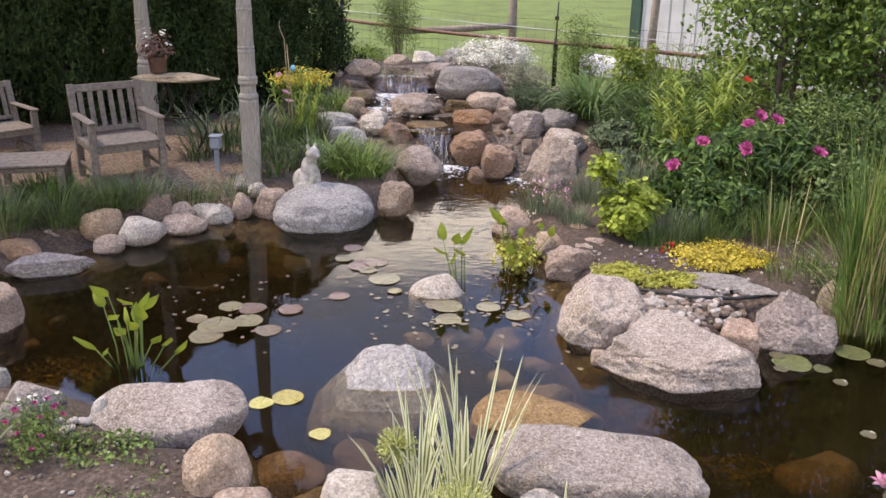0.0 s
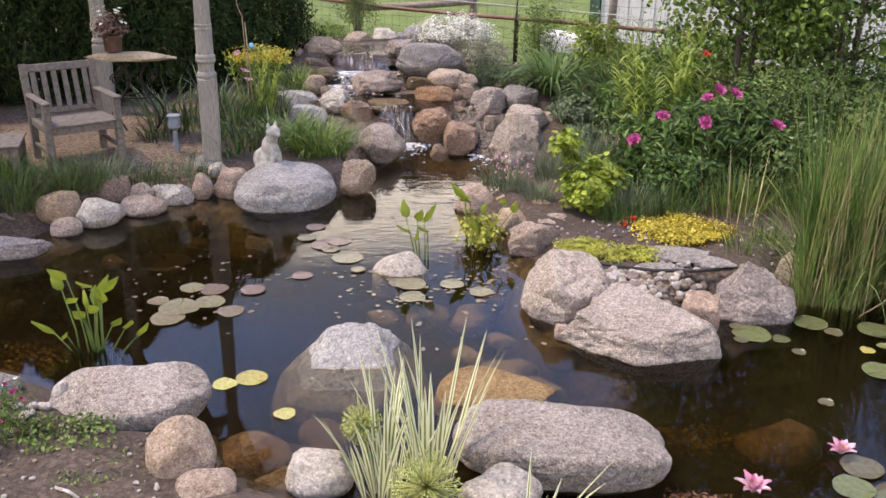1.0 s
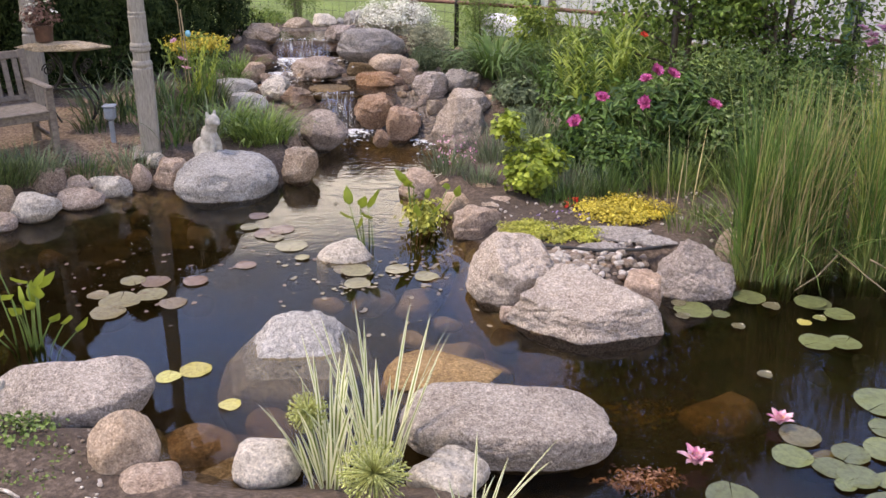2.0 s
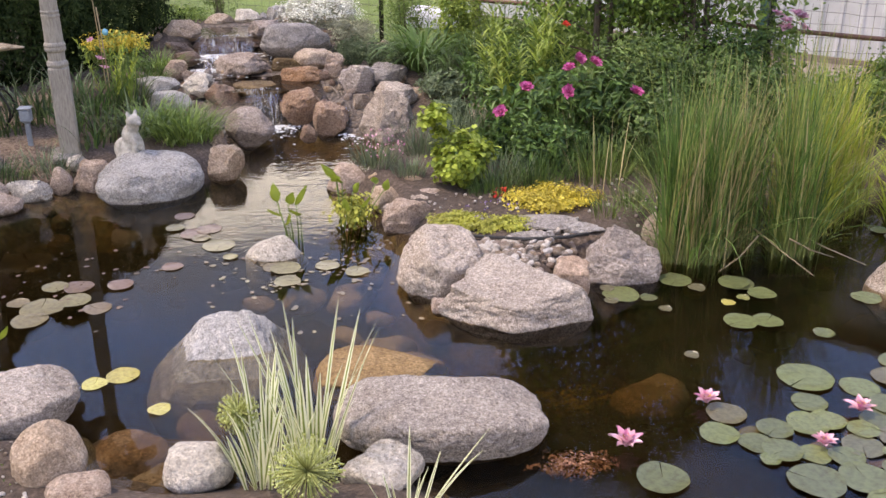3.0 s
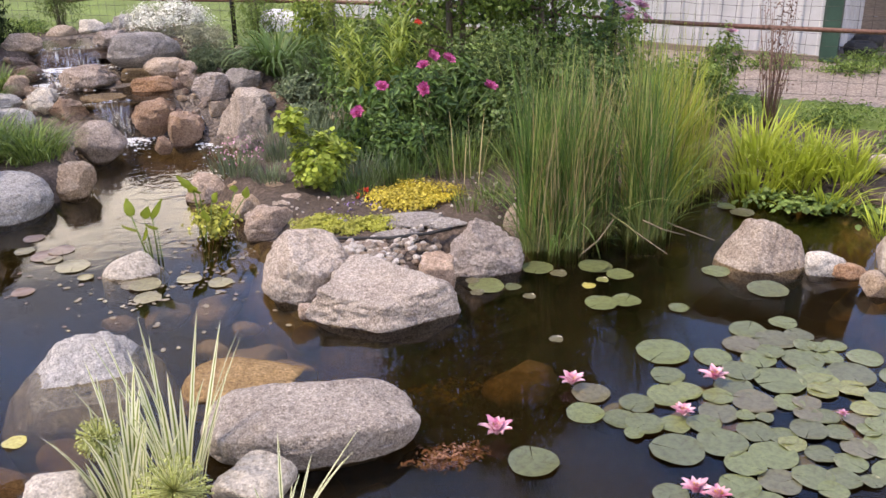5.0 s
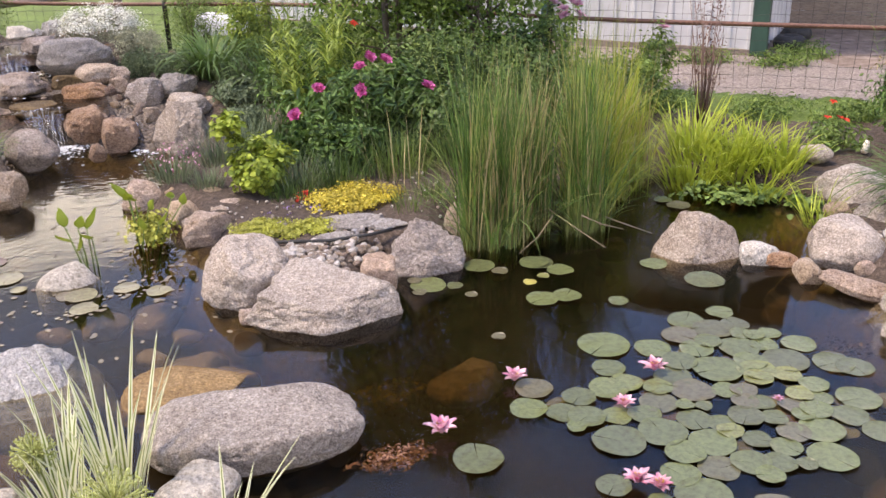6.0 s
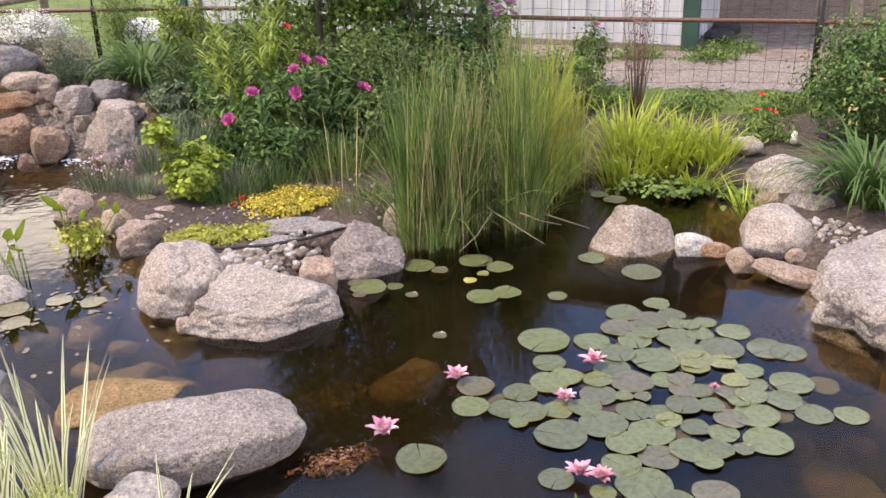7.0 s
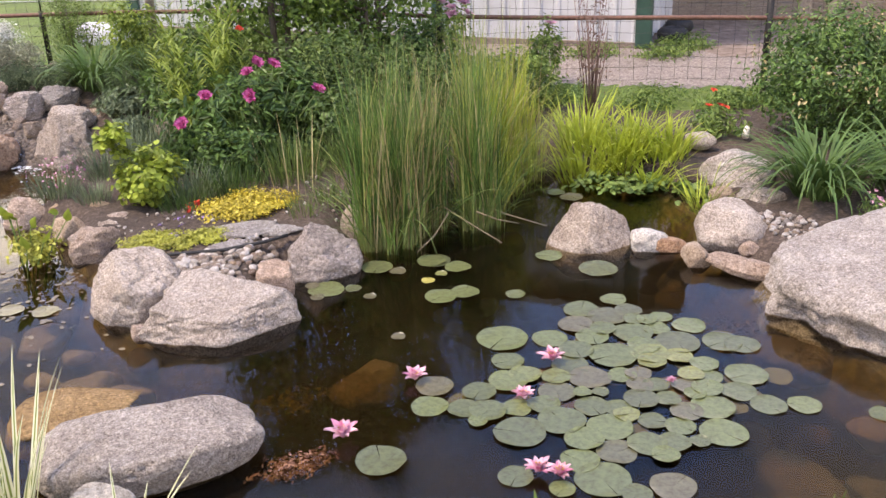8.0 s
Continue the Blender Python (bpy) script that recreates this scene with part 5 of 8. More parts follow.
# ---- patio: posts, chairs, tables ----
def build_post(x, y, label):
    g = on_ground(x, y)
    p = thing("turned_post", pose(x, y, g - 0.02, 0, 0, 8), label, "post")
    part("foot_block", box_mesh("foot_block", (0, 0, 0.34), (0.144, 0.144, 0.68), POSTW, bevel=0.012), p)
    prof = [(0.05, 0.66), (0.072, 0.68), (0.078, 0.7), (0.072, 0.72), (0.062, 0.73), (0.062, 0.79), (0.074, 0.8), (0.078, 0.815), (0.074, 0.83),
            (0.078, 0.84), (0.074, 0.855), (0.066, 0.865), (0.064, 1.04), (0.067, 1.045), (0.067, 1.06), (0.063, 1.065), (0.063, 1.075), (0.066, 1.08), (0.066, 1.09),
            (0.061, 1.095), (0.058, 1.36), (0.061, 1.365), (0.061, 1.38), (0.057, 1.385), (0.057, 1.4), (0.06, 1.405), (0.056, 1.415), (0.05, 2.1), (0.06, 2.12), (0.06, 2.4)]
    part("shaft", lathe("shaft", prof, POSTW, 28), p)
    part("stone_base", rock_mesh("stone_base", 0.17, 0.15, 0.05, SLATE, 51, 3.0, 3), p, "flat stone footing")


build_post(-1.56, 7.36, "weathered grey turned wooden post on the gravel patio")
build_post(-2.78, 8.7, "weathered grey turned wooden post behind the slab table")


def build_pergola():
    """Beams and braces that the posts carry; unseen rafters added for shade."""
    pg = thing("pergola_roof", Matrix(), "weathered wooden pergola beams resting on the posts, with rafters added for shade", "pergola")
    a, b = Vector((-1.56, 7.36, 0)), Vector((-2.78, 8.7, 0))
    side = Vector((-0.75, -0.68, 0)).normalized()
    turn = Matrix.Rotation(math.atan2((b - a).y, (b - a).x), 4, "Z")
    mid = (a + b) / 2
    part("beam", box_mesh("beam", (mid.x, mid.y, 2.68), ((b - a).length + 0.8, 0.09, 0.16), PLANK, turn), pg)
    # far beam, its posts and the rafters: out of view, added to shade the patio
    q = mid + side * 2.4
    part("beam", box_mesh("beam", (q.x, q.y, 2.68), ((b - a).length + 0.8, 0.09, 0.16), PLANK, turn), pg)
    for p in (a + side * 2.4, b + side * 2.4):
        part("far_post", box_mesh("far_post", (p.x, p.y, 1.4), (0.13, 0.13, 2.5), POSTW, turn), pg)
    turn2 = Matrix.Rotation(math.atan2(side.y, side.x), 4, "Z")
    for k in range(7):
        p = a.lerp(b, -0.15 + 1.3 * k / 6) + side * 1.2
        part("rafter", box_mesh("rafter", (p.x, p.y, 2.82), (3.3, 0.05, 0.13), PLANK, turn2), pg)
    along = (b - a).normalized()
    for p, s in ((a, 1), (a, -1), (b, -1)):
        lo, hi = p + Vector((0, 0, 2.15)), p + along * 0.42 * s + Vector((0, 0, 2.62))
        part("brace", tubes("brace", [([lo, hi], 0.035, 4)], PLANK), pg)


build_pergola()


def build_armchair():
    ch = thing("garden_armchair", Matrix(), "weathered grey teak garden armchair with slatted back", "chair", "garden chairs")
    lean = Matrix.Rotation(radians(-12), 4, "X")

    def at_back(x, z):
        return (x, 0.23 + 0.21 * max(0, z - 0.4), z)
    for sx in (-0.265, 0.265):
        part("front_leg", box_mesh("front_leg", (sx, -0.25, 0.31), (0.055, 0.055, 0.62), WOOD), ch)
        part("back_leg", box_mesh("back_leg", (sx, 0.23, 0.2), (0.055, 0.05, 0.42), WOOD), ch)
        part("back_post", box_mesh("back_post", at_back(sx, 0.64), (0.055, 0.045, 0.52), WOOD, lean), ch)
        part("armrest", box_mesh("armrest", (sx, -0.03, 0.63), (0.065, 0.56, 0.028), WOOD, Matrix.Rotation(radians(-2), 4, "X"), 0.01), ch)
        part("side_rail", box_mesh("side_rail", (sx, 0, 0.37), (0.03, 0.46, 0.07), WOOD), ch)
        part("stretcher", box_mesh("stretcher", (sx, 0, 0.15), (0.025, 0.44, 0.04), WOOD), ch)
    part("top_rail", box_mesh("top_rail", at_back(0, 0.85), (0.5, 0.032, 0.075), WOOD, lean), ch)
    part("lower_back_rail", box_mesh("lower_back_rail", at_back(0, 0.45), (0.48, 0.028, 0.05), WOOD, lean), ch)
    for k in range(6):
        part("back_slat", box_mesh("back_slat", at_back(-0.2 + 0.08 * k, 0.645), (0.042, 0.014, 0.36), WOOD, lean, 0.003), ch)
    for k in range(5):
        part("seat_slat", box_mesh("seat_slat", (0, -0.235 + 0.108 * k, 0.415 - 0.006 * k), (0.55, 0.095, 0.02), WOOD, bevel=0.004), ch)
    part("front_apron", box_mesh("front_apron", (0, -0.25, 0.37), (0.48, 0.028, 0.075), WOOD), ch)
    part("back_apron", box_mesh("back_apron", (0, 0.23, 0.37), (0.48, 0.028, 0.06), WOOD), ch)
    return ch


chair = build_armchair()
chair.matrix_basis = pose(-2.55, 7.16, on_ground(-2.55, 7.16), 0, 0, 34) @ Matrix.Diagonal((0.97, 0.95, 0.8, 1))
second = copy_thing(chair, pose(-3.76, 7.66, on_ground(-3.76, 7.66), 0, 0, 44) @ Matrix.Diagonal((0.97, 0.95, 0.84, 1)))


def build_stool():
    st = thing("low_teak_table", pose(-3.07, 6.74, on_ground(-3.1, 6.75), 0, 0, 14) @ Matrix.Diagonal((1, 1, 0.78, 1)), "low weathered teak table with a slatted top", "table")
    for k in range(5):
        part("top_slat", box_mesh("top_slat", (0, -0.18 + 0.09 * k, 0.3), (0.52, 0.084, 0.02), WOOD, bevel=0.004), st)
    for sx in (-0.22, 0.22):
        for sy in (-0.18, 0.18):
            part("leg", box_mesh("leg", (sx, sy, 0.145), (0.05, 0.05, 0.29), WOOD), st)
        part("side_rail", box_mesh("side_rail", (sx, 0, 0.255), (0.025, 0.34, 0.05), WOOD), st)
    for sy in (-0.18, 0.18):
        part("end_rail", box_mesh("end_rail", (0, sy, 0.255), (0.42, 0.025, 0.05), WOOD), st)


build_stool()


def build_slab_table():
    g = on_ground(-2.28, 7.9)
    tb = thing("slab_table", pose(-2.28, 7.92, g, 0, 0, 6), "rough tan stone slab table on curled iron legs", "table")
    part("slab", rock_mesh("slab", 0.37, 0.22, 0.032, SLABM, 77, 4.0, 4), tb, "rough tan stone slab top", pose(0, 0, 0.675))
    for k in range(4):
        t = math.pi / 4 + k * math.pi / 2
        cx, cy = math.cos(t), math.sin(t) * 0.7
        pts = []
        for s in np.linspace(0, 1, 22):
            bulge = 0.17 + 0.1 * math.sin(s * 2 * math.pi)
            pts.append((cx * bulge, cy * bulge, 0.02 + 0.62 * s))
        part("leg", tubes("leg", [(pts, 0.009, 6)], IRON), tb, "curled black iron leg")
        curl = [(cx * (0.2 + 0.05 * math.cos(u) * (1 - u / 14)), cy * (0.2 + 0.05 * math.cos(u) * (1 - u / 14)), 0.5 + 0.05 * math.sin(u) * (1 - u / 14)) for u in np.linspace(0, 11, 34)]
        part("scroll", tubes("scroll", [(curl, 0.006, 5)], IRON), tb, "black iron scroll")
    ring = [(0.16 * math.cos(u), 0.11 * math.sin(u), 0.34) for u in np.linspace(0, 2 * math.pi, 25)]
    part("ring", tubes("ring", [(ring, 0.007, 5)], IRON), tb, "black iron ring")
    pot = thing("flower_pot", pose(-2.43, 7.92, g + 0.705), "brown glazed pot of white flowers on the slab table", "flower pot")
    part("pot", lathe("pot", [(0.05, 0), (0.066, 0.01), (0.075, 0.1), (0.082, 0.125), (0.082, 0.14), (0.07, 0.14), (0.065, 0.1)], POT, 24), pot)
    part("foliage", crown("foliage", TWIGL, (0, 0, 0.22), (0.12, 0.12, 0.1), 24, 14, 0.035, 0.6, 5, 0.3), pot)
    rng = np.random.default_rng(4)
    for k in range(16):
        a, r = rng.uniform(0, 6.28), 0.13 * math.sqrt(rng.uniform(0.1, 1))
        part("flower", bloom("flower", WHITEF, 0.02, 10, k, 0.5, 0.8, 2), pot, "small white flower", pose(r * math.cos(a), r * math.sin(a), 0.27 + rng.uniform(-0.06, 0.09), rng.uniform(10, 60), 0, math.degrees(a) + 90))


build_slab_table()


def build_lamp():
    x, y = -1.86, 7.42
    lp = thing("path_lamp", pose(x, y, on_ground(x, y)), "grey blue plastic garden path lamp on a stake", "garden lamp")
    part("stake", lathe("stake", [(0.016, -0.05), (0.02, 0.0), (0.02, 0.17), (0.028, 0.18)], LAMPM, 14), lp)
    part("head", box_mesh("head", (0, 0, 0.235), (0.085, 0.07, 0.1), LAMPM, bevel=0.012), lp)
    part("cap", box_mesh("cap", (0, 0, 0.292), (0.1, 0.085, 0.016), LAMPM, bevel=0.006), lp)


build_lamp()


def build_cat():
    """A seated stone animal figure in one plain mesh."""
    v0, f0 = ball(3)
    v, f = [], []

    def lump(c, r, rot=(0, 0, 0)):
        m = pose(*c, *rot)
        q = v0 * np.array(r)
        q = np.array([m @ Vector(p) for p in q])
        f.extend([[i + len(v) for i in face] for face in f0])
        v.extend(q.tolist())
    lump((0, 0.03, 0.09), (0.075, 0.095, 0.09))
    lump((0, -0.02, 0.17), (0.055, 0.06, 0.1), (-12, 0, 0))
    lump((0.055, 0.0, 0.05), (0.035, 0.075, 0.05))
    lump((-0.055, 0.0, 0.05), (0.035, 0.075, 0.05))
    lump((0.028, -0.07, 0.09), (0.02, 0.022, 0.1))
    lump((-0.028, -0.07, 0.09), (0.02, 0.022, 0.1))
    lump((0.03, -0.09, 0.012), (0.024, 0.038, 0.018))
    lump((-0.03, -0.09, 0.012), (0.024, 0.038, 0.018))
    lump((0, -0.04, 0.255), (0.04, 0.042, 0.05))
    lump((0, -0.055, 0.3), (0.05, 0.047, 0.045))
    lump((0, -0.098, 0.288), (0.022, 0.02, 0.017))
    for sx in (-1, 1):
        lump((0.032 * sx, -0.045, 0.345), (0.016, 0.01, 0.03), (0, 14 * sx, 0))
    for k in range(7):
        a = k / 6
        lump((0.05 + 0.05 * math.sin(2.6 * a), 0.11 - 0.17 * a, 0.02), (0.018, 0.03, 0.018))
    ob = thing("cat_statue", pose(-1.07, 7.08, on_ground(-1.07, 7.08) - 0.01, 0, 0, 52) @ Matrix.Diagonal((1.15, 1.15, 1.1, 1)), "pale weathered stone statue of a seated cat", "statue", data=mesh_from("cat_statue", np.array(v), f, CEMENT))
    rm = ob.modifiers.new("remesh", "REMESH")
    rm.mode, rm.voxel_size, rm.use_smooth_shade = "VOXEL", 0.007, True
    sm = ob.modifiers.new("smooth", "SMOOTH")
    sm.iterations = 4


build_cat()


def build_hook():
    g = on_ground(-1.45, 8.3)
    hk = thing("garden_stake", pose(-1.42, 8.3, g), "thin dry cane stake with a hanging blue glass ornament", "stake")
    pts = [(0.02, 0, 0), (0.015, 0, 0.5), (0.0, 0, 0.95)] + [(-0.05 * math.sin(u) * 0.8 - 0.0, 0, 0.95 + 0.16 * math.sin(u * 0.55)) for u in np.linspace(0.2, 2.4, 8)]
    part("stake", tubes("stake", [(pts, 0.0045, 6)], CANE), hk)
    part("side_cane", tubes("side_cane", [([(0.05, 0.02, 0), (0.04, 0.0, 0.5), (0.02, 0, 0.9)], 0.0055, 6)], CANE), hk)
    v, f = ball(2)
    part("ornament", mesh_from("ornament", v * np.array([0.026, 0.022, 0.03]), f, BLUE), hk, "blue glass ornament", pose(0.07, -0.02, 0.7))


build_hook()


# ---- hedge and tree ----
def build_cedar():
    ob = thing("cedar", Matrix(), "tall dense dark green cedar in the hedge", "conifer", "cedar hedge")
    part("trunk", tubes("trunk", [([(0, 0, -0.1), (0.02, 0, 0.9), (0, 0, 1.8)], [0.07, 0.05, 0.015], 8)], BARK), ob)
    rng = np.random.default_rng(11)
    n = 34000
    h = rng.uniform(0, 1, n) ** 0.9
    ang = rng.uniform(0, 2 * np.pi, n)
    lob = 1 + 0.16 * np.sin(5 * ang + 9 * h) + 0.1 * np.sin(11 * ang - 17 * h)
    rad = (0.62 * (1 - h ** 2.6) ** 0.7 * (0.8 + 0.3 * np.minimum(1, h * 5)) + 0.03) * lob * rng.uniform(0.72, 1.05, n)
    p = np.stack([rad * np.cos(ang), rad * np.sin(ang), 0.04 + 1.9 * h], 1)
    nrm = np.stack([np.cos(ang), np.sin(ang), 0.25 + 0 * ang], 1) + rng.normal(size=(n, 3)) * 0.5
    v, f = sprays(p, nrm, 0.07, 0.009, rng)
    part("crown", mesh_from("crown", v, f, CONIF, smooth=False), ob)
    return ob


cedar = build_cedar()
places = [(-1.78, 10.55), (-2.4, 10.05), (-3.15, 9.8), (-3.85, 9.5), (-4.5, 9.1), (-5.1, 8.6), (-5.6, 8.0), (-5.9, 7.2), (-6.1, 6.4)]
cedar.matrix_basis = pose(*places[0], 0.2)
for k, (x, y) in enumerate(places[1:]):
    c = copy_thing(cedar, pose(x, y, 0.2, 0, 0, 47 * (k + 1)))
    c.scale = (1.0, 1.0, 1.2 + 0.07 * min(k, 4) + 0.05 * (k % 3))


def build_tree(x, y, seed, height, spread, label, leaf_at):
    rng = np.random.default_rng(seed)
    g = on_ground(x, y)
    tr = thing("young_tree", pose(x, y, g - 0.03), label, "tree")
    lines, tips = [], []
    for s in range(3):
        a = s * 2.1 + rng.uniform(-0.3, 0.3)
        top = Vector((0.25 * math.cos(a) * spread, 0.25 * math.sin(a) * spread, height * rng.uniform(0.8, 0.95)))
        pts = [Vector((0.05 * math.cos(a), 0.05 * math.sin(a), 0)).lerp(top, t) + Vector((rng.normal() * 0.02, rng.normal() * 0.02, 0)) for t in np.linspace(0, 1, 7)]
        lines.append((pts, np.linspace(0.032, 0.008, 7), 7))
        for k in range(22):
            t = 0.16 + 0.82 * k / 22
            p = Vector(pts[0]).lerp(top, t)
            b = a + rng.uniform(-1.6, 1.6)
            L = spread * (1.05 - 0.5 * t) * rng.uniform(0.55, 1.0)
            q = p + Vector((math.cos(b) * L, math.sin(b) * L, L * rng.uniform(0.1, 0.6)))
            lines.append(([p, p.lerp(q, 0.5) + Vector((0, 0, 0.04)), q], [0.012, 0.008, 0.003], 5))
            tips += [p.lerp(q, u) for u in (0.45, 0.7, 0.85, 1.0)]
    for i in (0, 23, 46):
        part("trunk", tubes("trunk", [lines[i]], BARK), tr)
    for i, line in enumerate(lines):
        if i not in (0, 23, 46):
            part("limb", tubes("limb", [line], BARK), tr)
    c = np.array([t[:] for t in tips])
    per = 66
    p = np.repeat(c, per, 0) + rng.normal(size=(len(c) * per, 3)) * np.array([0.12, 0.12, 0.1])
    nrm = rng.normal(size=p.shape) * 0.6 + np.array([0, -0.25, 0.55])
    v, f = leaf_set(p, nrm, leaf_at, 0.58, rng, 0.8)
    part("crown", mesh_from("crown", v, f, TREEL, smooth=False), tr)


build_tree(2.95, 8.15, 21, 4.2, 0.9, "young tree with dark green pointed leaves", 0.056)
build_tree(3.75, 8.0, 22, 4.2, 0.85, "slim young tree with dark green leaves", 0.056)


# ---- beds: shrubs and flowers ----
def plant(name, x, y, label, category, turn=0.0, z=None, group=""):
    return thing(name, pose(x, y, (on_ground(x, y) if z is None else z) - 0.01, 0, 0, turn), label, category, group)


def heads(ob, spots, mat, radius, label, petals=26, cup=0.7, seed=1, name="flower", tilt=35):
    rng = np.random.default_rng(seed)
    made = [bloom(name, mat, radius, petals, seed + k, cup, layers=4 if petals > 50 else 3) for k in range(3)]
    for k, (x, y, z) in enumerate(spots):
        part(name, made[k % 3], ob, label, pose(x, y, z, rng.uniform(10, tilt), 0, rng.uniform(-60, 60)))


def build_peony():
    cx, cy = 2.28, 6.75
    g = on_ground(cx, cy)
    ob = plant("peony_shrub", cx, cy, "leafy dark green peony shrub with magenta double flowers", "flowering shrub")
    spots = [(1.76, 6.24, 0.81), (2.12, 6.38, 0.75), (2.27, 6.7, 0.91), (2.16, 6.55, 0.87), (2.66, 6.5, 0.69), (1.59, 6.27, 0.64), (2.4, 6.7, 0.88)]
    local = [(x - cx, y - cy, z - g) for x, y, z in spots]
    rng = np.random.default_rng(5)
    tips = [(rng.uniform(-0.55, 0.55), rng.uniform(-0.35, 0.35), rng.uniform(0.4, 0.75)) for _ in range(26)]
    stems(ob, "stem", local + tips, SHRUB, 0.008, 0.004)
    part("foliage", crown("foliage", PEONYL, (0, 0.1, 0.34), (0.7, 0.42, 0.4), 120, 24, 0.085, 0.36, 6, 0.09, 0.25), ob)
    heads(ob, local, PINKF, 0.064, "magenta double peony", 64, 1.35, 2, tilt=75)
    ob2 = plant("rose_bush", 2.95, 7.1, "tall leafy rose bush with few red flowers", "flowering shrub")
    stems(ob2, "stem", [(rng.uniform(-0.5, 0.5), rng.uniform(-0.3, 0.3), rng.uniform(0.5, 1.0)) for _ in range(16)], SHRUB)
    part("foliage", crown("foliage", SHRUB, (0, 0, 0.42), (0.7, 0.4, 0.45), 170, 24, 0.05, 0.42, 8, 0.16, 0.15), ob2)
    ob3 = plant("ferny_shrub", 2.03, 7.35, "tall feathery yellow green plume shrub with a red flower", "shrub")
    part("foliage", plumes("foliage", FERNY, 22, 0.26, 1.1, 3, 0.15), ob3)
    heads(ob3, [(0.3, -0.1, 0.92)], REDF, 0.04, "red flower", 18, 0.6, 4)


def plumes(name, mat, n, spread, height, seed, leaf=0.075):
    """Upright shoots set with rows of narrow leaves."""
    rng = np.random.default_rng(seed)
    base, az = [], []
    for _ in range(n):
        a, r = rng.uniform(0, 6.28), spread * math.sqrt(rng.uniform(0, 1))
        b = np.array([r * math.cos(a), r * math.sin(a), 0])
        h = height * rng.uniform(0.6, 1.05)
        lean = np.array([math.cos(a), math.sin(a), 0]) * 0.22 * rng.uniform(0, 1)
        turn = rng.uniform(0, 6.28)
        for i, t in enumerate(np.linspace(0.2, 1, int(44 * height))):
            base.append(b + lean * t * t + np.array([0, 0, h * t]))
            az.append(turn + math.pi * (i % 2) + rng.normal() * 0.5)
    k = len(base)
    v, f, uv = blades(np.array(base), np.array(az), rng.uniform(0.5, 1.0, k), rng.uniform(0.5, 1.4, k), leaf * rng.uniform(0.7, 1.2, k), 0.13 * leaf * np.ones(k), 4, 0.3)
    return mesh_from(name, v, f, mat, uv)


build_peony()


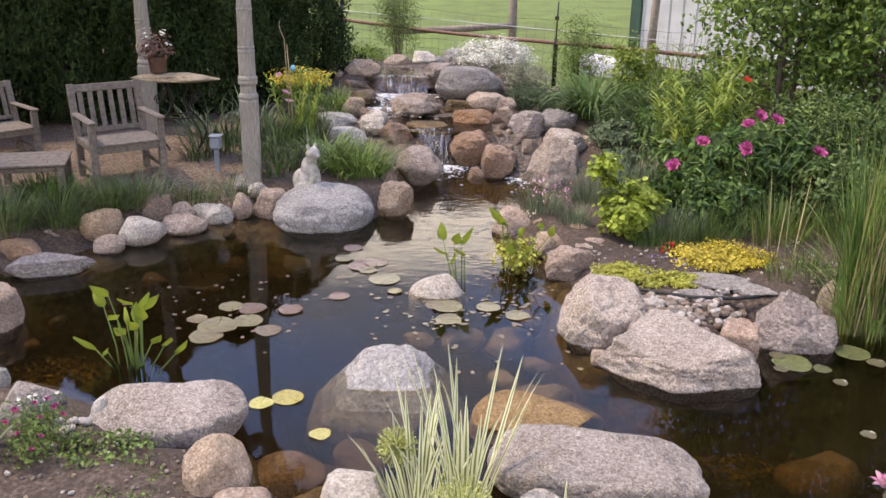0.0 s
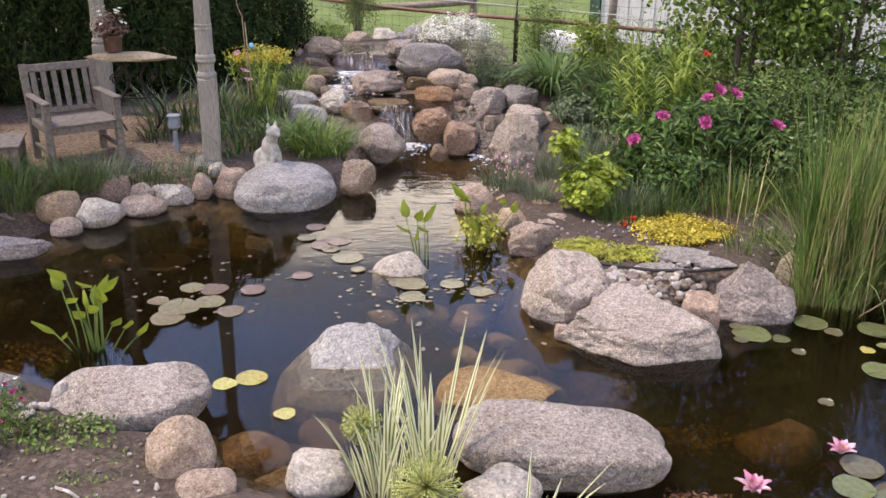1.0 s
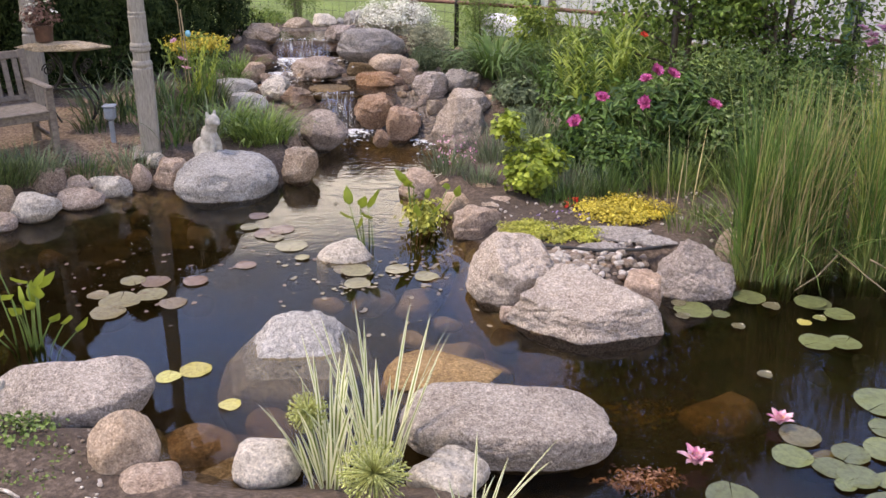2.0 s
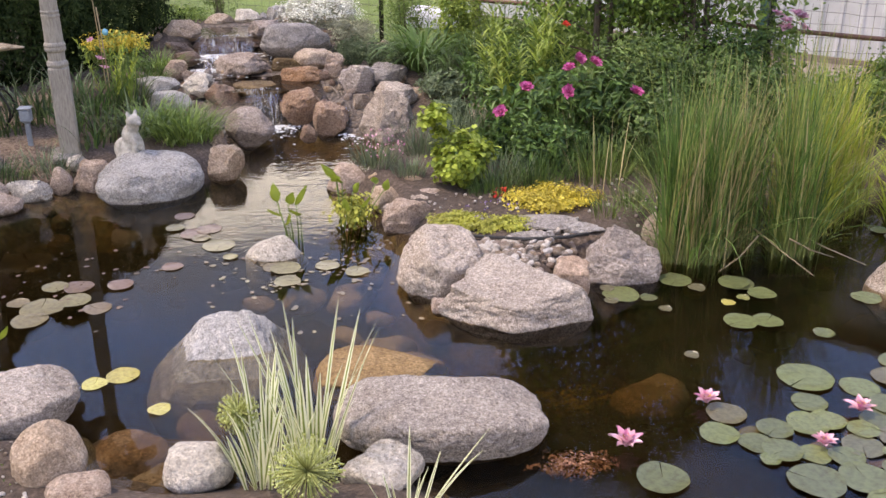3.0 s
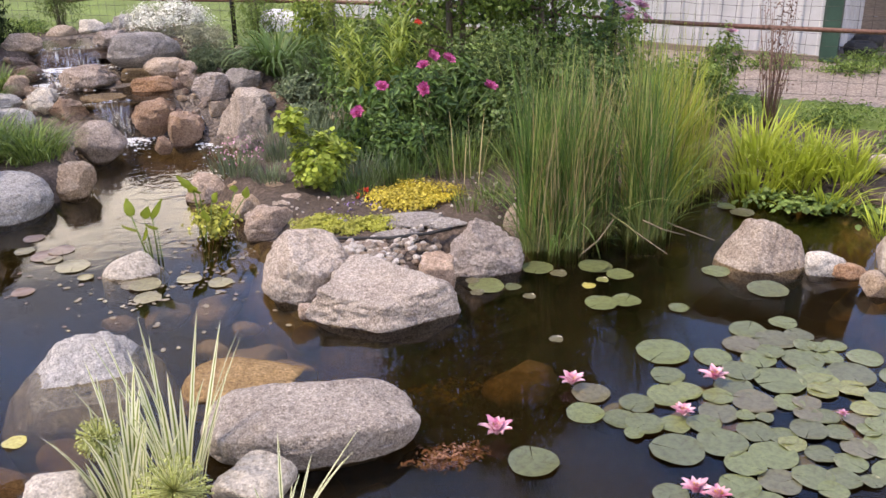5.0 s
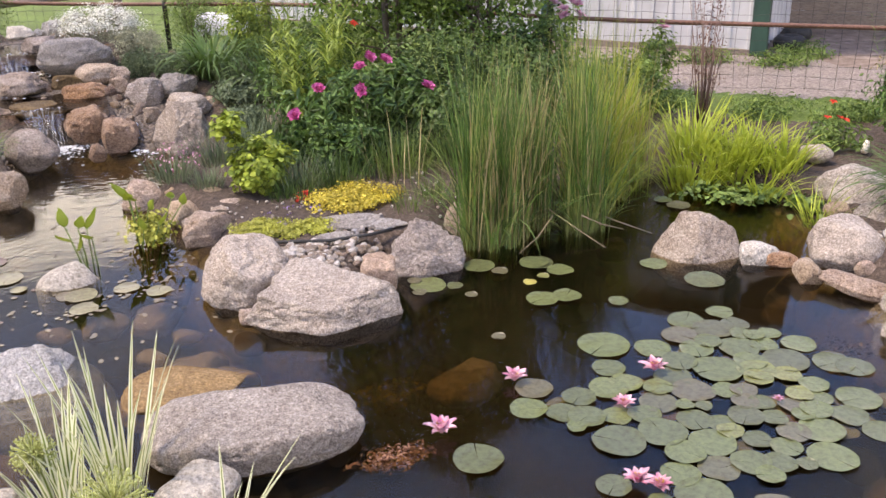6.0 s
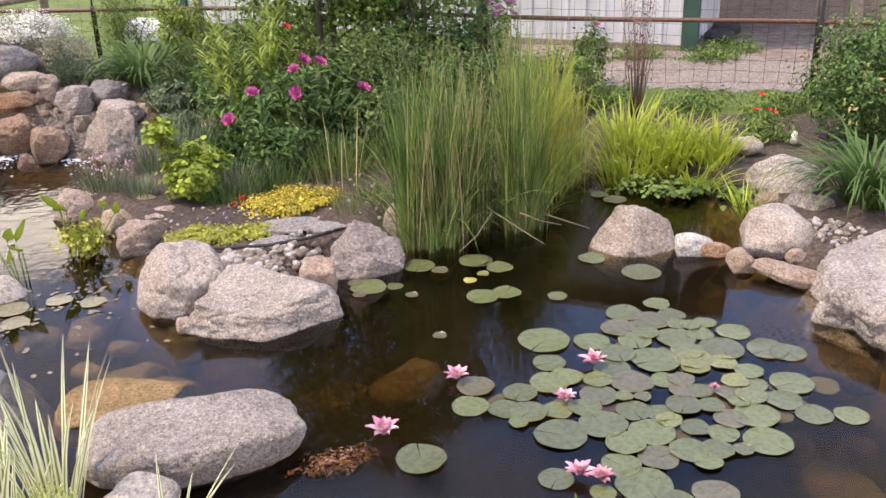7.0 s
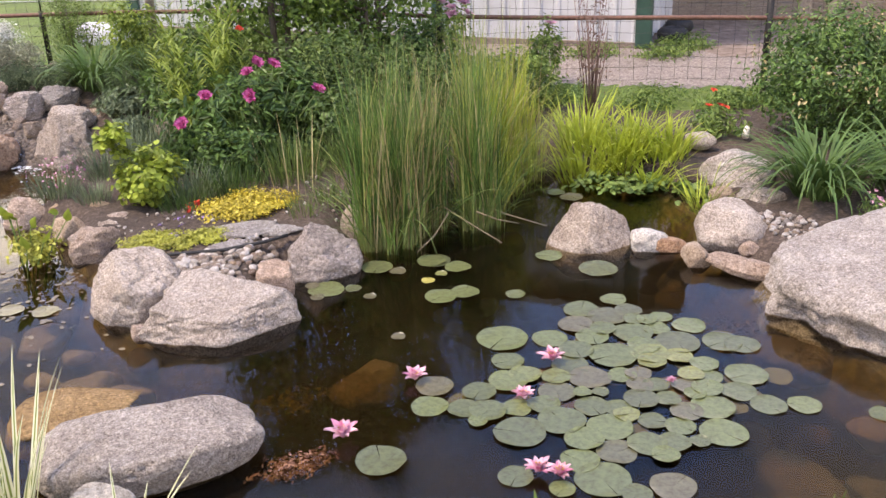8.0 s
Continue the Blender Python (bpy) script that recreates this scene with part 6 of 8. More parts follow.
def build_beds():
    ob = plant("chartreuse_shrub", 1.33, 6.3, "low bright chartreuse leafy shrub", "shrub")
    part("foliage", crown("foliage", CHART, (-0.04, -0.06, 0.2), (0.21, 0.18, 0.2), 70, 16, 0.05, 0.8, 12, 0.13, 0.45, 0.1, 0.9), ob)
    part("foliage", crown("foliage", CHART, (-0.2, 0.06, 0.44), (0.11, 0.1, 0.13), 22, 12, 0.05, 0.8, 14, 0.16, 0.3, 0.1, 0.9), ob)
    stems(ob, "stem", [(0.1 * math.cos(k), 0.1 * math.sin(k), 0.3) for k in range(8)], SHRUB, 0.006)
    for x, y, rx, ry, h, mat, n, label, s in (
            (1.6, 6.85, 0.3, 0.25, 0.2, PEONYL, 50, "dark green leafy perennial", 32),
            (3.25, 6.35, 0.4, 0.3, 0.42, PEONYL, 80, "dark green bushy perennial", 34),
            (1.5, 7.75, 0.22, 0.2, 0.22, BLUEG, 60, "grey green bushy perennial", 35), (2.25, 7.75, 0.3, 0.3, 0.36, SILVER, 60, "silver grey bushy perennial", 36),
            (2.3, 8.2, 0.45, 0.3, 0.5, SHRUB, 90, "dark green bushy perennial", 37), (3.6, 6.9, 0.5, 0.35, 0.7, SHRUB, 110, "tall dark green shrub", 38),
            (1.98, 9.75, 0.34, 0.26, 0.72, FERNY, 90, "soft green feathery bush before the tank", 39), (2.4, 9.0, 0.5, 0.3, 0.6, SHRUB, 90, "dark green leafy garden shrub", 40),
            (4.2, 6.6, 0.45, 0.35, 0.6, SHRUB, 90, "dark green shrub behind the reeds", 41),
            (1.95, 6.45, 0.3, 0.22, 0.4, PEONYL, 60, "fresh green leafy perennial below the peonies", 42), (1.6, 8.6, 0.24, 0.22, 0.24, BLUEG, 80, "grey green bushy perennial by the slabs", 44),
            (2.9, 6.5, 0.4, 0.3, 0.55, SHRUB, 80, "dark green leafy garden shrub", 46), (2.1, 7.7, 0.5, 0.35, 0.75, PEONYL, 110, "tall leafy green garden shrub", 47),
            (3.0, 9.3, 0.6, 0.4, 0.7, GRASSM, 100, "tall leafy green shrub near the barn", 48), (3.9, 7.5, 0.5, 0.4, 0.8, PEONYL, 100, "tall leafy green garden shrub", 49), (4.7, 6.9, 0.4, 0.3, 0.55, GRASSM, 80, "green shrub behind the reeds", 50)):
        ob = plant("leafy_perennial", x, y, label, "plant", group="bed plants")
        part("foliage", crown("foliage", mat, (0, 0, h * 0.5), (rx, ry, h * 0.55), int(n * 1.3), 24, 0.05, 0.46, s, 0.11, 0.2), ob)
        stems(ob, "stem", [(0.6 * rx * math.cos(2.4 * k), 0.6 * ry * math.sin(2.4 * k), h * (0.6 + 0.08 * (k % 4))) for k in range(7)], SHRUB, 0.006, 0.003, 0.3, s)
    for x, y, n, r, L, mat, label, s in (
            (1.12, 7.0, 200, 0.15, 0.26, BLUEG, "grey green lavender tuft", 1), (0.75, 6.75, 220, 0.16, 0.2, BLUEG, "blue grey tuft by the water", 2), (0.95, 6.45, 160, 0.12, 0.14, BLUEG, "blue grey low tuft", 3),
            (1.35, 7.1, 240, 0.16, 0.34, BLUEG, "grey green low leafy tuft", 4), (1.62, 7.45, 240, 0.18, 0.34, BLUEG, "grey green fine upright tuft", 14), (1.85, 6.2, 320, 0.24, 0.24, DAYLILY, "dark green fine grassy mound", 15), (2.3, 6.15, 320, 0.24, 0.3, GRASS, "dark green fine grassy mound", 16), (2.8, 6.1, 320, 0.26, 0.4, GRASS, "dark green fine grassy mound", 17), (3.2, 6.0, 260, 0.22, 0.4, DAYLILY, "dark green fine grassy mound", 18), (1.55, 6.15, 260, 0.18, 0.22, BLUEG, "blue grey fine low tuft", 19), (1.62, 8.95, 200, 0.16, 0.36, BLUEG, "blue grey fine tuft below the daylilies", 20), (1.45, 6.0, 160, 0.16, 0.16, DAYLILY, "low green grassy tuft", 5), (2.1, 5.4, 60, 0.12, 0.14, GRASS, "sparse green grass tuft on the soil", 21), (2.32, 5.55, 90, 0.14, 0.22, GRASS, "green grass tuft beside the reeds", 22), (1.75, 6.05, 200, 0.2, 0.2, TUFT, "dark green low tuft behind the golden mat", 23)):
        ob = plant("grass_tuft", x, y, label, "grass", group="small tufts")
        part("leaves", tuft("leaves", n, r, r * 0.8, mat, L, 0.006, (0.05, 0.7), (0.1, 0.6), s + 100), ob)
    for x, y, n, r, L, w, mat, label, s in (
            (1.5, 9.35, 230, 0.18, 0.52, 0.026, DAYLILY, "arching green daylily clump", 7), (1.95, 8.75, 150, 0.16, 0.5, 0.018, DAYLILY, "arching green grass clump", 8),
            (5.1, 3.9, 250, 0.14, 0.54, 0.021, DAYLILY, "arching green daylily clump beside the boulder", 9), (5.75, 3.75, 190, 0.16, 0.5, 0.021, DAYLILY, "arching green daylily clump", 10),
            (-0.72, 7.75, 460, 0.24, 0.34, 0.012, GRASSM, "fresh green grass mound beside the statue", 11), (-1.0, 7.95, 260, 0.2, 0.34, 0.012, GRASSM, "fresh green grass mound", 12), (-1.08, 9.5, 240, 0.16, 0.3, 0.01, GRASSM, "green grass tuft beside the upper fall", 13), (-1.17, 8.95, 200, 0.16, 0.26, 0.01, GRASS, "green grass tuft between stones", 14)):
        ob = plant("daylily_clump" if w > 0.016 else "grass_mound", x, y, label, "grass", group="grass clumps")
        if w > 0.016:
            single_leaves(ob, n, r, mat, L * 1.3, w, (0.15, 0.8), (1.1, 2.7), s + 200, 9)
        else:
            part("leaves", tuft("leaves", n, r, r, mat, L, w, (0.1, 0.7), (0.8, 2.2), s + 200, 9), ob)
    # tall fine grass behind the daylilies
    ob = plant("tall_grass", 2.2, 9.1, "tall thin dark grass stalks", "grass")
    part("leaves", tuft("leaves", 70, 0.3, 0.2, GRASS, 1.0, 0.008, (0.02, 0.35), (0.1, 0.5), 61), ob)
    # left bed behind the shore stones
    for k, (x, y, n, rx, ry, L, mat) in enumerate(((-2.5, 6.58, 300, 0.26, 0.1, 0.24, TUFT), (-2.0, 6.92, 120, 0.25, 0.08, 0.18, TUFT), (-2.75, 6.3, 300, 0.2, 0.14, 0.24, TUFT), (-1.7, 7.1, 70, 0.2, 0.08, 0.24, BLUEG),
                                                   (-3.05, 6.1, 260, 0.2, 0.2, 0.26, TUFT), (-2.3, 6.78, 160, 0.2, 0.08, 0.24, BLUEG), (-2.9, 6.55, 200, 0.2, 0.12, 0.22, DAYLILY))):
        ob = plant("grass_tuft", x, y, "loose green grass tuft behind the shore stones", "grass", group="shore tufts")
        part("leaves", tuft("leaves", int(n * 1.7), rx, ry * 1.2, mat, L * 1.1, 0.0065, (0.05, 0.8), (0.3, 1.6), 300 + k), ob)
    for k, (x, y, n, r, L, mat) in enumerate(((-1.35, 7.6, 50, 0.14, 0.42, BLUEG), (-1.15, 7.7, 46, 0.14, 0.4, GRASSM), (-1.62, 7.75, 50, 0.14, 0.45, BLUEG), (-1.9, 8.1, 70, 0.2, 0.5, BLUEG), (-2.2, 8.4, 70, 0.22, 0.5, BLUEG),
                                              (-1.5, 8.2, 60, 0.18, 0.5, GRASSM), (-1.25, 8.4, 60, 0.18, 0.45, GRASSM), (-1.75, 8.6, 70, 0.2, 0.5, BLUEG), (-1.4, 7.35, 30, 0.1, 0.3, GRASSM), (-2.1, 7.75, 40, 0.14, 0.4, BLUEG))):
        ob = plant("iris_clump", x, y, "upright grey green iris leaves", "plant", group="iris leaves")
        part("leaves", tuft("leaves", n, r, r, (TUFT, BLUEG, DAYLILY)[k % 3], L * 0.85, 0.015, (0.05, 0.6), (0.4, 2.0), 400 + k, 7), ob)
    ob = plant("iris_clump", -1.32, 8.62, "iris leaves with soft pink flowers", "plant", group="iris leaves")
    part("leaves", tuft("leaves", 40, 0.14, 0.12, GRASSM, 0.45, 0.018, (0.03, 0.35), (0.05, 0.7), 431), ob)
    heads(ob, [(-0.15, -0.1, 0.42), (-0.2, -0.1, 0.58), (-0.1, -0.2, 0.36)], PINKP, 0.045, "soft pink flower", 16, 0.6, 7)
    ob = plant("golden_shrub", -1.42, 9.2, "bushy shrub with golden yellow tips", "shrub")
    part("foliage", crown("foliage", GRASSM, (0, 0, 0.24), (0.32, 0.26, 0.2), 50, 18, 0.05, 0.45, 51, 0.18, 0.2), ob)
    tagged(part("golden_growth", crown("golden_growth", GOLD, (0, 0, 0.34), (0.3, 0.22, 0.1), 60, 18, 0.034, 0.5, 52, 0.18, 0.2), ob, "golden yellow leaf tips"), kind="stuff")
    ob = plant("ferny_sapling", -1.38, 8.45, "slim yellow green feathery sapling", "plant")
    part("foliage", plumes("foliage", CHART, 7, 0.14, 0.75, 9), ob)
    # white flowering mound above the dark boulder
    ob = plant("snow_mound", 0.53, 10.5, "mound of small white flowers over silver leaves", "flowering plant")
    part("foliage", crown("foliage", SILVER, (0, 0, 0.1), (0.4, 0.26, 0.22), 130, 24, 0.034, 0.3, 61, 0.15, 0.3), ob)
    tagged(part("bloom_mass", crown("bloom_mass", WHITEF, (0, 0, 0.12), (0.42, 0.27, 0.23), 220, 26, 0.02, 0.8, 62, 0.1, 0.8, 0, 1.2, 0.0), ob, "small white flowers"), kind="stuff")
    for x, y, z, rx, s in ((0.85, 10.1, 0.38, 0.24, 63), (1.08, 9.75, 0.32, 0.24, 64), (1.3, 9.5, 0.3, 0.22, 65), (0.8, 9.75, 0.3, 0.16, 66)):
        ob = plant("silver_tuft", x, y, "low silver green leafy tuft", "plant")
        part("foliage", crown("foliage", BLUEG if s > 63 else SILVER, (0, 0, 0.08), (rx, rx, 0.15), 120, 20, 0.045, 0.22, s, 0.2, 0.2), ob)
    # mats
    ob = plant("golden_mat", 1.82, 5.72, "bright golden yellow creeping mat", "ground cover")
    tagged(part("leaves", crown("leaves", GOLD, (0, 0, 0.02), (0.34, 0.26, 0.1), 220, 26, 0.02, 0.7, 71, 0.1, 0.02, 0.0, 1.0, 0.0), ob), kind="stuff")
    for x, y, rx, ry, s in ((1.12, 5.45, 0.2, 0.14, 72), (1.38, 5.3, 0.24, 0.12, 73)):
        ob = plant("sedum_mat", x, y, "low yellow green sedum mat between stones", "ground cover")
        tagged(part("leaves", crown("leaves", SEDUM, (0, 0, 0.0), (rx, ry, 0.06), 200, 26, 0.014, 0.8, s, 0.1, 0.02, 0.0, 1.0, 0.0), ob), kind="stuff")
    ob = plant("violet_flowers", 1.32, 5.55, "few small violet flowers in the soil", "flowers")
    part("bloom_mass", crown("bloom_mass", VIOLET, (0, 0, 0.05), (0.22, 0.12, 0.05), 8, 4, 0.016, 0.8, 74, 0.1), ob)
    ob = plant("red_flowers", 1.52, 5.88, "few small red flowers", "flowers")
    part("bloom_mass", crown("bloom_mass", REDF, (0, 0, 0.05), (0.07, 0.05, 0.03), 7, 6, 0.022, 0.8, 75, 0.15), ob)
    ob = plant("white_speckled_plant", 0.82, 6.95, "low plant with tiny pale pink flowers", "flowers")
    part("bloom_mass", crown("bloom_mass", PINKP, (0, 0, 0.14), (0.24, 0.3, 0.08), 60, 2, 0.02, 0.8, 76, 0.1), ob)
    # dry stalks in front of the peonies
    ob = plant("dry_grass", 2.15, 5.7, "few thin dry straw stalks", "grass")
    part("straw", tuft("straw", 12, 0.22, 0.1, STRAW, 0.52, 0.008, (0.05, 0.35), (0.0, 0.5), 81), ob)
    # smoke bush, poppies, far right shrub
    ob = plant("bare_brown_bush", 5.17, 6.44, "narrow brownish half bare upright bush", "shrub")
    rng = np.random.default_rng(15)
    stems(ob, "twig", [(rng.normal() * 0.1, rng.normal() * 0.1, rng.uniform(0.5, 1.2)) for _ in range(26)], REDMULCH, 0.005, 0.002)
    part("foliage", crown("foliage", TWIGL, (0, 0, 0.7), (0.16, 0.16, 0.5), 34, 11, 0.032, 0.4, 91, 0.22, 0.1), ob)
    ob = plant("poppy_clump", 5.62, 5.4, "clump of scarlet poppies over green leaves", "flowers")
    part("foliage", crown("foliage", GRASSM, (0, 0, 0.1), (0.24, 0.2, 0.13), 40, 16, 0.06, 0.35, 92, 0.2), ob)
    spots = [(-0.08, 0.0, 0.26), (0.02, -0.08, 0.25), (0.06, 0.02, 0.24), (0.02, 0.06, 0.36)]
    stems(ob, "stem", spots, GRASSM, 0.004, 0.003)
    heads(ob, spots, REDF, 0.04, "scarlet poppy flower", 8, 0.5, 3)
    for x, y, h, r, s in ((6.35, 4.85, 1.0, 0.62, 94), (6.9, 4.2, 0.9, 0.6, 95)):
        ob = plant("spirea_shrub", x, y, "large green shrub with bronze new tips", "shrub", group="large shrubs")
        part("foliage", crown("foliage", PEONYL, (0, 0, h * 0.48), (r, r, h * 0.55), 340, 38, 0.047, 0.42, s, 0.1, 0.3), ob)
        part("foliage", plumes("foliage", GRASSM, 30, r * 0.95, h * 1.12, s + 9, 0.07), ob, "long leafy shoots")
        part("new_growth", crown("new_growth", STRAW, (0, 0, h * 0.52), (r * 1.05, r * 1.05, h * 0.55), 70, 5, 0.042, 0.4, s + 5, 0.06, 0.9), ob, "bronze new leaf tips")
        stems(ob, "stem", [(rng.uniform(-r, r) * 0.7, rng.uniform(-r, r) * 0.7, h * rng.uniform(0.4, 0.9)) for _ in range(14)], BARK, 0.012, 0.004)
    ob = plant("pink_rose_top", 4.44, 7.6, "tall leafy bush topped with soft pink flowers before the barn", "flowering shrub")
    part("foliage", crown("foliage", GRASSM, (0, 0.1, 0.50), (0.28, 0.25, 0.52), 60, 22, 0.06, 0.45, 97, 0.17, 0.2), ob)
    heads(ob, [(-0.14, -0.05, 0.94), (-0.04, -0.05, 0.88), (0.10, -0.05, 0.91), (-0.04, -0.05, 0.82), (0.12, -0.05, 0.82), (1.05, -0.05, 0.63), (0.04, -0.05, 0.94)], PINKP, 0.07, "soft pink flower", 18, 0.7, 12)
    part("foliage", crown("foliage", GRASSM, (1.0, 0.0, 0.36), (0.2, 0.18, 0.28), 40, 20, 0.055, 0.45, 98, 0.17, 0.2), ob)
    stems(ob, "stem", [(-0.14, -0.05, 0.9), (0.1, -0.05, 0.88), (1.05, -0.05, 0.61), (0.95, 0.0, 0.5)], SHRUB, 0.008, 0.004, 0.9)
    # low green plants along the far fence
    for k, (x, y) in enumerate(((5.2, 7.1), (5.9, 6.5), (6.5, 6.1), (4.5, 7.5), (7.0, 5.8), (7.55, 8.2), (8.1, 8.5), (6.9, 8.75), (-1.07, 11.2))):
        ob = plant("low_weeds", x, y, "low green weeds along the fence", "plant", group="fence weeds")
        part("leaves", crown("leaves", GRASSM, (0, 0, 0.06), (0.42, 0.3, 0.12), 60, 16, 0.05, 0.35, 110 + k, 0.16, 0.05), ob)
    # low wispy shrub behind the falls and at the field
    for x, y, h, r, mat, label, s in ((1.5, 10.55, 0.85, 0.3, FERNY, "wispy green asparagus plume by the fence post", 120), (-0.6, 11.6, 1.3, 0.26, GRASS, "wispy grey green bush behind the falls", 121)):
        ob = plant("wispy_bush", x, y, label, "shrub")
        part("foliage", crown("foliage", mat if s == 121 else GRASSM, (0, 0, h * 0.55), (r, r, h * 0.5), 130 if s == 120 else 150, 26, 0.045, 0.12, s, 0.2, 0.05), ob)
        stems(ob, "stem", [(rng.normal() * r * 0.5, rng.normal() * r * 0.5, h * rng.uniform(0.6, 1)) for _ in range(10)], BARK, 0.006, 0.002)


build_beds()


# ---- reeds and marginal plants ----
def build_reeds():
    for k, (x, y, n, rx, ry, L, mat, dry, label) in enumerate((
            (2.53, 4.98, 600, 0.2, 0.12, 1.25, REED, 110, "dense tall green reeds standing in the water"), (2.78, 5.12, 200, 0.16, 0.12, 1.2, REED, 70, "dense tall green reeds standing in the water"),
            (2.93, 5.3, 80, 0.16, 0.12, 1.2, REED, 110, "thin straw coloured reeds among the green"), (3.14, 4.95, 430, 0.1, 0.1, 1.3, REED, 50, "narrow dense dark green reeds in the water"),
            (3.38, 5.3, 200, 0.2, 0.14, 1.28, REEDY, 60, "tall yellow green reeds at the bank"), (3.62, 5.5, 320, 0.2, 0.14, 1.22, REEDY, 30, "tall yellow green reeds at the bank"),
            (3.9, 5.62, 230, 0.16, 0.12, 1.12, REEDY, 30, "tall yellow green reeds at the bank"))):
        ob = thing("reed_clump", pose(x, y, -0.12), label, "reeds", "reeds")
        part("leaves", bundle_tuft("leaves", n, rx, ry, mat, L, 0.0075, 500 + k, 26), ob)
        tagged(part("dry_straw", bundle_tuft("dry_straw", dry, rx * 1.1, ry * 1.1, STRAW, L * 0.97, 0.0075, 520 + k, 12, 5), ob, "dry straw coloured stalks"), kind="stuff")
        part("bent_leaves", tuft("bent_leaves", n // 6, rx * 1.05, ry * 1.2, mat, L * 0.62, 0.009, (0.1, 0.55), (0.8, 2.4), 540 + k, 8, spread_len=0.35), ob)
    for x, y, turn, L in ((3.3, 4.83, -35, 0.5), (3.0, 4.78, -60, 0.42), (2.72, 4.8, 200, 0.3), (3.2, 4.8, 10, 0.36)):
        ob = thing("fallen_reed", pose(x, y, 0.012, 0, 0, turn), "broken straw coloured reed lying on the water", "reed", "fallen reeds")
        part("stalk", tubes("stalk", [([(-L / 2, 0, 0.16), (0, 0.015, 0.06), (L / 2, 0, -0.01)], [0.006, 0.005, 0.003], 5)], CANE), ob)
    for k, (x, y, n, L) in enumerate(((4.32, 5.4, 130, 0.6), (4.6, 5.35, 130, 0.56), (4.88, 5.1, 110, 0.46), (4.5, 5.65, 120, 0.6), (4.78, 5.35, 110, 0.5))):
        ob = thing("lime_iris", pose(x, y, on_ground(x, y) - 0.03), "bright lime green upright iris leaves", "plant", "lime irises")
        single_leaves(ob, n, 0.17, LIME, L * 0.82, 0.019, (0.03, 0.7), (0.1, 1.7), 560 + k, 7)
    for k, (x, y, rx, ry, n) in enumerate(((4.5, 4.95, 0.28, 0.1, 40), (4.72, 4.6, 0.14, 0.14, 26), (4.25, 5.2, 0.15, 0.08, 16))):
        ob = thing("floating_leaves", pose(x, y, 0.01), "low round green leaves trailing on the water", "water plant", "trailing plants")
        part("leaves", crown("leaves", GRASSM, (0, 0, 0.02), (rx * 1.2, ry * 1.3, 0.06), n * 2, 8, 0.046, 0.85, 570 + k, 0.2, 0.05, 0, 1.6, 0.0), ob)
    ob = thing("trailing_grass", pose(4.62, 5.0, 0.02), "yellow green leaves arching low over the water", "grass")
    single_leaves(ob, 70, 0.22, LIME, 0.36, 0.014, (0.3, 1.1), (0.4, 1.3), 581, 6)
    ob = thing("trailing_grass", pose(4.55, 4.35, 0.0), "thin yellow green grass trailing over the water", "grass")
    part("leaves", tuft("leaves", 60, 0.12, 0.12, LIME, 0.34, 0.008, (0.3, 1.0), (0.2, 0.8), 580), ob)


build_reeds()


def lance_leaf(L, w):
    v, f = [], []
    for t, k in ((0, 0.15), (0.15, 0.8), (0.4, 1.0), (0.7, 0.66), (1.0, 0.02)):
        for s in (-1, 0, 1):
            v.append((s * w * 0.5 * k, 0.012 * abs(s) + 0.03 * t * t, L * t))
    for r in range(4):
        for c in range(2):
            o = r * 3 + c
            f.append((o, o + 1, o + 4, o + 3))
    return v, f


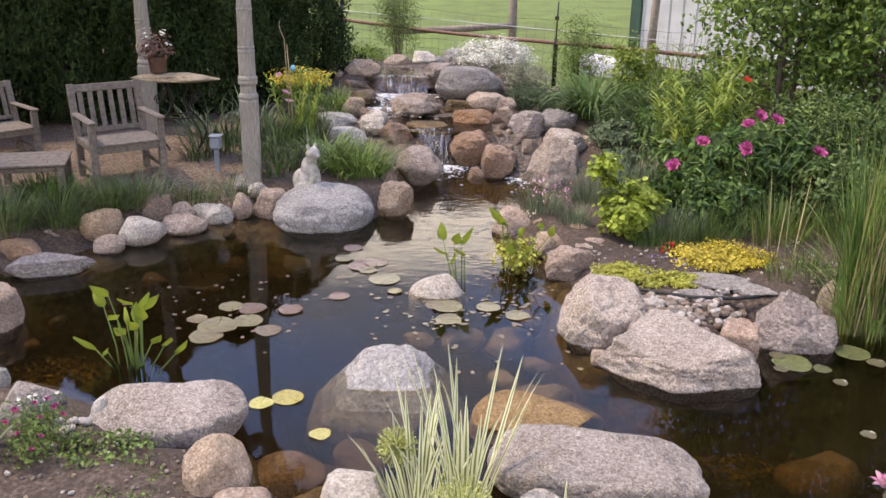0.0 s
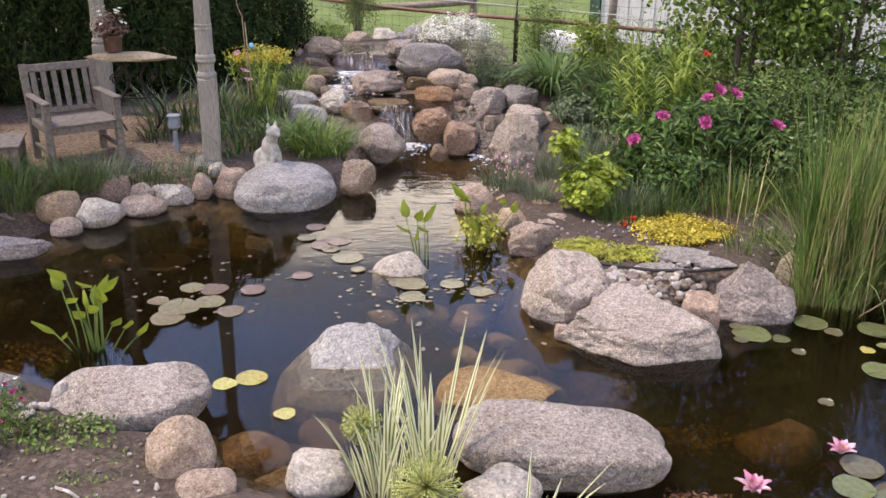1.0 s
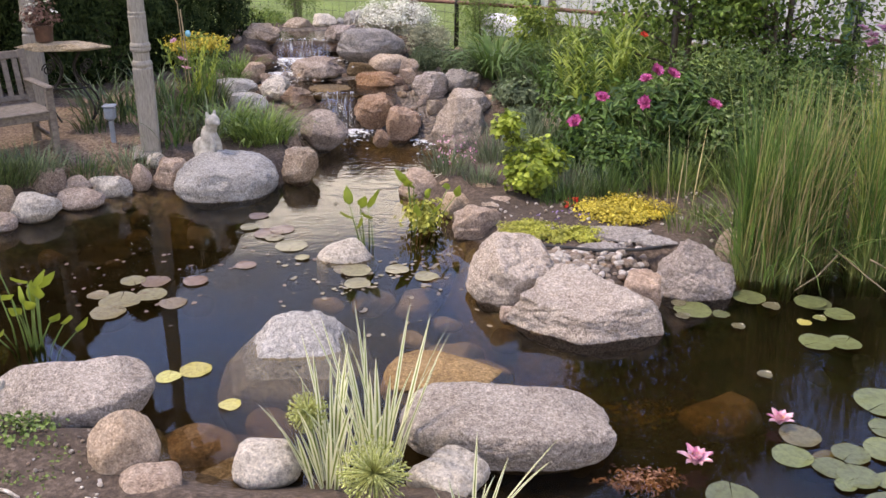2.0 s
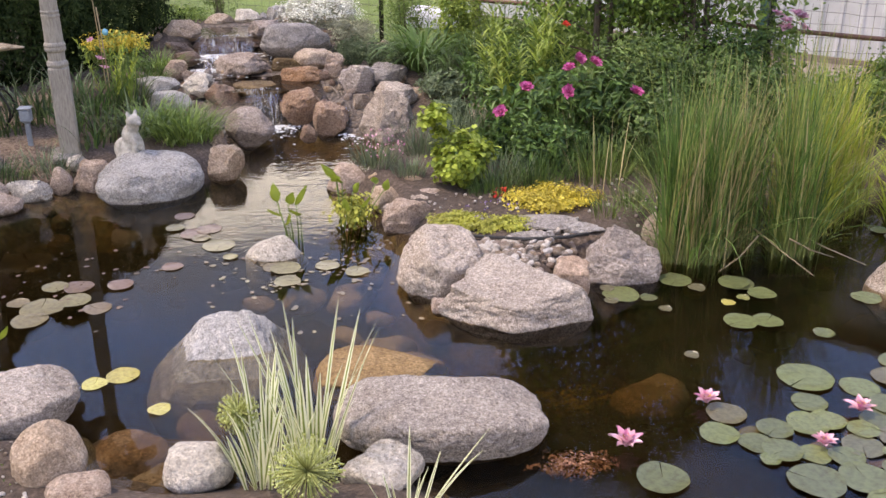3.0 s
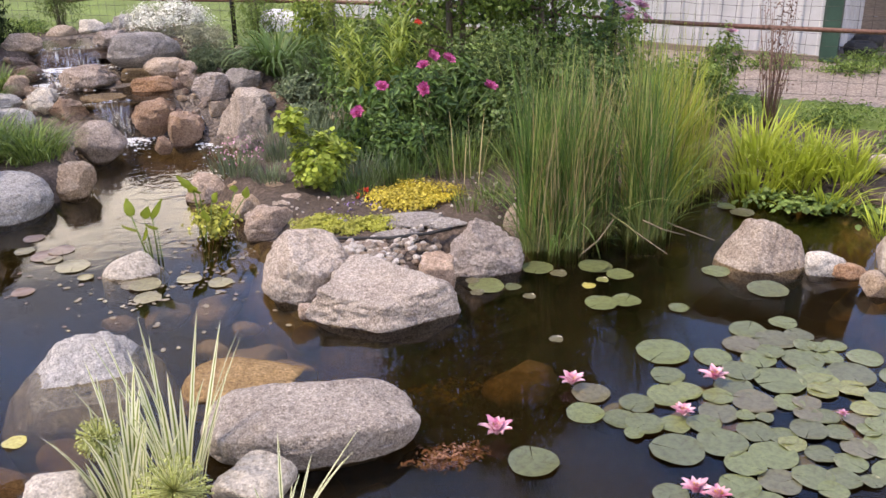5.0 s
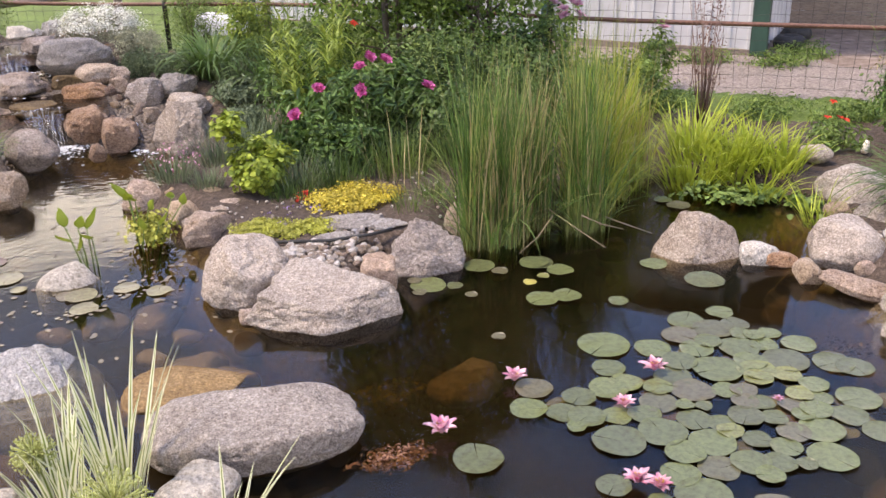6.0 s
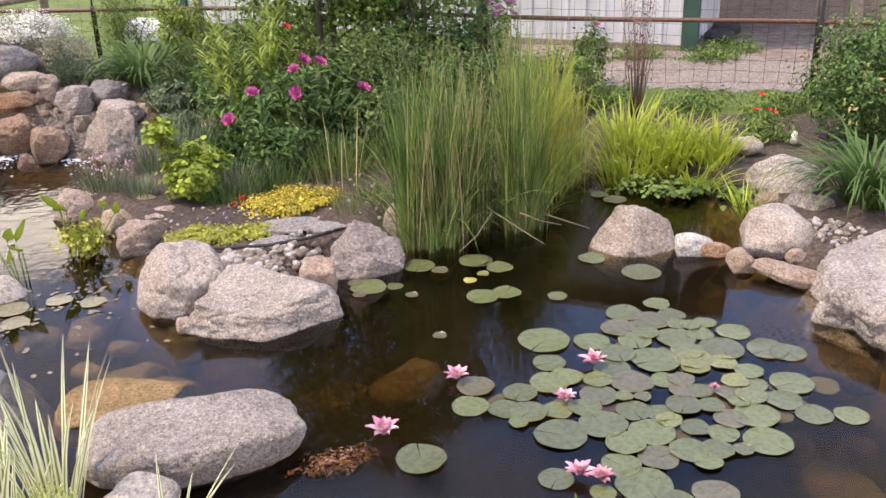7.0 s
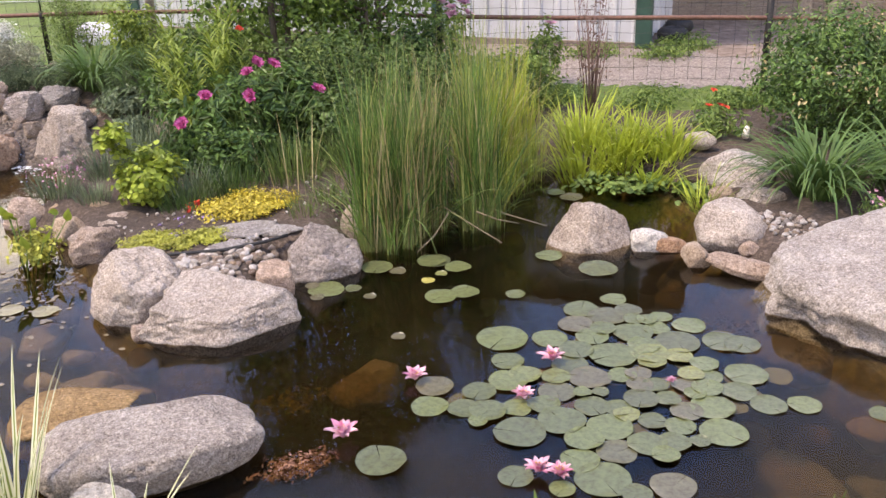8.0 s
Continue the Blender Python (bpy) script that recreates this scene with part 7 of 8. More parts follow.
def build_arrowheads():
    for cx, cy, leaves, label, seed in (
            (-1.6, 4.38, [(-0.1, 0, 0.46), (-0.15, 0.05, 0.38), (-0.05, -0.05, 0.36), (0.02, 0, 0.42), (0.05, -0.05, 0.3), (0.0, 0.06, 0.28), (0.1, 0, 0.2), (0.16, 0.02, 0.18), (0.22, 0, 0.14), (-0.2, 0, 0.16), (-0.18, 0.1, 0.1), (0.03, 0.08, 0.35), (-0.02, 0.0, 0.3), (0.04, 0.03, 0.38), (-0.04, 0.02, 0.24), (0.06, 0.0, 0.33)],
             "young arrowhead plant with bright green leaves in the water", 3),
            (0.12, 5.62, [(-0.12, 0, 0.36), (-0.05, 0.05, 0.32), (0.0, 0, 0.33), (-0.1, -0.04, 0.28), (0.02, 0.03, 0.25), (-0.06, 0, 0.2)], "small arrowhead plant with bright green leaves in the water", 4),
            (0.45, 5.9, [(-0.06, 0, 0.4), (-0.02, 0.03, 0.36), (-0.05, 0.05, 0.36), (0.05, 0, 0.3), (0.22, 0.05, 0.36), (0.26, 0, 0.3), (0.1, -0.1, 0.22), (0.0, -0.1, 0.2)], "arrowhead plant with yellow green leaves at the bank", 5)):
        ob = thing("arrowhead_plant", pose(cx, cy, -0.06), label, "water plant", "arrowheads")
        rng = np.random.default_rng(seed)
        for x, y, z in leaves:
            tip = Vector((x, y, z))
            b = Vector((x * 0.25 + rng.normal() * 0.02, y * 0.25, -0.15))
            part("stalk", tubes("stalk", [([b, b.lerp(tip, 0.55) + Vector((-x * 0.12, 0, 0.02)), tip], [0.006, 0.005, 0.003], 5)], GRASSM), ob)
            v, f = lance_leaf(rng.uniform(0.09, 0.15), rng.uniform(0.045, 0.07))
            part("leaf", mesh_from("leaf", v, f, CHART), ob, "bright green pointed leaf", pose(x, y, z - 0.01, rng.uniform(0, 75), rng.uniform(-35, 35) + x * 150, rng.uniform(-60, 60)))
    ob = thing("creeping_jenny", pose(0.5, 5.95, 0.0), "yellow green creeping plant over the water's edge", "water plant")
    part("leaves", crown("leaves", SEDUM, (0, 0, 0.09), (0.17, 0.15, 0.12), 44, 14, 0.034, 0.7, 590, 0.2, 0.05), ob)


build_arrowheads()


def build_striped_iris():
    for k, (x, y, n, L) in enumerate(((-0.08, 3.12, 30, 0.52), (0.1, 3.2, 34, 0.62))):
        ob = thing("striped_iris", pose(x, y, 0.0), "variegated iris with cream striped sword leaves", "plant", "striped irises")
        for i in range(n):
            rng = np.random.default_rng(6000 + 100 * k + i)
            ang, rad = rng.uniform(0, 6.28), math.sqrt(rng.uniform(0, 1))
            v, f, uv = blades(np.array([[0.1 * rad * math.cos(ang), 0.09 * rad * math.sin(ang), 0.0]]), np.array([ang + rng.normal(0, 0.5)]), np.array([0.02 + 0.55 * rad * rng.uniform(0.3, 1)]), np.array([rng.uniform(0, 0.45)]), np.array([L * rng.uniform(0.5, 1.1)]), np.array([rng.uniform(0.016, 0.031)]), 7, 0.4)
            part("leaf", mesh_from("leaf", v, f, VARIEG, uv), ob)
    ob = thing("striped_iris", pose(0.42, 2.72, 0.0), "small variegated iris with cream striped leaves", "plant", "striped irises")
    part("leaves", tuft("leaves", 12, 0.05, 0.05, VARIEG, 0.4, 0.016, (0.1, 0.75), (0.0, 0.4), 610, 6), ob)
    for x, y, z, r, L in ((-0.17, 3.19, 0.28, 0.082, 0), (0.08, 2.78, 0.27, 0.13, 0)):
        ob = thing("allium", pose(x, y, 0.0), "round green allium seed head on a stalk", "flower", "alliums")
        part("stalk", tubes("stalk", [([(0, 0, -0.05), (0.005, 0, z * 0.6), (0, 0, z)], 0.006, 6)], GRASSM), ob)
        rng = np.random.default_rng(int(1000 * r))
        lines = []
        for _ in range(330):
            u = rng.normal(size=3)
            u /= np.linalg.norm(u)
            q = u * r * rng.uniform(0.75, 1.0)
            lines.append(([(0, 0, z), (q[0], q[1], z + q[2])], [0.0012, 0.0012], 3))
            q2 = q * 1.07
            lines.append(([(q[0], q[1], z + q[2]), (q2[0], q2[1], z + q2[2])], [0.005, 0.002], 4))
        tagged(part("head", tubes("head", lines, ALLIUM), ob, "ball of fine green flower stalks"), kind="stuff")


build_striped_iris()


def build_near_blades():
    """Young iris blades that rise at the near shore."""
    for x, y, n, L, seed in ((1.75, 2.16, 2, 0.20, 620), (2.47, 1.72, 2, 0.20, 621), (2.61, 1.64, 3, 0.22, 622)):
        ob = thing("young_iris", pose(x, y, 0.0), "few fresh green iris blades rising from the water", "plant", "young irises")
        single_leaves(ob, n, 0.02, GRASSM, L, 0.022, (0.02, 0.15), (0.0, 0.3), seed, 6)


build_near_blades()


# ---- water lilies ----
def pad_mesh(seed):
    rng = np.random.default_rng(seed)
    n = 30
    v = [(0, 0, 0.003)]
    gap = rng.uniform(0.006, 0.035)
    for ring, rr in ((1, 0.5), (2, 0.86), (3, 1.0)):
        for i in range(n + 1):
            t = gap + (2 * math.pi - 2 * gap) * i / n
            w = 1 + 0.025 * math.sin(3 * t + seed) + 0.012 * math.sin(9 * t)
            lift = 0.012 * (ring == 3) * (1 + math.sin(2 * t + seed)) + 0.008 * math.sin(5 * t + 2 * seed) * (ring >= 2)
            v.append((rr * w * math.cos(t), rr * w * math.sin(t), max(0.002, 0.004 + lift)))
    f = []
    for i in range(n):
        f.append((0, 1 + i, 2 + i))
        for ring in (0, 1):
            a = 1 + ring * (n + 1) + i
            b = a + n + 1
            f.append((a, b, b + 1, a + 1))
    return v, f


PAD_SHAPES = [pad_mesh(k) for k in range(6)]


def pads(ob, spots, mat, seed, z=0.0):
    meshes = [mesh_from("leaf_pad", v, f, mat) for v, f in PAD_SHAPES]
    for k, (x, y, r) in enumerate(spots):
        rng = np.random.default_rng(seed + k)
        m = pose(x, y, z + 0.001 + 0.0009 * (k % 9), 0, 0, rng.uniform(0, 360)) @ Matrix.Diagonal((r, r, 0.22, 1))
        part("leaf_pad", meshes[k % 6], ob, at=m)


def lily_flower(ob, x, y, r, seed, mat=LILYF):
    fl = part("flower", bloom("flower", mat, r * 1.1, 30, seed, 1.12, 0.4, 3), ob, "pink water lily flower", pose(x, y, 0.012, 0, 0, seed * 40))
    part("stamen_tuft", bloom("stamen_tuft", YELF, r * 0.36, 30, seed + 3, 1.0, 0.2, 2), fl, "yellow stamens", pose(0, 0, r * 0.4))


def build_lilies():
    ob = thing("water_lily", Matrix(), "water lily with many round green floating pads and pink flowers", "water lily")
    spots = [
            (3.18, 3.57, 0.071), (2.96, 3.56, 0.097), (3.16, 3.42, 0.074), (3.02, 3.42, 0.100), (2.83, 3.43, 0.092), (2.82, 3.28, 0.084),
            (2.92, 3.32, 0.068), (3.12, 3.32, 0.058), (3.17, 3.28, 0.053), (3.26, 3.27, 0.058), (3.15, 3.18, 0.068), (3.02, 3.21, 0.101),
            (3.31, 3.12, 0.085), (3.14, 3.01, 0.111), (2.98, 3.07, 0.082), (2.95, 2.99, 0.092), (2.79, 3.07, 0.118), (2.67, 3.21, 0.087),
            (2.63, 3.38, 0.090), (2.56, 3.10, 0.090), (2.57, 2.96, 0.098), (2.71, 2.90, 0.067), (2.78, 2.87, 0.062), (2.91, 2.93, 0.069),
            (3.05, 2.90, 0.070), (3.10, 2.78, 0.068), (2.98, 2.74, 0.062), (3.04, 2.68, 0.061),
    ]
    spots += [
            (3.20, 2.61, 0.098), (3.33, 2.90, 0.098), (3.39, 2.83, 0.087), (2.89, 2.68, 0.060), (2.78, 2.75, 0.060), (2.72, 2.79, 0.061),
            (2.96, 2.61, 0.071), (2.88, 2.60, 0.050), (3.06, 2.52, 0.080), (3.09, 2.37, 0.079), (3.22, 2.29, 0.072), (2.87, 2.48, 0.097),
            (2.75, 2.51, 0.072), (2.75, 2.63, 0.059), (2.65, 2.69, 0.079), (2.53, 2.83, 0.039), (2.46, 2.87, 0.042), (2.52, 2.69, 0.063),
            (2.43, 2.76, 0.078), (2.37, 2.94, 0.086), (2.26, 2.88, 0.074), (2.44, 3.05, 0.068), (2.33, 3.14, 0.078), (2.23, 3.13, 0.092),
            (2.07, 3.12, 0.078), (2.02, 2.96, 0.083), (1.94, 3.04, 0.073), (2.14, 2.92, 0.069),
    ]
    spots += [
            (1.82, 3.13, 0.084), (1.92, 3.27, 0.088), (2.33, 3.29, 0.080), (2.43, 3.50, 0.130), (2.05, 2.75, 0.112), (2.25, 2.73, 0.105),
            (2.25, 2.57, 0.083), (2.40, 2.59, 0.098), (2.58, 2.53, 0.062), (2.52, 2.63, 0.057), (2.65, 2.44, 0.066), (2.77, 2.31, 0.101),
            (2.45, 2.41, 0.082), (2.55, 2.36, 0.068), (2.64, 2.31, 0.043), (2.46, 2.31, 0.058), (2.31, 2.43, 0.083), (2.15, 2.46, 0.080),
            (2.15, 2.31, 0.112), (2.35, 2.14, 0.089), (1.87, 2.50, 0.070), (1.98, 2.34, 0.051), (1.46, 2.87, 0.104), (2.20, 2.17, 0.059),
            (1.94, 2.91, 0.043), (3.44, 2.07, 0.057),
    ]
    pads(ob, spots, PAD, 10)
    rng = np.random.default_rng(77)
    sunk = thing("water_lily", Matrix(), "small brownish lily pads just under the surface", "water lily")
    low = []
    for _ in range(46):
        a, q = rng.uniform(0, 6.28), math.sqrt(rng.uniform(0, 1))
        low.append((2.72 + 0.72 * q * math.cos(a) - 0.25 * q * math.sin(a), 2.9 + 0.5 * q * math.sin(a), rng.uniform(0.035, 0.08)))
    pads(sunk, low, PADO, 900, -0.022)
    lily_flower(ob, 1.389, 3.090, 0.079, 1)
    lily_flower(ob, 1.863, 3.355, 0.066, 2)
    lily_flower(ob, 2.205, 2.959, 0.057, 3)
    lily_flower(ob, 2.503, 3.172, 0.071, 4)
    lily_flower(ob, 1.956, 2.469, 0.064, 5)
    lily_flower(ob, 2.013, 2.405, 0.063, 6)
    lily_flower(ob, 2.847, 2.726, 0.03, 7, PINKP)
    ob = thing("water_lily", Matrix(), "few round green lily pads near the reeds", "water lily")
    pads(ob, [
            (1.89, 4.54, 0.104), (2.27, 4.67, 0.094), (2.35, 4.55, 0.050), (2.59, 4.58, 0.088), (2.68, 4.41, 0.079), (2.40, 4.10, 0.091),
            (2.54, 4.08, 0.081), (2.76, 3.90, 0.054), (2.06, 4.31, 0.037), (2.03, 4.47, 0.048), (1.81, 4.47, 0.041), (1.84, 4.63, 0.042),
            (1.99, 3.80, 0.037), (3.23, 4.26, 0.081), (3.36, 3.94, 0.113), (2.76, 3.91, 0.051), (3.96, 5.05, 0.082), (3.93, 5.19, 0.063), (2.61, 4.57, 0.097), (2.55, 4.38, 0.037),
    ], PAD, 130)
    ob = thing("water_lily", Matrix(), "brownish old lily pads afloat", "water lily")
    pads(ob, [
            (-0.99, 4.85, 0.076), (-1.29, 4.90, 0.115), (-1.13, 4.97, 0.088), (-1.32, 4.75, 0.095), (-1.43, 4.98, 0.060), (-1.14, 5.15, 0.084),
            (-1.27, 5.17, 0.073),
    ], PADO, 70)
    ob = thing("water_lily", Matrix(), "thin scattered brown lily pads afloat", "water lily")
    pads(ob, [
            (-0.64, 5.37, 0.064), (-0.38, 5.67, 0.103), (-0.64, 6.26, 0.069), (-0.55, 5.90, 0.090), (-0.46, 5.97, 0.083), (-0.68, 6.03, 0.063),
            (-0.30, 5.46, 0.046), (-0.91, 5.14, 0.073), (0.03, 5.22, 0.092), (-0.04, 5.26, 0.067), (0.04, 5.04, 0.078), (0.28, 5.23, 0.074),
            (0.45, 5.11, 0.072), (-0.50, 5.82, 0.061),
    ], PADO, 140)
    ob = thing("water_lily", Matrix(), "few yellow green lily pads afloat", "water lily")
    pads(ob, [
            (-0.87, 4.01, 0.059), (-0.75, 4.07, 0.077), (-0.55, 3.73, 0.050), (2.44, 4.33, 0.04),
    ], PADY, 30)


build_lilies()


# ---- near bank on the left, pebbles, cobbles ----
def build_near_bank():
    ob = plant("creeping_plant", -1.42, 3.42, "low creeping plant with small green leaves", "ground cover")
    part("leaves", crown("leaves", GRASS, (0, 0, 0.03), (0.26, 0.16, 0.06), 48, 14, 0.024, 0.6, 701, 0.14, 0.05), ob)
    ob = plant("creeping_plant", -1.2, 3.15, "sparse creeping plant on bare soil", "ground cover")
    part("leaves", crown("leaves", GRASS, (0, 0, 0.01), (0.2, 0.22, 0.03), 20, 9, 0.018, 0.6, 702, 0.12, 0.05), ob)
    ob = plant("burgundy_flowers", -1.72, 3.42, "sprawling plant with small burgundy flower heads", "flowers")
    part("leaves", crown("leaves", GRASS, (0, 0, 0.1), (0.14, 0.18, 0.12), 50, 12, 0.03, 0.3, 703, 0.2, 0.05), ob)
    heads(ob, [(-0.05, 0.0, 0.2), (0.02, 0.03, 0.22), (0.06, -0.02, 0.18), (-0.08, 0.05, 0.17), (0.1, 0.05, 0.2), (0.0, -0.1, 0.15), (0.06, -0.14, 0.1), (0.12, -0.02, 0.23), (-0.02, -0.06, 0.24), (0.04, 0.1, 0.2), (0.09, -0.1, 0.14), (0.13, 0.03, 0.17), (-0.06, -0.08, 0.19)], BURGUNDY, 0.017, "small burgundy flower head", 16, 0.9, 9)
    ob = plant("white_flower_plant", -1.78, 3.62, "low plant with small white flower heads", "flowers")
    part("leaves", crown("leaves", BLUEG, (0, 0, 0.06), (0.12, 0.08, 0.07), 26, 10, 0.03, 0.3, 706, 0.2, 0.05), ob)
    heads(ob, [(0.1 * math.cos(2.4 * k) * (k / 9) ** 0.5, 0.07 * math.sin(2.4 * k) * (k / 9) ** 0.5, 0.13 + 0.015 * (k % 3)) for k in range(9)], WHITEF, 0.014, "small white flower head", 10, 0.5, 23)
    ob = plant("grey_leaf_plant", -1.98, 3.4, "low grey green leafy plant", "plant")
    part("leaves", tuft("leaves", 60, 0.1, 0.1, BLUEG, 0.2, 0.02, (0.1, 0.8), (0.1, 0.8), 704), ob)
    stick = thing("white_stick", pose(-1.28, 3.02, on_ground(-1.28, 3.02) + 0.012, 90, 0, 60), "short bleached stick on the soil", "stick")
    part("stick", tubes("stick", [([(0, 0, -0.06), (0.005, 0, 0.0), (-0.004, 0.0, 0.07)], [0.006, 0.008, 0.005], 6)], WHITE), stick)
    # pebbles between the boulders
    stones = [rock_mesh("pebble", 1, 0.8, 0.62, m, 800 + k, 2.2, 2) for k, m in enumerate((PEBBLE, PEBBLE, TAN, PINKG, PINK, PEBBLE))]
    rng = np.random.default_rng(9)

    def scatter(bed, count, fx, fy, lo, hi, zz=None):
        for k in range(count):
            u, w = rng.uniform(0, 1), rng.uniform(0, 1)
            x, y = fx(u, w), fy(u, w)
            r = rng.uniform(lo, hi)
            z = (on_ground(x, y) if zz is None else zz(x, y)) + r * 0.45
            part("pebble", stones[int(rng.integers(0, 6))], bed, at=pose(x, y, z, rng.uniform(-25, 25), rng.uniform(-25, 25), rng.uniform(0, 360)) @ Matrix.Diagonal((r, r, r, 1)))
    bed = thing("pebble_bed", Matrix(), "loose white and pink pebbles between the boulders", "pebbles")
    scatter(bed, 290, lambda u, w: 1.02 + 0.75 * u, lambda u, w: 4.6 + 0.12 * u + 0.46 * w, 0.014, 0.033)
    bed = thing("pebble_bed", Matrix(), "small pale pebbles on the bank by the grey boulder", "pebbles")
    scatter(bed, 130, lambda u, w: 4.34 + 0.34 * u, lambda u, w: 3.42 + 0.42 * w - 0.05 * u, 0.008, 0.024)
    bed = thing("pebble_bed", Matrix(), "small pebbles scattered on bare soil", "pebbles")
    scatter(bed, 150, lambda u, w: -2.0 + 1.1 * u, lambda u, w: 2.6 + 1.0 * w - 0.1 * u, 0.005, 0.014)
    scatter(bed, 22, lambda u, w: -2.0 + 0.45 * u, lambda u, w: 3.5 + 0.25 * w, 0.014, 0.03)
    bed = thing("pebble_bed", Matrix(), "small pebbles on the planting bed soil", "pebbles")
    scatter(bed, 140, lambda u, w: 0.95 + 1.6 * u, lambda u, w: 5.3 + 0.8 * w, 0.006, 0.016)
    # flat slabs above the pebbles
    for x, y, z, a, b, t, s in ((1.64, 5.28, 0.175, 0.25, 0.13, -14, 41), (1.52, 5.1, 0.165, 0.16, 0.06, -8, 42), (1.86, 5.16, 0.165, 0.14, 0.06, -20, 43)):
        boulder(x, y, z, a, b, 0.028, t, SLATE, s, 3.4, label="flat grey brown slab stone on the bank", name="slab_stone", group="slabs")
    pipe = thing("pond_liner_edge", Matrix(), "black pond liner edge among the pebbles", "liner")
    part("edge", tubes("edge", [([(0.98, 5.2, 0.17), (1.2, 5.12, 0.175), (1.45, 5.03, 0.175), (1.7, 5.02, 0.175), (1.86, 5.06, 0.17)], 0.011, 6)], RUBBER), pipe)
    # cobbles on the shallow bed
    cob = [rock_mesh("submerged_stone", 1, 0.8, 0.6, m, 850 + k, 2.2, 3) for k, m in enumerate((ALGAE, ALGAE, TAN, GREYP, ALGAE, ORANGE))]
    made = 0
    for _ in range(4000):
        x, y = rng.uniform(-2.9, 4.4), rng.uniform(1.6, 8.2)
        d = float(shore_distance(np.array([x]), np.array([y]))[0])
        if not -0.75 < d < -0.06 or made >= 230:
            continue
        r = rng.uniform(0.04, 0.14)
        z = on_ground(x, y) + r * 0.15
        if z + r * 0.65 > -0.02:
            continue
        k = int(rng.integers(0, 6))
        thing("submerged_stone", pose(x, y, z, 0, 0, rng.uniform(0, 360)) @ Matrix.Diagonal((r, r, r, 1)), "brown algae covered stone under water", "stone", "submerged stones", cob[k])
        made += 1
    for x, y, z, r, m, label in ((2.35, 3.75, -0.5, 0.14, ALGAE, "mossy stone under water"), (3.15, 2.22, -0.4, 0.2, DARK, "large grey stone under water"), (1.875, 3.96, -0.34, 0.18, ORANGE, "large orange stone with algae under water"), (1.2, 2.55, -0.42, 0.16, PINKG, "pale stone under water"), (3.62, 2.25, -0.24, 0.08, RUST, "small red brown stone under water"), (3.42, 1.98, -0.38, 0.13, DARK, "grey brown stone under water"), (3.77, 2.86, -0.2, 0.2, ALGAE, "brown stone under water"),
                                 (3.5, 2.45, -0.4, 0.12, ALGAE, "mossy stone under water"),
                                 (-0.55, 3.35, -0.16, 0.14, BROWN, "brown stone under water"), (-0.5, 3.7, -0.3, 0.2, ALGAE, "brown stone under water"), (1.0, 2.4, -0.42, 0.14, ALGAE, "mossy stone under water"),
                                 (0.12, 5.17, -0.19, 0.13, PINKG, "pale rounded stone under the clear water"), (0.41, 5.12, -0.19, 0.15, PINK, "pale rounded stone under the clear water"), (0.55, 4.80, -0.17, 0.07, TAN, "pale rounded stone under the clear water"), (0.55, 4.43, -0.19, 0.14, BROWN, "pale rounded stone under the clear water"), (-0.13, 5.13, -0.18, 0.08, PINK, "pale rounded stone under the clear water"), (0.68, 4.22, -0.18, 0.11, BROWN, "pale rounded stone under the clear water"), (0.34, 4.62, -0.18, 0.08, TAN, "pale rounded stone under the clear water"), (-0.70, 3.60, -0.16, 0.16, RUST, "reddish stone under the shallow water"), (-0.37, 3.88, -0.24, 0.14, BROWN, "brown stone under the shallow water")):
        boulder(x, y, z, r * 1.25, r, r * 0.6, RNG.uniform(0, 360), m, int(1000 * (x + 5)), 2.3, label=label, name="submerged_stone")
    # strands of algae over the stones in the deep middle of the pond
    for x, y, z, rx, ry, s in ((1.86, 3.97, -0.42, 0.36, 0.28, 761), (1.45, 4.05, -0.36, 0.3, 0.16, 762), (2.35, 3.75, -0.46, 0.2, 0.16, 763), (3.75, 3.05, -0.2, 0.2, 0.3, 764), (-2.2, 4.7, -0.24, 0.35, 0.3, 765)):
        ob = thing("pond_algae", pose(x, y, z), "fuzzy orange brown algae on stones under water", "algae", "pond algae")
        part("leaves", crown("leaves", MOSS, (0, 0, 0), (rx, ry, 0.07), 90, 14, 0.026, 0.7, s, 0.16, 0.03, 0.0, 0.8), ob)
    # small stones that fill the gaps of the falls
    fill = [rock_mesh("stone", 1, 0.8, 0.7, m, 950 + k, 2.2 if k % 2 else 2.6, 3) for k, m in enumerate((TAN, PINK, BROWN, WET, GREYP, WET, RUST, TAN))]
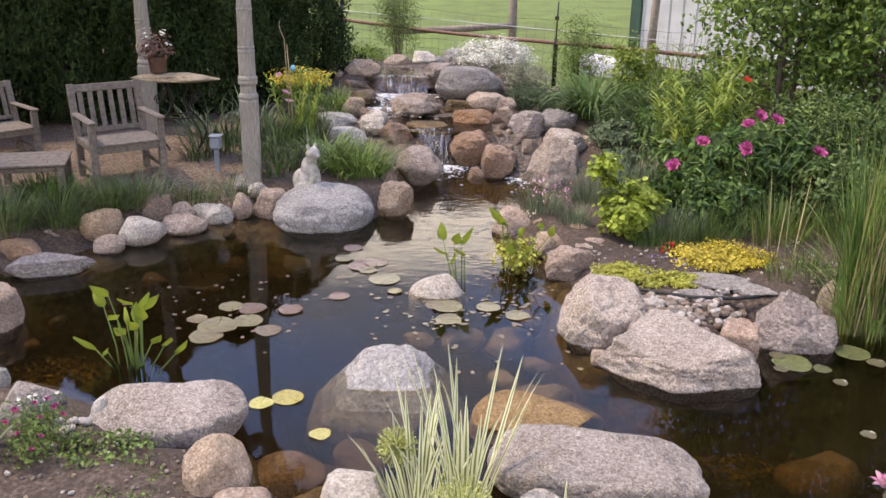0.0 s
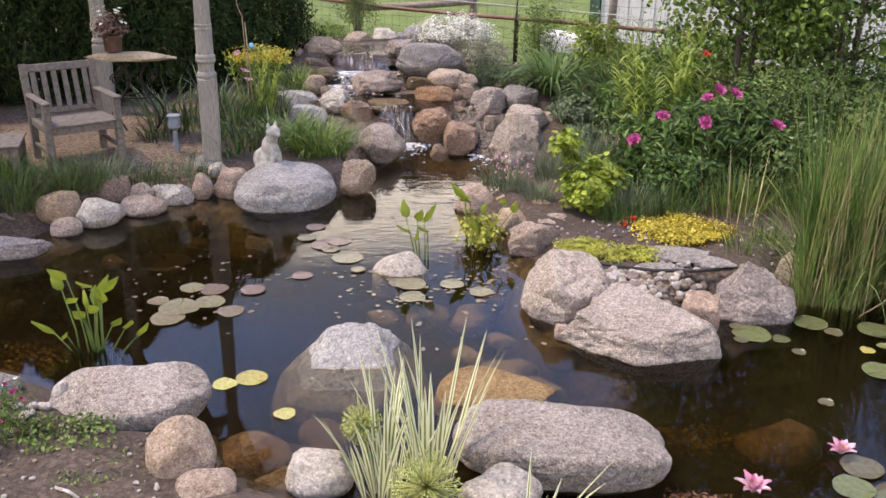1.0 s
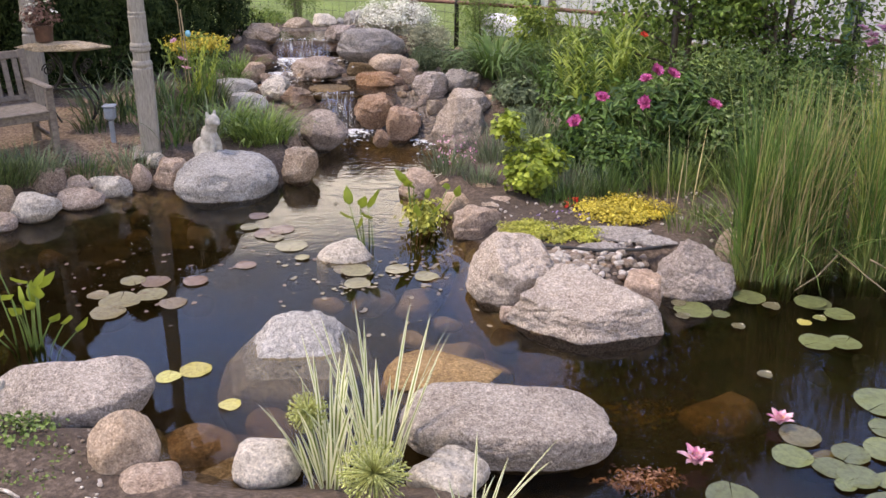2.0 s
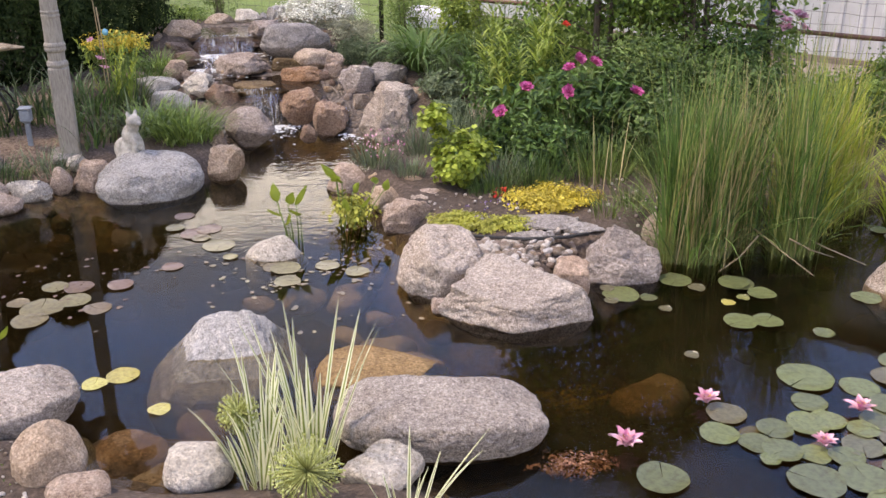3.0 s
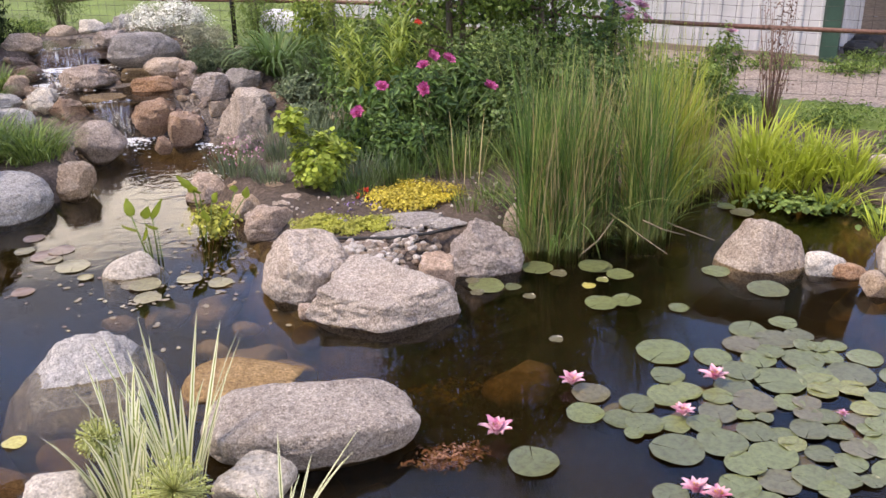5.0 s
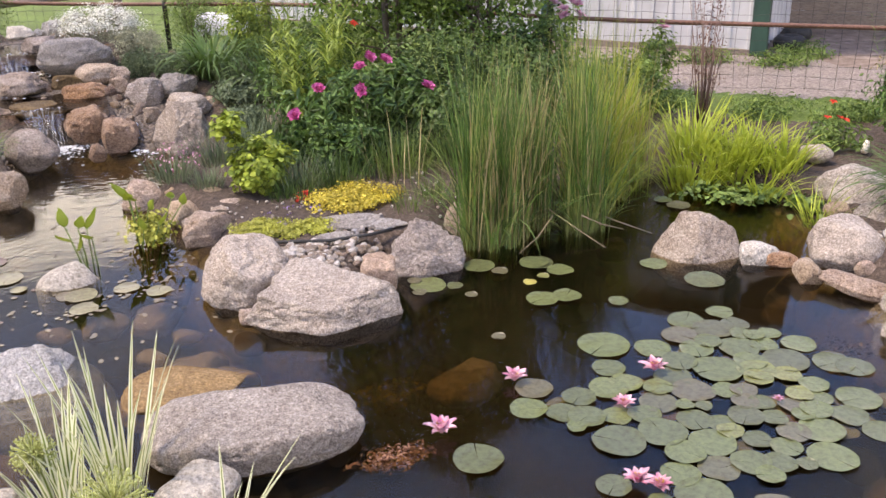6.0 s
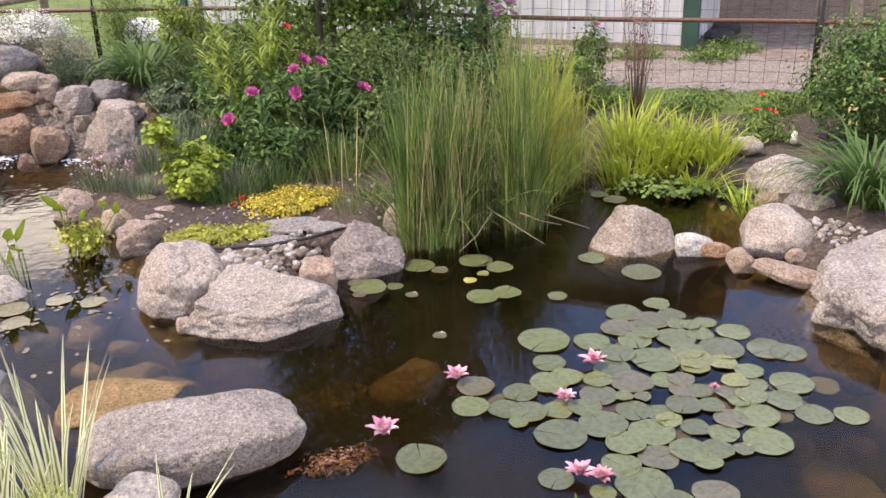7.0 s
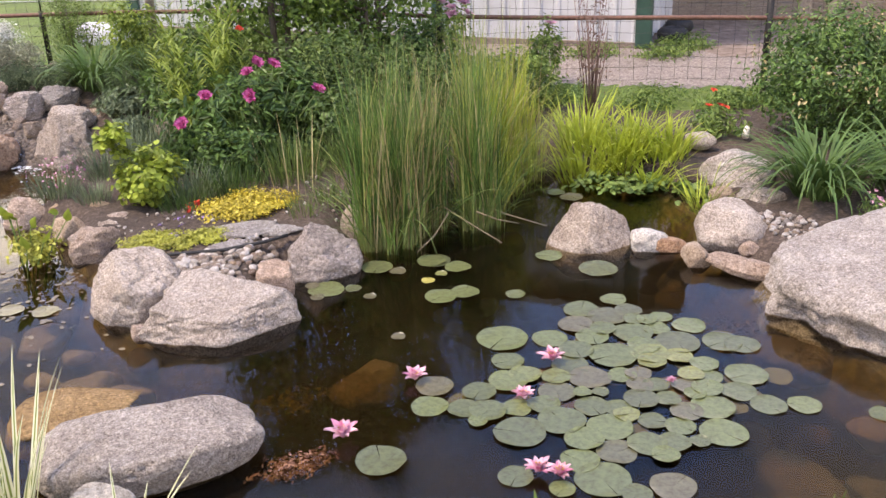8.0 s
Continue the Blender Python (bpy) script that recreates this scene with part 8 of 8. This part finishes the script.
    for k in range(220):
        y = rng.uniform(8.35, 10.9)
        x = rng.uniform(-1.25, 1.35)
        if (abs(x + 0.1) < 0.28 and y < 9.1) or (abs(x + 0.45) < 0.42 and y > 9.5) or float(shore_distance(np.array([x]), np.array([y]))[0]) < 0.02:
            continue
        r = rng.uniform(0.025, 0.06)
        thing("stone", pose(x, y, on_ground(x, y) + r * 0.3, rng.uniform(-20, 20), rng.uniform(-20, 20), rng.uniform(0, 360)) @ Matrix.Diagonal((r, r, r, 1)), "small rounded fieldstone among the stones of the falls", "stone", "fill stones", fill[k % 8])
    ob = plant("pink_flowers", 5.1, 3.42, "small clump of pink and white flowers beside the boulder", "flowers")
    part("foliage", crown("foliage", GRASSM, (0, 0, 0.06), (0.13, 0.12, 0.08), 30, 12, 0.035, 0.4, 731, 0.2), ob)
    heads(ob, [(0.09 * math.cos(2.4 * k) * (k / 16) ** 0.5, 0.09 * math.sin(2.4 * k) * (k / 16) ** 0.5, 0.12 + 0.02 * (k % 3)) for k in range(16)], PINKP, 0.018, "small pink flower", 10, 0.5, 21)
    thing("white_stone", pose(5.75, 5.18, on_ground(5.75, 5.18) + 0.06, 0, 40, 20), "small bright white upright stone on the soil", "stone", data=rock_mesh("white_stone", 0.04, 0.03, 0.055, PEBBLE, 741, 2.3, 3))
    # fallen leaf bits afloat between the pads
    for cx, cy, sx, sy, n, mat, label in ((0.3, 5.3, 0.42, 0.4, 260, PADO, "brown leaf bits floating near the arrowheads"), (-1.2, 5.3, 0.5, 0.35, 60, PADO, "brown leaf bits floating by old lily pads")):
        v, f = [], []
        for _ in range(n):
            x, y = cx + rng.normal() * sx, cy + rng.normal() * sy
            if float(shore_distance(np.array([x]), np.array([y]))[0]) > -0.06:
                continue
            a, L = rng.uniform(0, 6.28), rng.uniform(0.006, 0.022)
            k = len(v)
            for i in range(7):
                t = a + 2 * math.pi * i / 7
                rr = L * (0.55 + 0.45 * abs(math.cos(t - a))) * rng.uniform(0.8, 1.1)
                v.append((x + rr * math.cos(t), y + rr * math.sin(t), 0.003 + 0.002 * rng.uniform()))
            f.append(tuple(range(k, k + 7)))
        thing("leaf_litter", Matrix(), label, "leaves", data=mesh_from("leaf_litter", v, f, mat, smooth=False), kind="stuff")
    ob = thing("water_weed", pose(1.16, 3.05, -0.01), "brown red floating water weed", "water plant")
    tagged(part("weed", crown("weed", WEED, (0, 0, -0.005), (0.17, 0.1, 0.025), 60, 12, 0.02, 0.5, 720, 0.12, 0.05, 0, 1.5), ob), kind="stuff")


build_near_bank()
